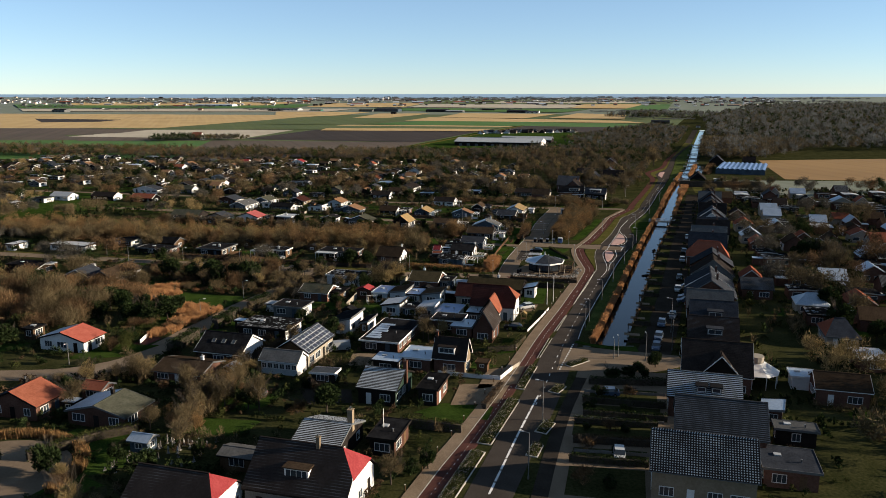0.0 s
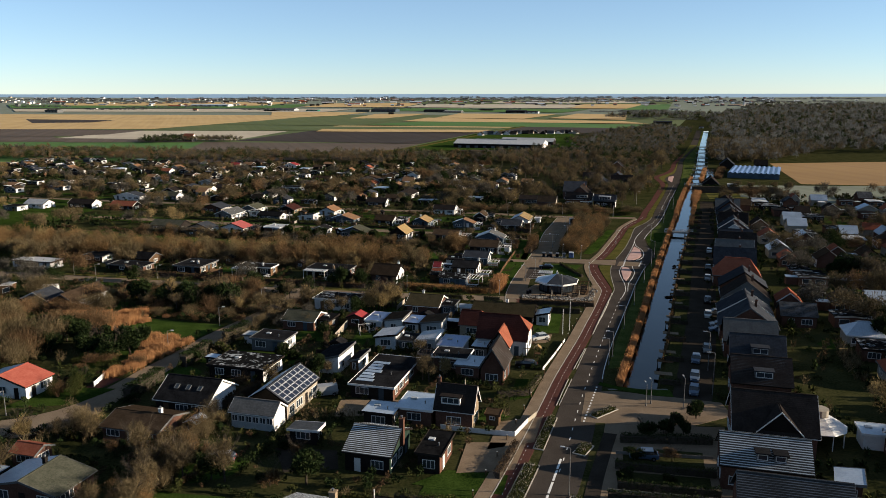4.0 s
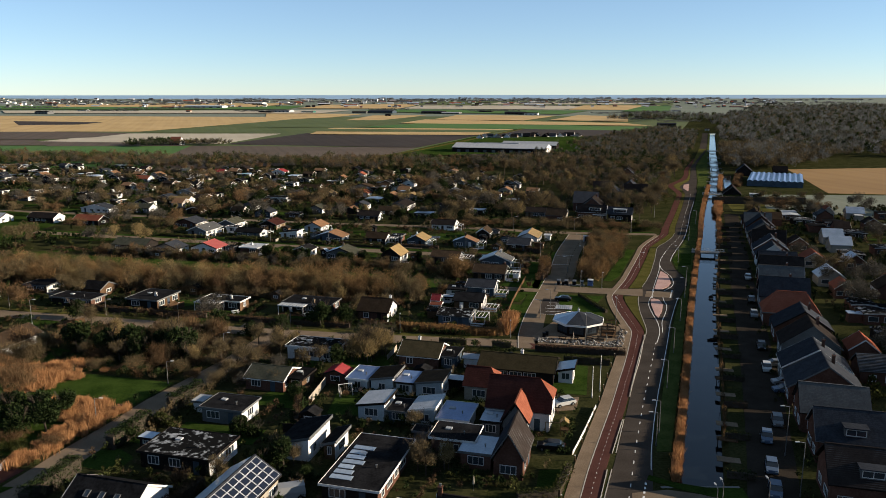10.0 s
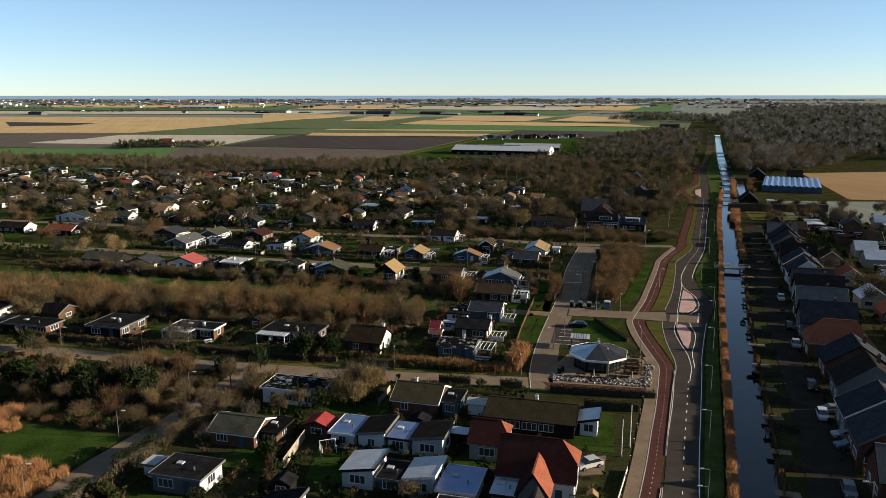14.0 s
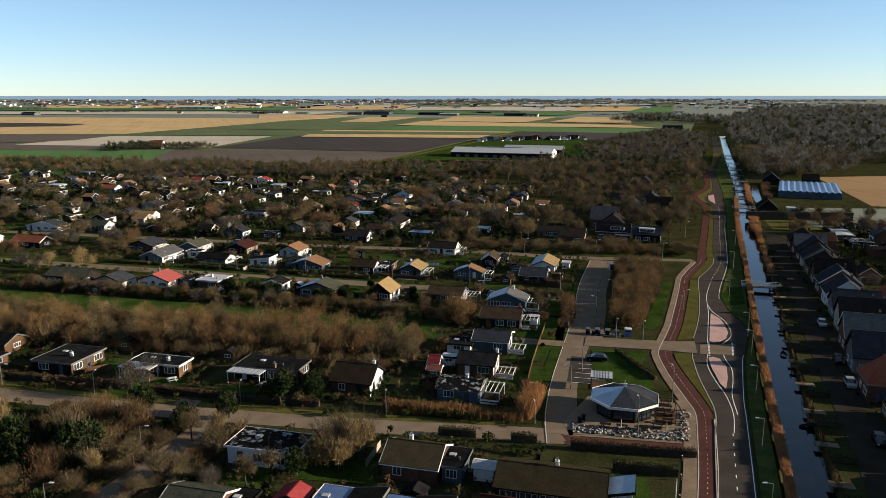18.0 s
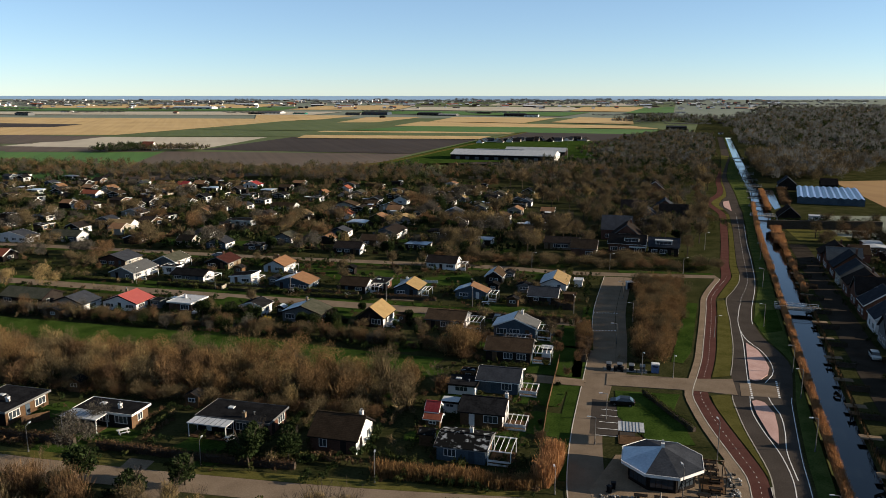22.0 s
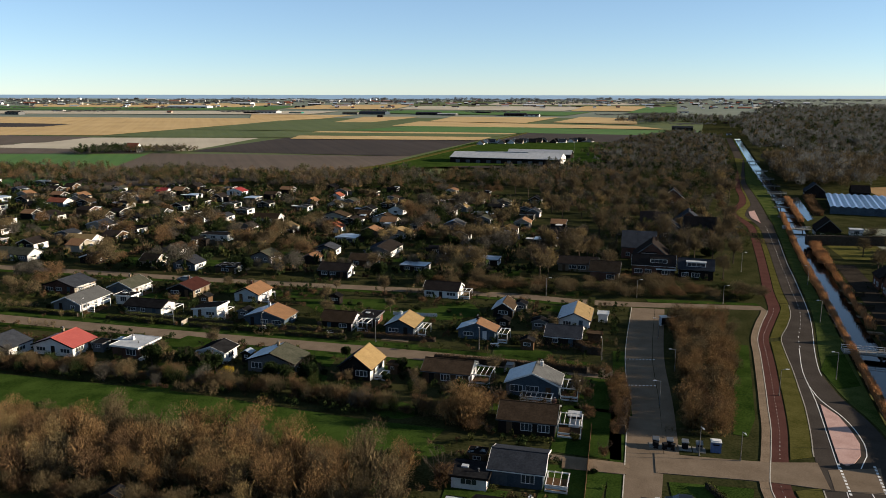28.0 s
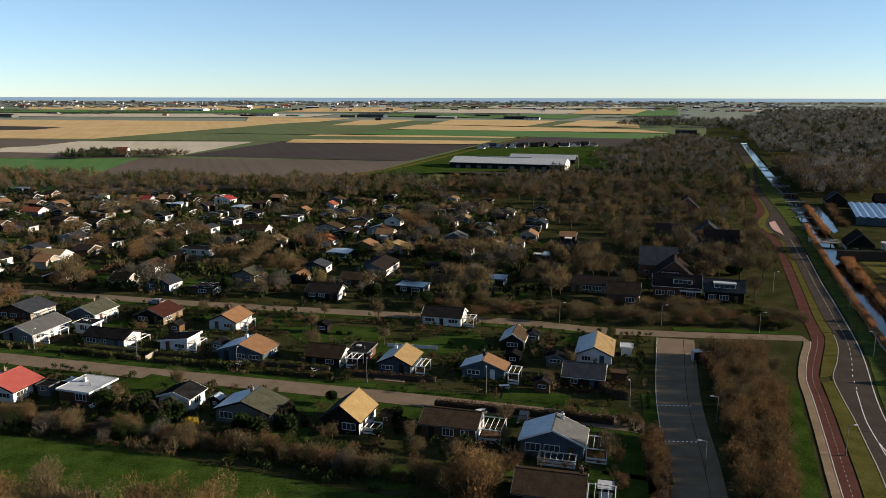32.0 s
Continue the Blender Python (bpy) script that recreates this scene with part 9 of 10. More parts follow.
for i in range(5):
    B = empty("bay_marking", pose(26.2 + 0.75 * i * -1 + 1.5, 249.6 - 2.55 * i, 0.02, 0, 0, -12), "pale line between two parking bays", "road marking", "parking bays")
    child("stripe", box_mesh("stripe", (-2.4, -0.06, 0.0, 2.4, 0.06, 0.04), M["paint"]), B)
slab("car_park", [(24.6, 254.6), (31.6, 252.6), (28.4, 238.6), (21.4, 240.4)], 0.04, M["asphalt"], "small asphalt car park beside the cafe", "car park")
pergola(27.4, 237.8, -12, 3.6, 3.2, 2.2, "wood", False, True, "open bicycle shelter with pale roof", "shelter")


def waste_container(x, y, rot, hood, label, h=1.15):
    """An underground waste container: a footplate, a rounded column and a sloping lid with a flap."""
    C = empty("waste_container", pose(x, y, 0, 0, 0, rot), label, "container", "waste containers")
    child("footplate", box_mesh("footplate", (-0.95, -0.95, 0.02, 0.95, 0.95, 0.1), M["concrete"]), C)
    child("column", mesh_of("column", *prism(10, 0.5, 0.1, h, 0.3), M[hood]), C)
    child("lid", mesh_of("lid", [(-0.55, -0.5, h), (0.55, -0.5, h), (0.55, 0.5, h + 0.02), (-0.55, 0.5, h + 0.02), (-0.5, -0.42, h + 0.12), (0.5, -0.42, h + 0.12), (0.5, 0.42, h + 0.34), (-0.5, 0.42, h + 0.34)], [(0, 3, 2, 1), (4, 5, 6, 7), (0, 1, 5, 4), (1, 2, 6, 5), (2, 3, 7, 6), (3, 0, 4, 7)], M["metal"]), C)
    child("flap", box_mesh("flap", (-0.28, -0.56, h - 0.35, 0.28, -0.51, h - 0.05), M["darkmetal"]), C)


for x, y, hood, lab in ((30.9, 270.0, "darkmetal", "dark steel underground waste container"), (33.0, 269.6, "darkmetal", "dark steel underground waste container"), (35.2, 269.0, "darkmetal", "dark steel underground waste container"), (37.2, 268.4, "grey", "grey steel underground waste container")):
    waste_container(x, y, -14, hood, lab)
X = empty("recycling_box", pose(39.6, 268.0, 0, 0, 0, -14), "tall blue recycling box with white lid", "container")
child("body", box_mesh("body", (-0.75, -0.6, 0.05, 0.75, 0.6, 1.7), M["blue_and_sky"]), X)
child("lid", mesh_of("lid", *boxes_data([(-0.8, -0.65, 1.7, 0.8, 0.65, 1.82), (-0.6, -0.45, 1.82, 0.6, 0.45, 1.95)]), M["white"]), X)
child("slot", box_mesh("slot", (-0.45, -0.63, 1.25, 0.45, -0.603, 1.45), M["darkmetal"]), X)


# ---- bridges over the canal ----
def bridge(y, width=2.2, rails="metal", label="narrow footbridge with steel rails", skew=0.0, drop=0.25):
    x0, x1 = canal_left(y) - 2.2, canal_right(y) + 2.2
    L = x1 - x0
    B = empty("footbridge", pose((x0 + x1) / 2, y, 0, 0, 0, -18 + skew), label, "bridge", "canal footbridges")
    child("deck", mesh_of("deck", *box_data(-L / 2, -width / 2, 0.12, L / 2, width / 2, drop + 0.12), M["concrete"]), B)
    for s in (-1, 1):
        child("handrail", box_mesh("handrail", (-L / 2, -0.04, 1.15, L / 2, 0.04, 1.25), M[rails]), B, pose(0, s * (width / 2 - 0.08), 0))
        child("midrail", box_mesh("midrail", (-L / 2, -0.03, 0.72, L / 2, 0.03, 0.78), M[rails]), B, pose(0, s * (width / 2 - 0.08), 0))
        for k in range(6):
            child("post", box_mesh("post", (-0.04, -0.04, 0.38, 0.04, 0.04, 1.15), M[rails]), B, pose(-L / 2 + 0.2 + (L - 0.4) * k / 5, s * (width / 2 - 0.08), 0))
        child("pier", box_mesh("pier", (-0.2, -0.2, -1.4, 0.2, 0.2, 0.118), M["concrete"]), B, pose(s * L * 0.22, 0, 0))
    return B


bridge(312.5, 3.4, "white", "plain concrete bridge with white rails")
for y, w, rl in ((462, 3.0, "white"), (491, 2.2, "metal"), (520, 2.2, "darkmetal"), (545, 2.2, "metal"), (572, 2.2, "metal"), (606, 2.2, "darkmetal"), (640, 2.2, "metal"), (690, 2.2, "metal"), (764, 4.0, "metal")):
    bridge(y, w, rl)


def rowing_boat(x, y, rot, label="small moored rowing boat", material="darkwood"):
    v, f = [], []
    n = 9
    for i in range(n):
        t = i / (n - 1)
        w = 0.62 * math.sin(math.pi * min(1, 0.12 + t * 0.95)) ** 0.6 + 0.02
        v += [(-1.9 + 3.8 * t, -w, 0.35 + 0.15 * t * t), (-1.9 + 3.8 * t, -w * 0.6, 0), (-1.9 + 3.8 * t, w * 0.6, 0), (-1.9 + 3.8 * t, w, 0.35 + 0.15 * t * t)]
    for i in range(n - 1):
        k = 4 * i
        f += [(k + j, k + 4 + j, k + 5 + j, k + 1 + j) for j in range(3)]
    f += [(0, 1, 2, 3), (4 * n - 1, 4 * n - 2, 4 * n - 3, 4 * n - 4)]
    B = empty("rowing_boat", pose(x, y, -0.98, 0, 0, rot), label, "boat")
    child("hull", mesh_of("hull", v, f, M[material]), B)
    for s in (-0.7, 0.4):
        child("thwart", box_mesh("thwart", (-0.12, -0.5, 0.24, 0.12, 0.5, 0.28), M["wood"]), B, pose(s, 0, 0))


rowing_boat(59.4, 222.3, 14)
rowing_boat(canal_right(258) - 0.9, 258, 70)
for y in range(170, 330, 26):
    S = empty("jetty", pose(canal_right(y) + 1.2, y, 0, 0, 0, -18), "small wooden landing stage on the bank", "jetty", "landing stages")
    child("deck", box_mesh("deck", (-1.6, -0.7, 0.02, 1.6, 0.7, 0.14), M["wood"]), S)
    for k in (-1.4, 1.4):
        child("pile", box_mesh("pile", (-0.07, -0.07, -1.3, 0.07, 0.07, 0.5), M["bark"]), S, pose(k, -0.6, 0))


# ---- the glasshouse beyond the canal ----
GH = empty("greenhouse", pose(199, 520, 0, 0, 0, -24), "wide blue-tinted multi-span glass greenhouse", "greenhouse")
TAKEN.append((199, 520, 30))
for i in range(10):
    x0 = -15 + 3.0 * i
    for a, c, za, zc, mat in ((x0, x0 + 1.5, 3.1, 3.8, "zinc"), (x0 + 1.5, x0 + 3, 3.8, 3.1, "blue_and_sky")):
        child("glass_slope", mesh_of("glass_slope", [(a, -25, za), (c, -25, zc), (c, 25, zc), (a, 25, za), (a, -25, za - 0.05), (c, -25, zc - 0.05), (c, 25, zc - 0.05), (a, 25, za - 0.05)], [(0, 1, 2, 3), (7, 6, 5, 4), (0, 4, 5, 1), (2, 6, 7, 3)], M[mat]), GH)
    child("gable_frame", mesh_of("gable_frame", [(x0, -25.02, 0), (x0 + 3, -25.02, 0), (x0 + 3, -25.02, 3.1), (x0 + 1.5, -25.02, 3.75), (x0, -25.02, 3.1)], [(0, 1, 2, 3, 4)], M["bluewood"]), GH)
child("side_glass", box_mesh("side_glass", (-15.05, -25, 0, -14.95, 25, 3.2), M["pane"]), GH)
child("side_glass", box_mesh("side_glass", (14.95, -25, 0, 15.05, 25, 3.2), M["pane"]), GH)
house(145, 446, -18, 9, 11, 3.2, 7.2, "d", "tile_dark", "darkwood", "dark gabled house beside the canal hedge", cat="house", far=1)
house(195, 560, -20, 10, 11, 3.2, 7.4, "d", "tile_slate", "darkwood", "dark gabled house behind the glasshouse", cat="house", far=1)
house(217, 556, -20, 9, 10, 3.2, 6.6, "w", "tile_dark", "darkwood", "dark farm building behind the glasshouse", cat="house", far=1)
house(158, 449, -18, 5, 4, 2.4, 2.6, "flat", "palepanel", "white", "small white shed by the hedge", cat="shed", far=1)

# ---- the long barn at the edge of the fields ----
BARN = empty("barn", pose(49.5, 749, 0, 0, 0, -17), "long dark green barn with pale metal roof", "barn")
TAKEN.append((49, 749, 46))
child("wall", mesh_of("wall", *box_data(-42, -15, 0, 42, 15, 5.2), M["darkwood"]), BARN)
quad_slope("roof", BARN, (-42.5, -15.5, 5.2), (42.5, -15.5, 5.2), (0, 15.5, 3.4), 15.9, 0.2, M["palepanel"])
quad_slope("roof", BARN, (42.5, 15.5, 5.2), (-42.5, 15.5, 5.2), (0, -15.5, 3.4), 15.9, 0.2, M["palepanel"])
child("gable", mesh_of("gable", [(42.05, -15, 5.2), (42.05, 15, 5.2), (42.05, 0, 8.5), (42.3, -15, 5.2), (42.3, 15, 5.2), (42.3, 0, 8.5)], [(0, 1, 2), (5, 4, 3), (0, 3, 4, 1), (1, 4, 5, 2), (2, 5, 3, 0)], M["white"]), BARN)
child("end_wall", box_mesh("end_wall", (42.01, -15, 0, 42.3, 15, 5.19), M["white"]), BARN)
child("ridge_vent", box_mesh("ridge_vent", (-24, -0.6, 8.5, 16, 0.6, 9.2), M["palepanel"]), BARN)
for i in range(10):
    child("door", box_mesh("door", (-1.6, -0.15, 0, 1.6, -0.003, 3.6), M["grey"]), BARN, pose(-36 + 8 * i, -15, 0))
ANNEX = empty("barn", pose(80, 792, 0, 0, 0, -17), "second barn with pale ribbed roof", "barn")
child("wall", mesh_of("wall", *box_data(-26, -9, 0, 26, 9, 4.6), M["darkwood"]), ANNEX)
quad_slope("roof", ANNEX, (-26.4, -9.4, 4.6), (26.4, -9.4, 4.6), (0, 9.4, 3.0), 9.9, 0.2, M["palepanel"])
quad_slope("roof", ANNEX, (26.4, 9.4, 4.6), (-26.4, 9.4, 4.6), (0, -9.4, 3.0), 9.9, 0.2, M["palepanel"])
flagpole(99, 742, 17, "metal", "tall pale silo mast beside the barn")
ribbon("farm_track", [(-72, 660), (-60, 700), (-38, 745), (36, 960), (110, 1180)], [(-66, 660), (-54, 699), (-32, 743), (41, 958), (115, 1178)], 1.6, M["verge"], "pale grassy farm track between fields", "track", thick=0.3)
ribbon("farm_yard", [(-40, 742), (10, 722), (100, 700)], [(-36, 732), (8, 708), (96, 690)], 1.4, M["asphalt"], "dark yard before the barn", "yard", thick=0.3)
rr = random.Random(31)
for i in range(26):
    x = 38 + 4.9 * i
    y = 962 + 1.4 * i + rr.uniform(-14, 14)
    st = rr.choice((("tile_dark", "white"), ("tile_slate", "white"), ("felt", "darkwood"), ("tile_dark", "cream")))
    house(x + rr.uniform(-2, 2), y, -17 + rr.choice((0, 90)), 7.5, 8.5, 2.6, 5.6, "d", st[0], st[1], "small bungalow in a row by the fields", far=1, win="", doors=False, side="white", thick=0.2)


def far_building(x, y, w, d, h, wall, roof):
    """A far barn, house or block with a low roof."""
    B = empty("far_building", pose(x, y, land(x, y) - 0.3, 0, 0, -17), "distant farm or town building", "building")
    e = h * 0.72
    v = [(-w / 2, -d / 2, 0), (w / 2, -d / 2, 0), (w / 2, d / 2, 0), (-w / 2, d / 2, 0), (-w / 2, -d / 2, e), (w / 2, -d / 2, e), (w / 2, d / 2, e), (-w / 2, d / 2, e), (w / 2, 0, h), (-w / 2, 0, h)]
    child("wall", mesh_of("wall", v, [(0, 1, 5, 4), (1, 2, 6, 8, 5), (2, 3, 7, 6), (3, 0, 4, 9, 7)], M[wall]), B)
    s = math.hypot(d / 2, h - e)
    quad_slope("roof", B, (-w / 2 - 0.3, -d / 2 - 0.3, e), (w / 2 + 0.3, -d / 2 - 0.3, e), (0, d / 2, h - e), s + 0.3, 0.3, M[roof])
    quad_slope("roof", B, (w / 2 + 0.3, d / 2 + 0.3, e), (-w / 2 - 0.3, d / 2 + 0.3, e), (0, -d / 2, h - e), s + 0.3, 0.3, M[roof])
    for i in range(max(1, min(5, int(w / 9)))):
        k = max(1, min(5, int(w / 9)))
        child("window", box_mesh("window", (-w * 0.22 / k, -0.2, e * 0.25, w * 0.22 / k, -0.003, e * 0.75), M["pane"]), B, pose(-w / 2 + w * (i + 0.5) / k, -d / 2, 0))


# far tree lines carry the twig colour greyed for haze
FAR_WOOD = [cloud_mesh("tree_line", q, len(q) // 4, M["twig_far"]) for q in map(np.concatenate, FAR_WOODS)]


def tree_line(p, q, s):
    """A far line of trees."""
    L = math.hypot(q[0] - p[0], q[1] - p[1])
    n = max(2, int(L / (95 * s)))
    for i in range(n):
        t = (i + 0.5) / n
        x, y = p[0] + (q[0] - p[0]) * t, p[1] + (q[1] - p[1]) * t
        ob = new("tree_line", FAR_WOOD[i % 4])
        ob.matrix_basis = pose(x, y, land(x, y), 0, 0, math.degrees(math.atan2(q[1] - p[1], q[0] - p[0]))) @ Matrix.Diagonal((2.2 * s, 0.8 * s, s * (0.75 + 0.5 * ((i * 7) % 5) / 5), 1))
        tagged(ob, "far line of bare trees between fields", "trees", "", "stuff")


# ---- far farms and the town on the horizon ----
far_building(-954, 1896, 38, 19, 7.6, "grey", "felt")
far_building(-940, 2069, 28, 14, 5.2, "white", "felt")
far_building(-707, 2348, 128, 30, 8.4, "palepanel", "palepanel")
far_building(-644, 2001, 12, 8, 6.1, "cream", "tile_red")
far_building(-654, 2725, 72, 30, 7.1, "white", "palepanel")
far_building(-568, 2797, 35, 17, 7.3, "white", "palepanel")
far_building(-446, 1985, 35, 17, 5.0, "darkwood", "felt")
far_building(-414, 2021, 54, 27, 7.2, "palepanel", "corr")
far_building(-342, 1991, 32, 16, 5.0, "plastic_green", "corr")
far_building(-210, 1969, 37, 19, 6.0, "corr", "tile_green")
far_building(-156, 1972, 64, 30, 8.0, "bluewood", "tile_slate")
far_building(-129, 1791, 11, 8, 5.4, "darkwood", "felt")
far_building(-29, 1946, 55, 27, 6.9, "darkwood", "tile_slate")
far_building(14, 1918, 44, 22, 4.8, "corr", "palepanel")
far_building(102, 2018, 33, 16, 5.1, "darkwood", "felt")
far_building(166, 1893, 48, 24, 6.7, "darkwood", "tile_slate")
far_building(200, 1862, 32, 16, 5.6, "white", "felt")
far_building(345, 1266, 29, 14, 6.6, "darkwood", "tile_slate")
far_building(595, 2060, 25, 13, 4.2, "white", "corr")
far_building(241, 1060, 7, 8, 3.0, "darkwood", "white")
far_building(254, 1050, 8, 8, 3.0, "darkwood", "white")
far_building(292, 1062, 29, 14, 3.0, "darkwood", "white")
far_building(432, 1224, 7, 8, 4.6, "white", "tile_dark")
far_building(461, 1269, 8, 8, 3.0, "white", "felt")
far_building(473, 1271, 6, 8, 3.0, "white", "felt")
far_building(351, 939, 10, 8, 3.0, "white", "corr")
far_building(1198, 2454, 24, 12, 3.8, "white", "corr")
far_building(501, 1521, 7, 8, 3.0, "brick", "tile_dark")
far_building(371, 1155, 6, 8, 3.0, "white", "tile_dark")
far_building(-389, 3021, 42, 21, 7.9, "white", "white")
far_building(-360, 3021, 17, 8, 9.5, "white", "white")
far_building(-266, 3031, 15, 8, 12.7, "white", "white")
far_building(-249, 3107, 13, 8, 11.4, "white", "white")
far_building(-149, 2974, 41, 21, 6.2, "white", "tile_red")
far_building(-78, 2979, 21, 10, 4.7, "white", "white")
far_building(-1024, 3071, 13, 8, 6.4, "white", "white")
far_building(-961, 3082, 17, 9, 6.4, "white", "white")
far_building(-1168, 3043, 13, 8, 6.4, "white", "white")
far_building(-1133, 2833, 10, 8, 4.4, "white", "white")
far_building(-1351, 2926, 12, 8, 4.6, "white", "white")
far_building(-1375, 2782, 12, 8, 4.3, "white", "white")
far_building(-802, 2961, 12, 8, 4.6, "white", "white")
far_building(-543, 3073, 30, 15, 8.0, "white", "white")
far_building(172, 3063, 13, 8, 4.8, "white", "white")
far_building(323, 2927, 16, 8, 4.6, "white", "white")
far_building(640, 2998, 10, 8, 6.3, "white", "white")
far_building(785, 2930, 20, 10, 4.6, "white", "white")
far_building(923, 2924, 12, 8, 4.6, "white", "white")
far_building(983, 2923, 12, 8, 4.6, "white", "white")
far_building(1237, 2782, 19, 10, 5.8, "white", "white")
far_building(1332, 2709, 13, 8, 4.2, "white", "white")
far_building(1105, 2917, 8, 8, 4.6, "white", "white")
far_building(-1176, 2698, 17, 8, 4.2, "white", "white")
far_building(-979, 2733, 13, 8, 4.3, "cream", "tile_red")
far_building(103, 2922, 16, 8, 4.6, "white", "tile_dark")
far_building(476, 2999, 17, 8, 4.7, "cream", "white")
far_building(688, 2865, 18, 9, 4.5, "white", "white")
far_building(1199, 2911, 12, 8, 4.5, "white", "white")
far_building(-668, 2983, 12, 8, 4.7, "cream", "white")
far_building(-438, 2942, 14, 8, 4.6, "cream", "tile_dark")
far_building(4, 3053, 13, 8, 4.8, "white", "white")
far_building(245, 3063, 15, 8, 3.2, "cream", "white")
far_building(424, 3068, 11, 8, 4.8, "white", "white")
far_building(532, 2866, 10, 8, 3.0, "white", "white")
far_building(887, 3065, 13, 8, 4.8, "cream", "white")
far_building(994, 2794, 12, 8, 3.0, "white", "white")
far_building(1385, 2966, 12, 8, 4.6, "white", "white")
far_building(1469, 2823, 10, 8, 4.4, "white", "white")
tree_line((-919, 2190), (-666, 2221), 0.75)
tree_line((-930, 2036), (-789, 2053), 0.69)
tree_line((-542, 2044), (-422, 2055), 0.69)
tree_line((56, 2052), (193, 2055), 0.69)
tree_line((339, 1895), (541, 1898), 0.63)
tree_line((355, 1565), (412, 1568), 0.51)
tree_line((386, 1450), (452, 1452), 0.47)
tree_line((-1338, 2548), (-1150, 2585), 0.88)
tree_line((-438, 2942), (44, 2984), 1.03)
tree_line((44, 2984), (966, 2990), 1.04)
tree_line((-1426, 2705), (-428, 2876), 0.97)
tree_line((841, 2627), (1392, 2594), 0.90)
tree_line((227, 2741), (788, 2743), 0.95)
tree_line((-1095, 2541), (-786, 2592), 0.88)
tree_line((-199, 2146), (-113, 2154), 0.73)
tree_line((-1243, 2221), (-1080, 2249), 0.76)
tree_line((1128, 2984), (1592, 2942), 1.03)
tree_line((-1005, 3076), (-171, 3190), 1.09)
tree_line((-171, 3190), (1151, 3207), 1.12)
tree_line((-1627, 2857), (-980, 3002), 1.02)


# ---- fences, garden things ----
fence([(-25.6, 183), (-24.2, 193)], 1.7, "cream", "pale weathered garden fence")
fence([(24.6, 182.4), (21.0, 173.0), (17.6, 164.6)], 0.65, "white", "white-painted wooden garden fence")
fence([(13.9, 143.3), (12.2, 140.5)], 0.85, "cream", "white-painted low garden wall")
fence([(12.2, 140.5), (9.6, 135.4), (3.0, 136.8), (-2.2, 138.2)], 0.9, "white", "low white garden wall in shade")
fence([(-64.0, 332.6), (-63.0, 337)], 1.1, "cream", "pale white-washed garden fence")
fence([(-90.0, 306), (-84.0, 304.6)], 1.2, "wood", "small wooden garden fence")
fence([(-14.5, 341.5), (-3.5, 339.6)], 0.9, "white", "low white garden railing")
fence([(-91, 228.6), (-87, 230.8)], 1.8, "wood", "tall wooden garden screen")
fence([(-72, 243.6), (-68.5, 246.0)], 1.6, "wood", "short wooden garden screen")
fence([(-13.6, 206.4), (-12.0, 213.0)], 1.2, "cream", "pale weathered garden fence")
fence([(-66.4, 156.0), (-66.6, 161.2)], 1.0, "white", "low white gate fence beside a red court")
fence([(13.4, 237.6), (16.0, 250.6), (22.0, 276)], 1.0, "wood", "low brown garden fence beside the street")
fence([(-28, 172.6), (-20, 172.0)], 1.6, "darkwood", "dark wooden garden fence")


def swing_set(x, y, rot, label="white metal garden swing frame"):
    S = empty("swing_set", pose(x, y, 0, 0, 0, rot), label, "swing")
    for sx in (-1.2, 1.2):
        for sy in (-0.8, 0.8):
            v, f = [], []
            limb(v, f, (sx, sy, 0), (sx, 0, 2.1), 0.045, 0.045, 6)
            child("leg", mesh_of("leg", v, f, M["white"]), S)
    v, f = [], []
    limb(v, f, (-1.3, 0, 2.1), (1.3, 0, 2.1), 0.045, 0.045, 6)
    child("crossbar", mesh_of("crossbar", v, f, M["white"]), S)
    child("seat", box_mesh("seat", (-0.22, -0.1, 0.48, 0.22, 0.1, 0.52), M["plastic_red"]), S)
    for sx in (-0.2, 0.2):
        child("rope", box_mesh("rope", (sx - 0.012, -0.012, 0.52, sx + 0.012, 0.012, 2.1), M["cream"]), S)


swing_set(-19.9, 188.4, 20)


def play_tower(x, y, rot):
    P = empty("play_tower", pose(x, y, 0, 0, 0, rot), "yellow wooden climbing frame with slide", "play tower")
    for sx in (-0.6, 0.6):
        for sy in (-0.6, 0.6):
            child("post", box_mesh("post", (sx - 0.05, sy - 0.05, 0, sx + 0.05, sy + 0.05, 2.3), M["tile_yellow"]), P)
    child("platform", box_mesh("platform", (-0.7, -0.7, 1.1, 0.7, 0.7, 1.18), M["wood"]), P)
    quad_slope("roof", P, (0.75, -0.7, 2.3), (0.75, 0.7, 2.3), (-0.75, 0, 0.6), 0.98, 0.05, M["tile_yellow"])
    quad_slope("roof", P, (-0.75, 0.7, 2.3), (-0.75, -0.7, 2.3), (0.75, 0, 0.6), 0.98, 0.05, M["tile_yellow"])
    child("beam", box_mesh("beam", (-3.0, -0.06, 2.0, -0.6, 0.06, 2.12), M["tile_yellow"]), P)
    for sx in (-3.0, -2.4):
        child("strut", box_mesh("strut", (sx - 0.05, -0.05, 0, sx + 0.05, 0.05, 2.0), M["tile_yellow"]), P)


play_tower(17.4, 171.6, -10)


def goal(x, y, rot):
    G = empty("football_goal", pose(x, y, 0, 0, 0, rot), "yellow football goal on the playing field", "goal")
    for s in (-3.0, 3.0):
        child("post", box_mesh("post", (s - 0.06, -0.06, 0, s + 0.06, 0.06, 2.1), M["yellow_leaf"]), G)
    child("crossbar", box_mesh("crossbar", (-3.06, -0.06, 2.1, 3.06, 0.06, 2.22), M["yellow_leaf"]), G)


goal(-168, 326, 12)
goal(-222, 366, 12)


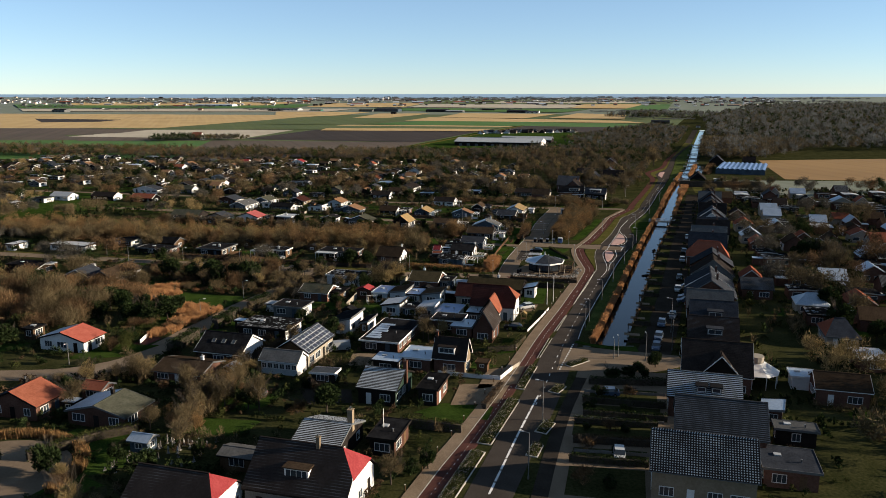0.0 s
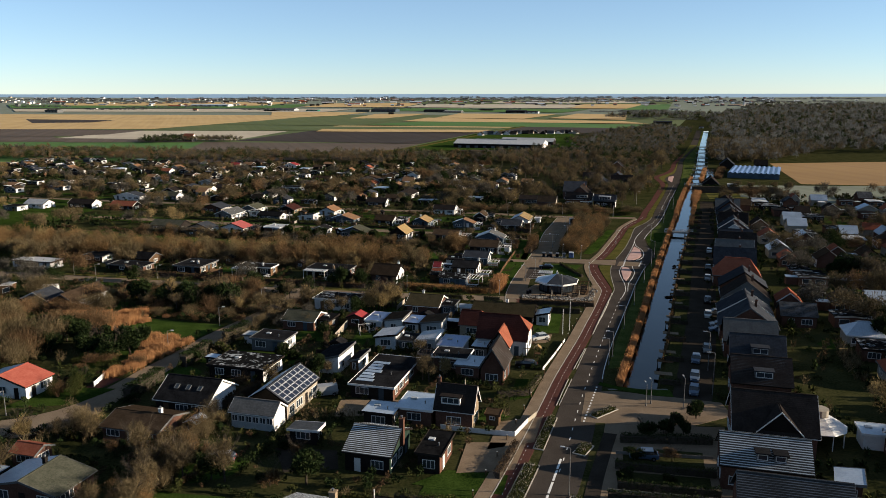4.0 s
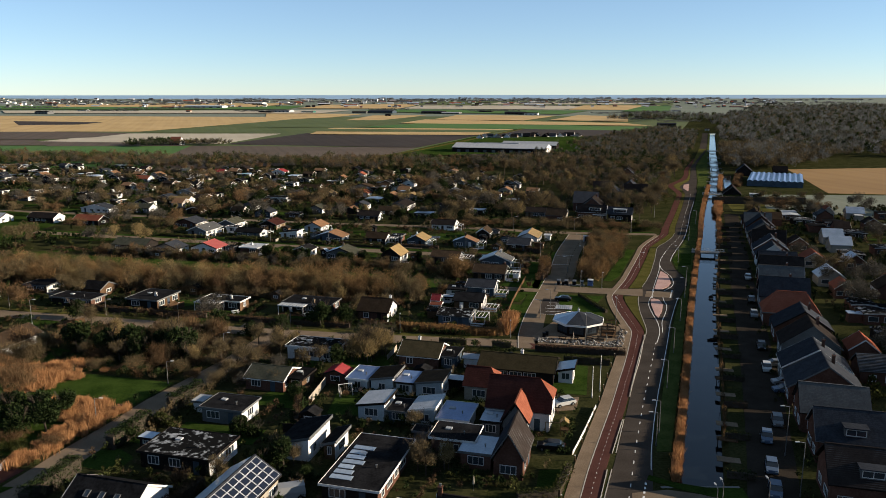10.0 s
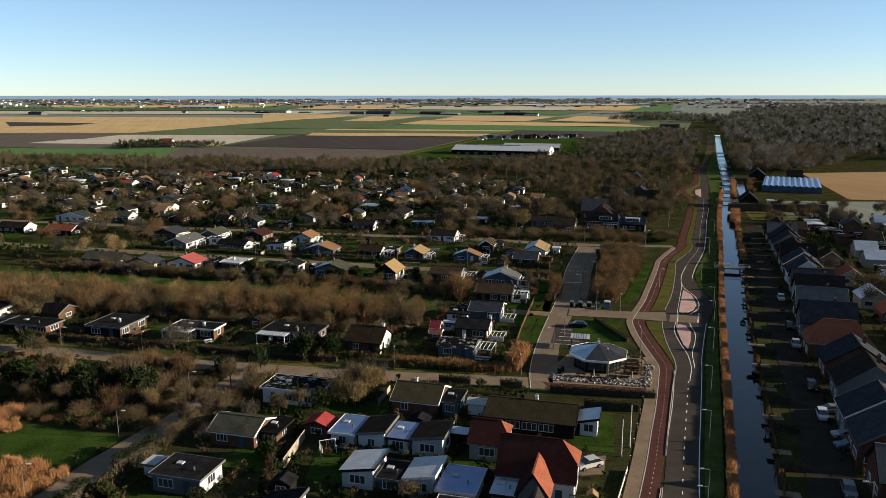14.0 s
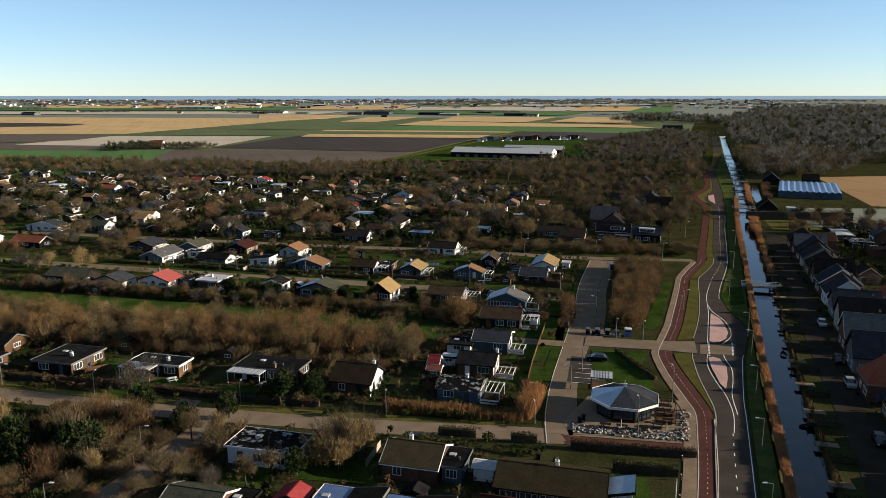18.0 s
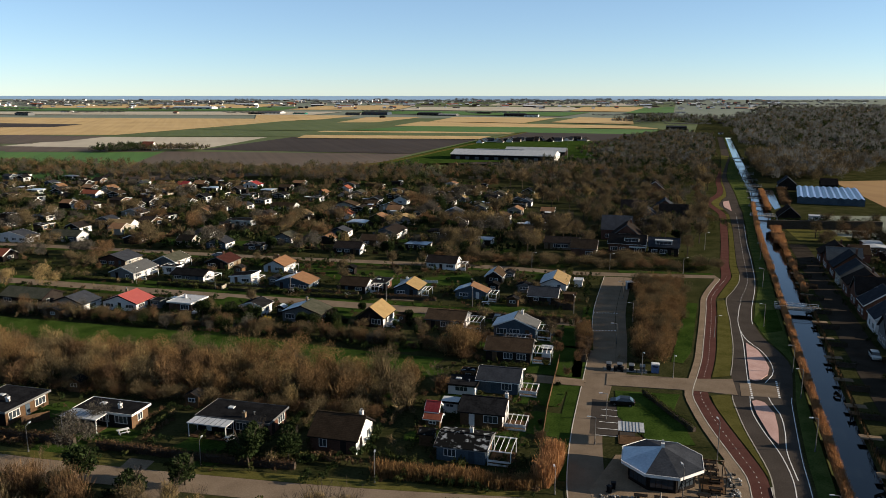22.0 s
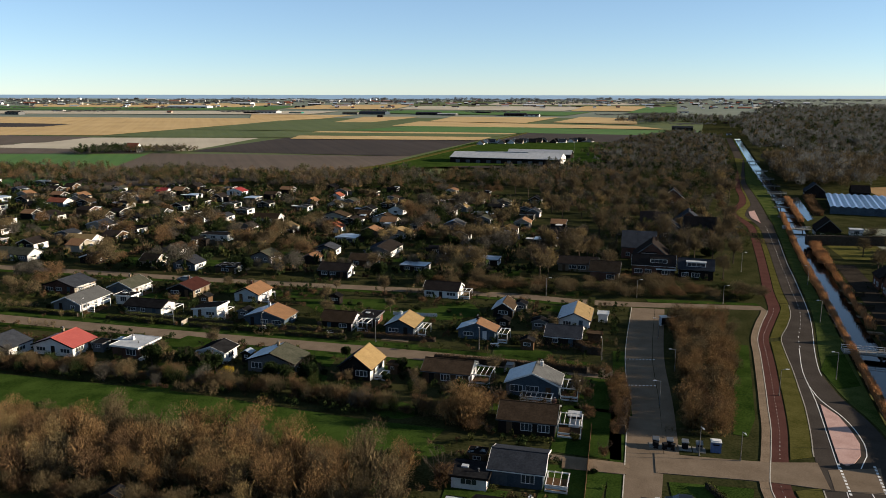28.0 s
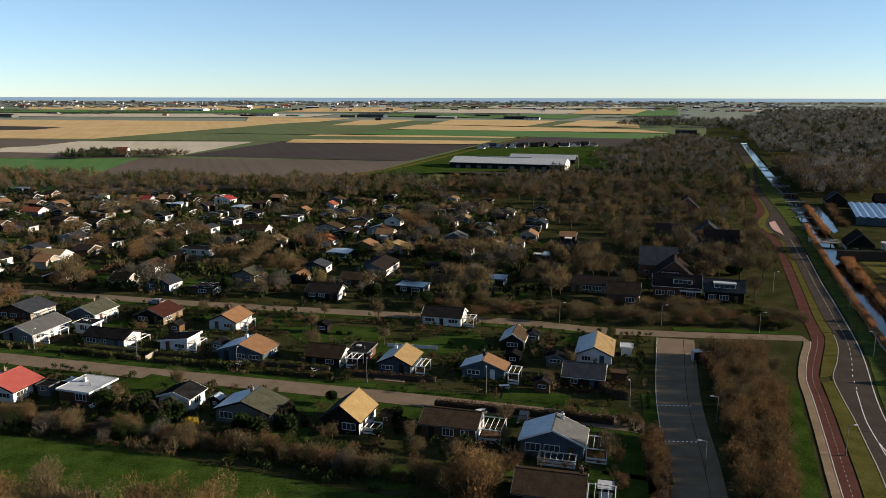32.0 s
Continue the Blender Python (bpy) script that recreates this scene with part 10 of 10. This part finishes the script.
def party_tent(x, y):
    T = empty("pavilion", pose(x, y, 0, 0, 0, -10), "cream round pavilion with conical roof", "pavilion")
    for i in range(10):
        a0, a1 = 6.28319 * i / 10, 6.28319 * (i + 1) / 10
        p, q, t = (4.3 * math.cos(a0), 4.3 * math.sin(a0), 2.6), (4.3 * math.cos(a1), 4.3 * math.sin(a1), 2.6), (0, 0.6, 5.0)
        child("roof", mesh_of("roof", [p, q, t, (p[0], p[1], 2.5), (q[0], q[1], 2.5), (0, 0.6, 4.9)], [(0, 1, 2), (5, 4, 3), (0, 3, 4, 1), (1, 4, 5, 2), (2, 5, 3, 0)], M["white"]), T)
        child("post", box_mesh("post", (-0.06, -0.06, 0, 0.06, 0.06, 2.55), M["white"]), T, pose(4.0 * math.cos(a0), 4.0 * math.sin(a0), 0))
    child("drum", mesh_of("drum", *prism(12, 1.4, 4.2, 5.3), M["cream"]), T)


party_tent(56.8, 134.6)


def parasol(x, y, material="cream", label="folded cream garden parasol"):
    P = empty("parasol", pose(x, y, 0), label, "parasol")
    v, f = [], []
    limb(v, f, (0, 0, 0), (0, 0, 2.3), 0.03, 0.03, 6)
    child("pole", mesh_of("pole", v, f, M["metal"]), P)
    v, f = [], []
    limb(v, f, (0, 0, 1.1), (0, 0, 2.4), 0.16, 0.05, 8)
    child("canopy", mesh_of("canopy", v, f, M[material]), P)


def garden_set(x, y, rot):
    picnic_table(x, y, rot, "white", "white garden table with benches")


for x, y in ((-21, 197.5), (0.5, 181.5), (-54, 240.5), (-36, 238.0), (-8.5, 333.0), (-28, 326.6), (-52, 343.2), (4, 306), (-64, 309), (9, 317.2), (-44, 329.6)):
    garden_set(x, y, (x * 31) % 90)
for x, y in ((-10, 152.4), (2.2, 154.0), (26.5, 217.8), (33.6, 217.0), (-20.4, 186.0)):
    parasol(x, y)
def bin_(x, y, material="darkmetal", label="dark wheeled refuse bin"):
    B = empty("refuse_bin", pose(x, y, 0, 0, 0, (x * 37) % 360), label, "bin")
    v, f = box_data(-0.27, -0.3, 0.08, 0.27, 0.3, 0.98)
    v = [(p[0] * (0.85 if p[2] < 0.5 else 1), p[1] * (0.85 if p[2] < 0.5 else 1), p[2]) for p in v]
    child("body", mesh_of("body", v, f, M[material]), B)
    child("lid", box_mesh("lid", (-0.3, -0.33, 0.983, 0.3, 0.36, 1.06), M[material]), B)
    for s in (-0.24, 0.24):
        child("wheel", box_mesh("wheel", (s - 0.04, 0.2, 0, s + 0.04, 0.4, 0.2), M["rubber"]), B)


for x, y in ((-58.6, 180.5), (-57.9, 181.3), (9.4, 181), (-14, 146), (21.4, 222.8), (20.6, 221.8), (-26, 134), (-44, 327.8), (30.8, 269.2), (32.0, 268.8), (33.2, 268.5), (12, 208.6)):
    bin_(x, y)
for x, y, r, w, d in ((-70, 259, -13, 3.0, 2.4), (-24, 176, -15, 3.2, 2.6), (-6, 196, -15, 3.4, 2.6), (-46, 252, -13, 3, 2.5), (16, 316, -15, 3.2, 2.6), (17.5, 345, -15, 3.5, 2.8), (-30, 352, -15, 3.2, 2.6), (-64, 352, -15, 3.2, 2.6), (-72, 137, -14, 3.5, 3), (1.2, 110.5, -15, 3.2, 2.8), (20.5, 330, -15, 4, 3), (12, 331, -15, 3.4, 2.8), (-97, 306, -15, 4, 3)):
    if free(x, y, 0.2):
        shed(x, y, r, w, d, 2.0, "felt", ("darkwood", "wood", "grey")[int(abs(x)) % 3], ("small dark garden shed", "small brown garden shed", "small grey garden shed")[int(abs(x)) % 3] + " with felt roof")


# ---- large villas in the wood behind the street ----
V = house(65, 398, -17, 12, 11, 3.2, 8.0, "d", "tile_dark", "brick", "large dark-roofed villa with white balcony band", side="white", cat="villa", chim=(1.0, 3.0, "brick"))
dormer(V, -0.8, -5.9, 3.7, 4.6, 1.3, 3.0, "white", "felt", 4)
V = house(62, 385, -17, 13, 6.5, 3.2, 6.0, "w", "tile_dark", "brick", "low villa wing with white dormer", side="white", cat="villa")
dormer(V, 1.5, -2.4, 3.9, 5.0, 1.4, 2.2, "white", "felt", 4)
V = house(73.5, 381, -17, 10.5, 7.5, 3.0, 5.6, "w", "tile_slate", "darkwood", "dark house with pale glazed dormer", side="white", cat="house")
dormer(V, 0.0, -2.8, 3.7, 5.4, 1.4, 2.2, "white", "palepanel", 4)
house(97, 462, -17, 12, 10, 3.2, 8.0, "d", "tile_slate", "brick", "tall dark gabled villa among trees", side="cream", cat="villa", chim=(1.2, 2.0, "brick"))
house(84, 446, -17, 11, 9, 3.2, 7.2, "d", "tile_slate", "bluewood", "blue-grey gabled villa among trees", side="white", cat="villa")
house(113, 536, -17, 11, 10, 3.2, 7.6, "d", "tile_dark", "brick", "large dark gabled house among trees", side="white", cat="villa", far=1)
house(46, 379, -17, 9, 7, 2.8, 5.4, "w", "tile_brown", "brick", "brown-roofed house behind bare trees", side="cream", cat="house")
slab("traffic_island", [(132.8, 477.1), (134.0, 490), (136.2, 497.4), (139.8, 507.8), (144.1, 511.6), (138.6, 494.9)], 0.16, M["island"], "long traffic island of pink pavers", "traffic island", "", 0.16)


# ---- front gardens along the shaded row of houses ----
hedge([(20.5, 116.8), (33.6, 114.9)], 0.9, 1.1, "leaf", "low dark hedge between two front gardens")
hedge([(22.4, 119.6), (35.8, 117.2)], 0.8, 1.2, "leaf", "low dark hedge between two front gardens")
hedge([(19.2, 109.8), (31.6, 108.2)], 1.0, 1.2, "beech", "brown clipped hedge between two front gardens")
hedge([(17.6, 103.6), (28.8, 101.8)], 0.9, 1.1, "leaf", "low dark hedge between two front gardens")
hedge([(25.9, 133.8), (40.0, 133.0)], 1.0, 1.3, "leaf", "dark clipped hedge between two front gardens")
hedge([(23.3, 125.4), (37.0, 122.6)], 0.9, 1.2, "hedge", "dark clipped hedge between two front gardens")
fence([(20.9, 118.4), (35.0, 116.0)], 0.6, "concrete", "low pale concrete garden wall")
fence([(18.8, 106.4), (30.6, 104.6)], 0.6, "concrete", "low pale concrete garden wall")
fence([(24.4, 129.6), (38.4, 127.8)], 0.6, "concrete", "low pale concrete garden wall")
for q in ([(20.6, 117.2), (32.5, 115.2), (31.9, 110.6), (19.4, 112.2)], [(22.6, 120.2), (35, 118), (36, 122.2), (23.2, 124.4)], [(24.6, 126.2), (36, 124.2), (37.5, 130), (26, 132)], [(18, 104.6), (28.6, 103), (29.8, 106.4), (19, 108)], [(15.5, 94), (26, 92), (28, 100.6), (17.4, 102)]):
    slab("garden_bed", q, 0.06, M["ground"], "dark front garden soil and lawn", "garden")
ribbon("side_lane", [(10.6, 92), (14.2, 106), (18.2, 120), (21.4, 129.5), (24, 137)], [(12.8, 91.5), (16.3, 105.4), (20.2, 119.4), (23.3, 128.8), (26, 136.4)], 0.05, M["asphalt_dark"], "dark paved lane beside the front gardens", "lane", thick=0.04)
for x, y, k, s in ((24, 122, "bush", 0.9), (30, 121, "hedgeball", 0.8), (27, 128, "bush", 1.0), (32, 127.4, "red", 0.7), (22, 114, "hedgeball", 0.7), (25.5, 113.6, "red", 0.7), (28, 113, "bush", 0.6), (21, 106.5, "red", 0.7), (25, 105.6, "bush", 0.7), (18.5, 97, "red", 0.9), (22, 96, "bush", 0.8), (31, 136.6, "bush", 1.3), (34, 137, "bush", 1.2), (36.5, 136.4, "green", 0.5)):
    tree(k, x, y, s)


# ---- beds of reed and a ditch beyond the canal ----
reeds([(121.6, 399.5), (128, 417), (134.9, 436)], 4.0, 2.0, 60, seed=21, lumpy=0.4)
reeds([(151, 480), (164, 516), (177, 552)], 2.6, 2.2, 60, seed=22, lumpy=0.4)
reeds([(167, 497), (178, 525), (191, 558)], 5.0, 2.4, 50, "twig_red", "tall brown reed bed beside a ditch", 23, lumpy=0.4)
slab("ditch_water", [(155, 482), (161, 489), (186, 558), (179, 556)], 0.02, M["water"], "narrow water-filled ditch beside the canal", "water")
slab("meadow", [(131, 405), (150, 405), (157, 431), (138, 434)], 0.03, M["verge"], "rough yellow-green meadow by the canal", "meadow")

# ---- bus shelter at the end of the paved street ----
S = empty("bus_shelter", pose(51.6, 332.2, 0, 0, 0, 8), "small white-roofed glass bus shelter", "shelter")
child("roof", box_mesh("roof", (-2.6, -0.9, 2.4, 2.6, 0.9, 2.55), M["white"]), S)
child("back_glass", box_mesh("back_glass", (-2.4, 0.72, 0.25, 2.4, 0.76, 2.3), M["pane"]), S)
child("side_glass", box_mesh("side_glass", (-2.46, -0.5, 0.25, -2.42, 0.7, 2.3), M["zinc"]), S)
for sx in (-2.4, 2.4):
    child("post", box_mesh("post", (sx - 0.05, 0.68, 0, sx + 0.05, 0.8, 2.4), M["metal"]), S)
child("bench", box_mesh("bench", (-1.6, 0.25, 0.42, 1.6, 0.6, 0.5), M["wood"]), S)


# ---- the towns along the horizon, as one joined rest ----
def horizon_town(n, seed):
    r = random.Random(seed)
    v, f, mi = [], [], []
    names = ["white", "palepanel", "cream", "grey", "tile_red", "tile_dark", "zinc"]
    for i in range(n):
        d = r.uniform(1.0, 1.0 + 1.0) ** 0.5 * 2330
        x = d * r.uniform(-0.62, 0.42)
        z = land(x, d) - 0.4
        w, t, h = r.choice((8, 8, 10, 10, 14, 22, 40)), r.uniform(8, 16), r.uniform(3, 6)
        wall, roof = r.choice((0, 1, 2, 3, 3, 5)), r.choice((1, 3, 4, 5, 5, 6))
        k = len(v)
        v += [(x - w / 2, d - t / 2, z), (x + w / 2, d - t / 2, z), (x + w / 2, d + t / 2, z), (x - w / 2, d + t / 2, z)]
        v += [(p[0], p[1], z + h) for p in v[k:k + 4]]
        v += [(x - w / 2, d, z + h * 1.45), (x + w / 2, d, z + h * 1.45)]
        f += [tuple(k + j for j in q) for q in ((0, 1, 5, 4), (1, 2, 6, 9, 5), (2, 3, 7, 6), (3, 0, 4, 8, 7), (4, 5, 9, 8), (6, 7, 8, 9))]
        mi += [wall] * 4 + [roof] * 2
    tagged(new("horizon_town", mesh_of("horizon_town", v, f, None, [M[q] for q in names], mi)), "pale farms and town houses along the horizon", "town", "", "stuff")


horizon_town(420, 91)


# ---- front gardens and drives along the canal houses ----
for i in range(17):
    y = 158 + 12.6 * i
    x = canal_right(y) + 0.9
    hedge([(x, y), (x + 3.7, y - 1.0)], 0.8, 1.1, ("leaf", "hedge", "beech")[i % 3], "dark hedge dividing two canal-side gardens", 26)
    slab("landing", [(x + 0.4, y + 5.0), (x + 3.6, y + 4.0), (x + 4.0, y + 5.6), (x + 0.8, y + 6.6)], 0.05, M["paver"], "paved landing on the canal bank", "landing")
for i, (y, c, lab) in enumerate(((176, "car_grey", "grey car parked before a canal house"), (201, "car_white", "white car parked before a canal house"), (214, "car_black", "black car parked before a canal house"), (238, "car_silver", "silver car parked before a canal house"), (251, "car_black", "black car parked before a canal house"), (276, "car_white", "white car parked before a canal house"))):
    car(canal_right(y) + 9.6, y, 72, c, lab)


# ---- small sheds beside the bungalows ----
rs = random.Random(64)
made = 0
for hx, hy, rot, w, d in list(PLOTS):
    if made >= 30 or hy > 352 or hx > 30 or hx < -100 or w < 6 or rs.random() < 0.35:
        continue
    e = rs.choice((-1, 1))
    a = radians(rot)
    u, v = e * (w / 2 + 2.4), d * 0.25
    px, py = hx + u * math.cos(a) - v * math.sin(a), hy + u * math.sin(a) + v * math.cos(a)
    if not free(px, py, 0.6):
        continue
    roof, wall, lab = rs.choice((("zinc", "darkwood", "small dark shed with pale blue roof"), ("felt_worn", "wood", "small timber shed with blotched roof"), ("palepanel", "white", "small white garden greenhouse shed"), ("felt", "grey", "small grey shed with black roof"), ("tile_brown", "wood", "small timber shed with brown roof")))
    shed(px, py, rot + rs.choice((0, 90)), rs.uniform(2.2, 3.2), rs.uniform(2.2, 3.4), 1.9, roof, wall, lab, ridge=rs.choice((0, 0.6)))
    made += 1


# ---- gardens: bushes, hedgerows and small lawns between the houses ----
GX, GY, GW, GH = -340, 60, 680, 580
busy = np.zeros((GW, GH), dtype=bool)
gx, gy = np.meshgrid(np.arange(GW) + GX + 0.5, np.arange(GH) + GY + 0.5, indexing="ij")


def over(poly):
    """Cells of the plan inside a polygon."""
    c = np.zeros(gx.shape, dtype=bool)
    for (x0, y0), (x1, y1) in zip(poly, poly[1:] + poly[:1]):
        if y0 != y1:
            c ^= ((y0 > gy) != (y1 > gy)) & (gx < (x1 - x0) * (gy - y0) / (y1 - y0) + x0)
    return c


for tx, ty, tr in TAKEN:
    i0, i1, j0, j1 = int(tx - tr - GX), int(tx + tr - GX) + 2, int(ty - tr - GY), int(ty + tr - GY) + 2
    i0, j0 = max(0, i0), max(0, j0)
    busy[i0:max(i0, i1), j0:max(j0, j1)] |= (gx[i0:max(i0, i1), j0:max(j0, j1)] - tx) ** 2 + (gy[i0:max(i0, i1), j0:max(j0, j1)] - ty) ** 2 < (tr * 0.92) ** 2
YARDS = [q for q in FLAT if len(q) == 4]
for flat in FLAT:
    busy |= over(list(flat))
BUSH = {}
for i in range(6):
    for k, (mat, n, h, L, W, up) in enumerate((("leaf", 30, 1.0, 0.5, 0.16, 0.5), ("hedge", 30, 0.9, 0.45, 0.15, 0.4), ("twig_red", 34, 1.2, 0.9, 0.05, 1.0), ("twig", 34, 1.4, 1.0, 0.05, 1.0), ("beech", 30, 0.8, 0.4, 0.14, 0.4))):
        BUSH[mat, i] = twig_cloud(600 + 10 * k + i, n, 0.9, h, 0.1, L, W, up, 0.5, 3)[0]
        BUSH[mat, i + 10] = twig_cloud(700 + 10 * k + i, int(n * 2.3), 0.9, h, 0.1, L * 0.5, W * 0.62, up * 0.6, 0.4, 4)[0]


def undergrowth(poly, n, size, kinds, seed, label="dense dark garden bushes and dry borders", fine=0):
    r = random.Random(seed)
    spots = np.argwhere(over(poly) & ~busy)
    pieces = []
    while len(pieces) < n and len(spots):
        i, j = spots[r.randrange(len(spots))]
        x, y, q, kind = i + GX + r.random(), j + GY + r.random(), r.uniform(*size), r.choice(kinds)
        row = r.choice((1, 1, 1, 1, 2, 8))
        turn = radians(r.choice((-15, 75)))
        for k in range(row):
            px, py = x + math.cos(turn) * k * q * 1.1, y + math.sin(turn) * k * q * 1.1
            a, c = int(px - GX), int(py - GY)
            if 0 <= a < GW and 0 <= c < GH and not busy[a, c]:
                pieces.append((placed(BUSH[kind, fine + r.randrange(6)], px, py, 0, r.uniform(0, 6.28), q, q * r.uniform(0.7, 1.3)), kind))
    return joined("undergrowth", pieces, label, "bushes")


def small_lawns(poly, n, seed, size=(2.5, 5.5)):
    """Mown plots of uneven outline, joined as one sheet of stuff."""
    r = random.Random(seed)
    spots = np.argwhere(over(poly) & ~busy)
    v, f = [], []
    for k in range(n):
        i, j = spots[r.randrange(len(spots))]
        x, y, q = i + GX, j + GY, r.uniform(*size)
        m = 10
        b0 = len(v)
        ph = r.uniform(0, 6.28)
        for a in range(m):
            w = 6.283 * a / m
            rad = q * (1 + 0.22 * math.sin(2 * w + ph) + 0.12 * math.sin(5 * w + ph))
            v.append((x + rad * math.cos(w) * 1.3, y + rad * math.sin(w), 0.012 + 0.0007 * (k % 20)))
        f.append(tuple(range(b0, b0 + m)))
    tagged(new("garden_lawn", mesh_of("garden_lawn", v, f, M["grass"])), "small mown green lawns between bungalows", "lawn", "", "stuff")


small_lawns([(-200, 60), (20, 60), (34, 150), (34, 250), (50, 350), (20, 600), (-330, 640), (-330, 200)], 230, 31)
small_lawns([(60, 100), (180, 90), (330, 230), (330, 400), (150, 420), (90, 260)], 60, 32, (2.5, 4.5))
MIX = ["leaf", "leaf", "leaf", "hedge", "hedge", "beech", "beech", "twig"]
undergrowth([(-130, 62), (8, 62), (24, 130), (26, 160), (12, 216), (-40, 222), (-130, 240)], 5040, (0.5, 1.25), MIX, 41, fine=10)
undergrowth([(-130, 236), (10, 216), (34, 270), (46, 350), (20, 366), (-130, 395)], 3639, (0.5, 1.2), MIX, 42, fine=10)
undergrowth([(-330, 130), (-130, 130), (-130, 396), (-330, 420)], 2660, (0.8, 1.9), MIX, 43)
undergrowth([(-330, 410), (-130, 396), (20, 366), (34, 450), (16, 590), (-200, 600), (-330, 640)], 4200, (0.9, 2.2), MIX, 44)
undergrowth([(46, 88), (180, 90), (330, 230), (330, 400), (150, 420), (124, 360), (86, 250), (44, 146)], 4200, (0.7, 1.7), ["leaf", "leaf", "leaf", "hedge", "twig_red", "twig", "twig"], 45)
undergrowth([(20, 90), (30, 84), (46, 138), (26, 140)], 60, (0.4, 0.8), ["leaf", "hedge", "twig_red"], 46, "low shrubs in shaded front gardens", 10)


# low planting against the houses
r = random.Random(52)
pieces = []
for hx, hy, rot, w, d in PLOTS:
    if hy > 420:
        continue
    c, s = math.cos(radians(rot)), math.sin(radians(rot))
    for side, L in (("f", w), ("l", d), ("r", d)):
        k = -L / 2
        while k < L / 2:
            if r.random() < (0.62 if side == "f" else 0.4):
                out = r.uniform(0.7, 2.2)
                u, v = (k, -d / 2 - out) if side == "f" else ((-w / 2 - out, k) if side == "l" else (w / 2 + out, k))
                px, py = hx + u * c - v * s, hy + u * s + v * c
                a, b2 = int(px - GX), int(py - GY)
                kind = r.choice(("leaf", "leaf", "leaf", "hedge", "hedge", "beech"))
                if 0 <= a < GW and 0 <= b2 < GH and not any(inside(px, py, list(q)) for q in YARDS):
                    q = r.uniform(0.45, 0.95)
                    pieces.append((placed(BUSH[kind, 10 + r.randrange(6)], px, py, 0, r.uniform(0, 6.28), q, q * r.uniform(0.8, 1.2)), kind))
            k += r.uniform(0.7, 1.6)
joined("foundation_planting", pieces, "low shrubs planted against the houses", "shrubs")


# ---- pale stone posts standing in a dark garden ----
def stone_post(x, y, h, turn):
    """A rough upright garden stone on a small foot."""
    key = ("stone_post", h)
    if key not in CACHE:
        v, f = [], []
        limb(v, f, (0, 0, 0.06), (0.03, 0.02, h * 0.7), 0.14, 0.12, 6)
        limb(v, f, (0.03, 0.02, h * 0.7), (0.0, 0.0, h), 0.12, 0.06, 6)
        CACHE[key] = mesh_of("shaft", v, f, M["stone"]), mesh_of("foot", *box_data(-0.22, -0.22, 0, 0.22, 0.22, 0.09), M["concrete"])
    P = empty("garden_stone", pose(x, y, 0, 0, 0, turn), "pale upright garden stone among dark bushes", "garden stone", "garden stones")
    child("shaft", CACHE[key][0], P)
    child("foot", CACHE[key][1], P)


rp = random.Random(15)
for i in range(56):
    u, v = rp.random(), rp.random()
    stone_post(-51 + 12 * u + 4 * v, 99 + 12 * v - 1.5 * u, rp.choice((0.6, 0.9, 1.2)), rp.uniform(0, 360))
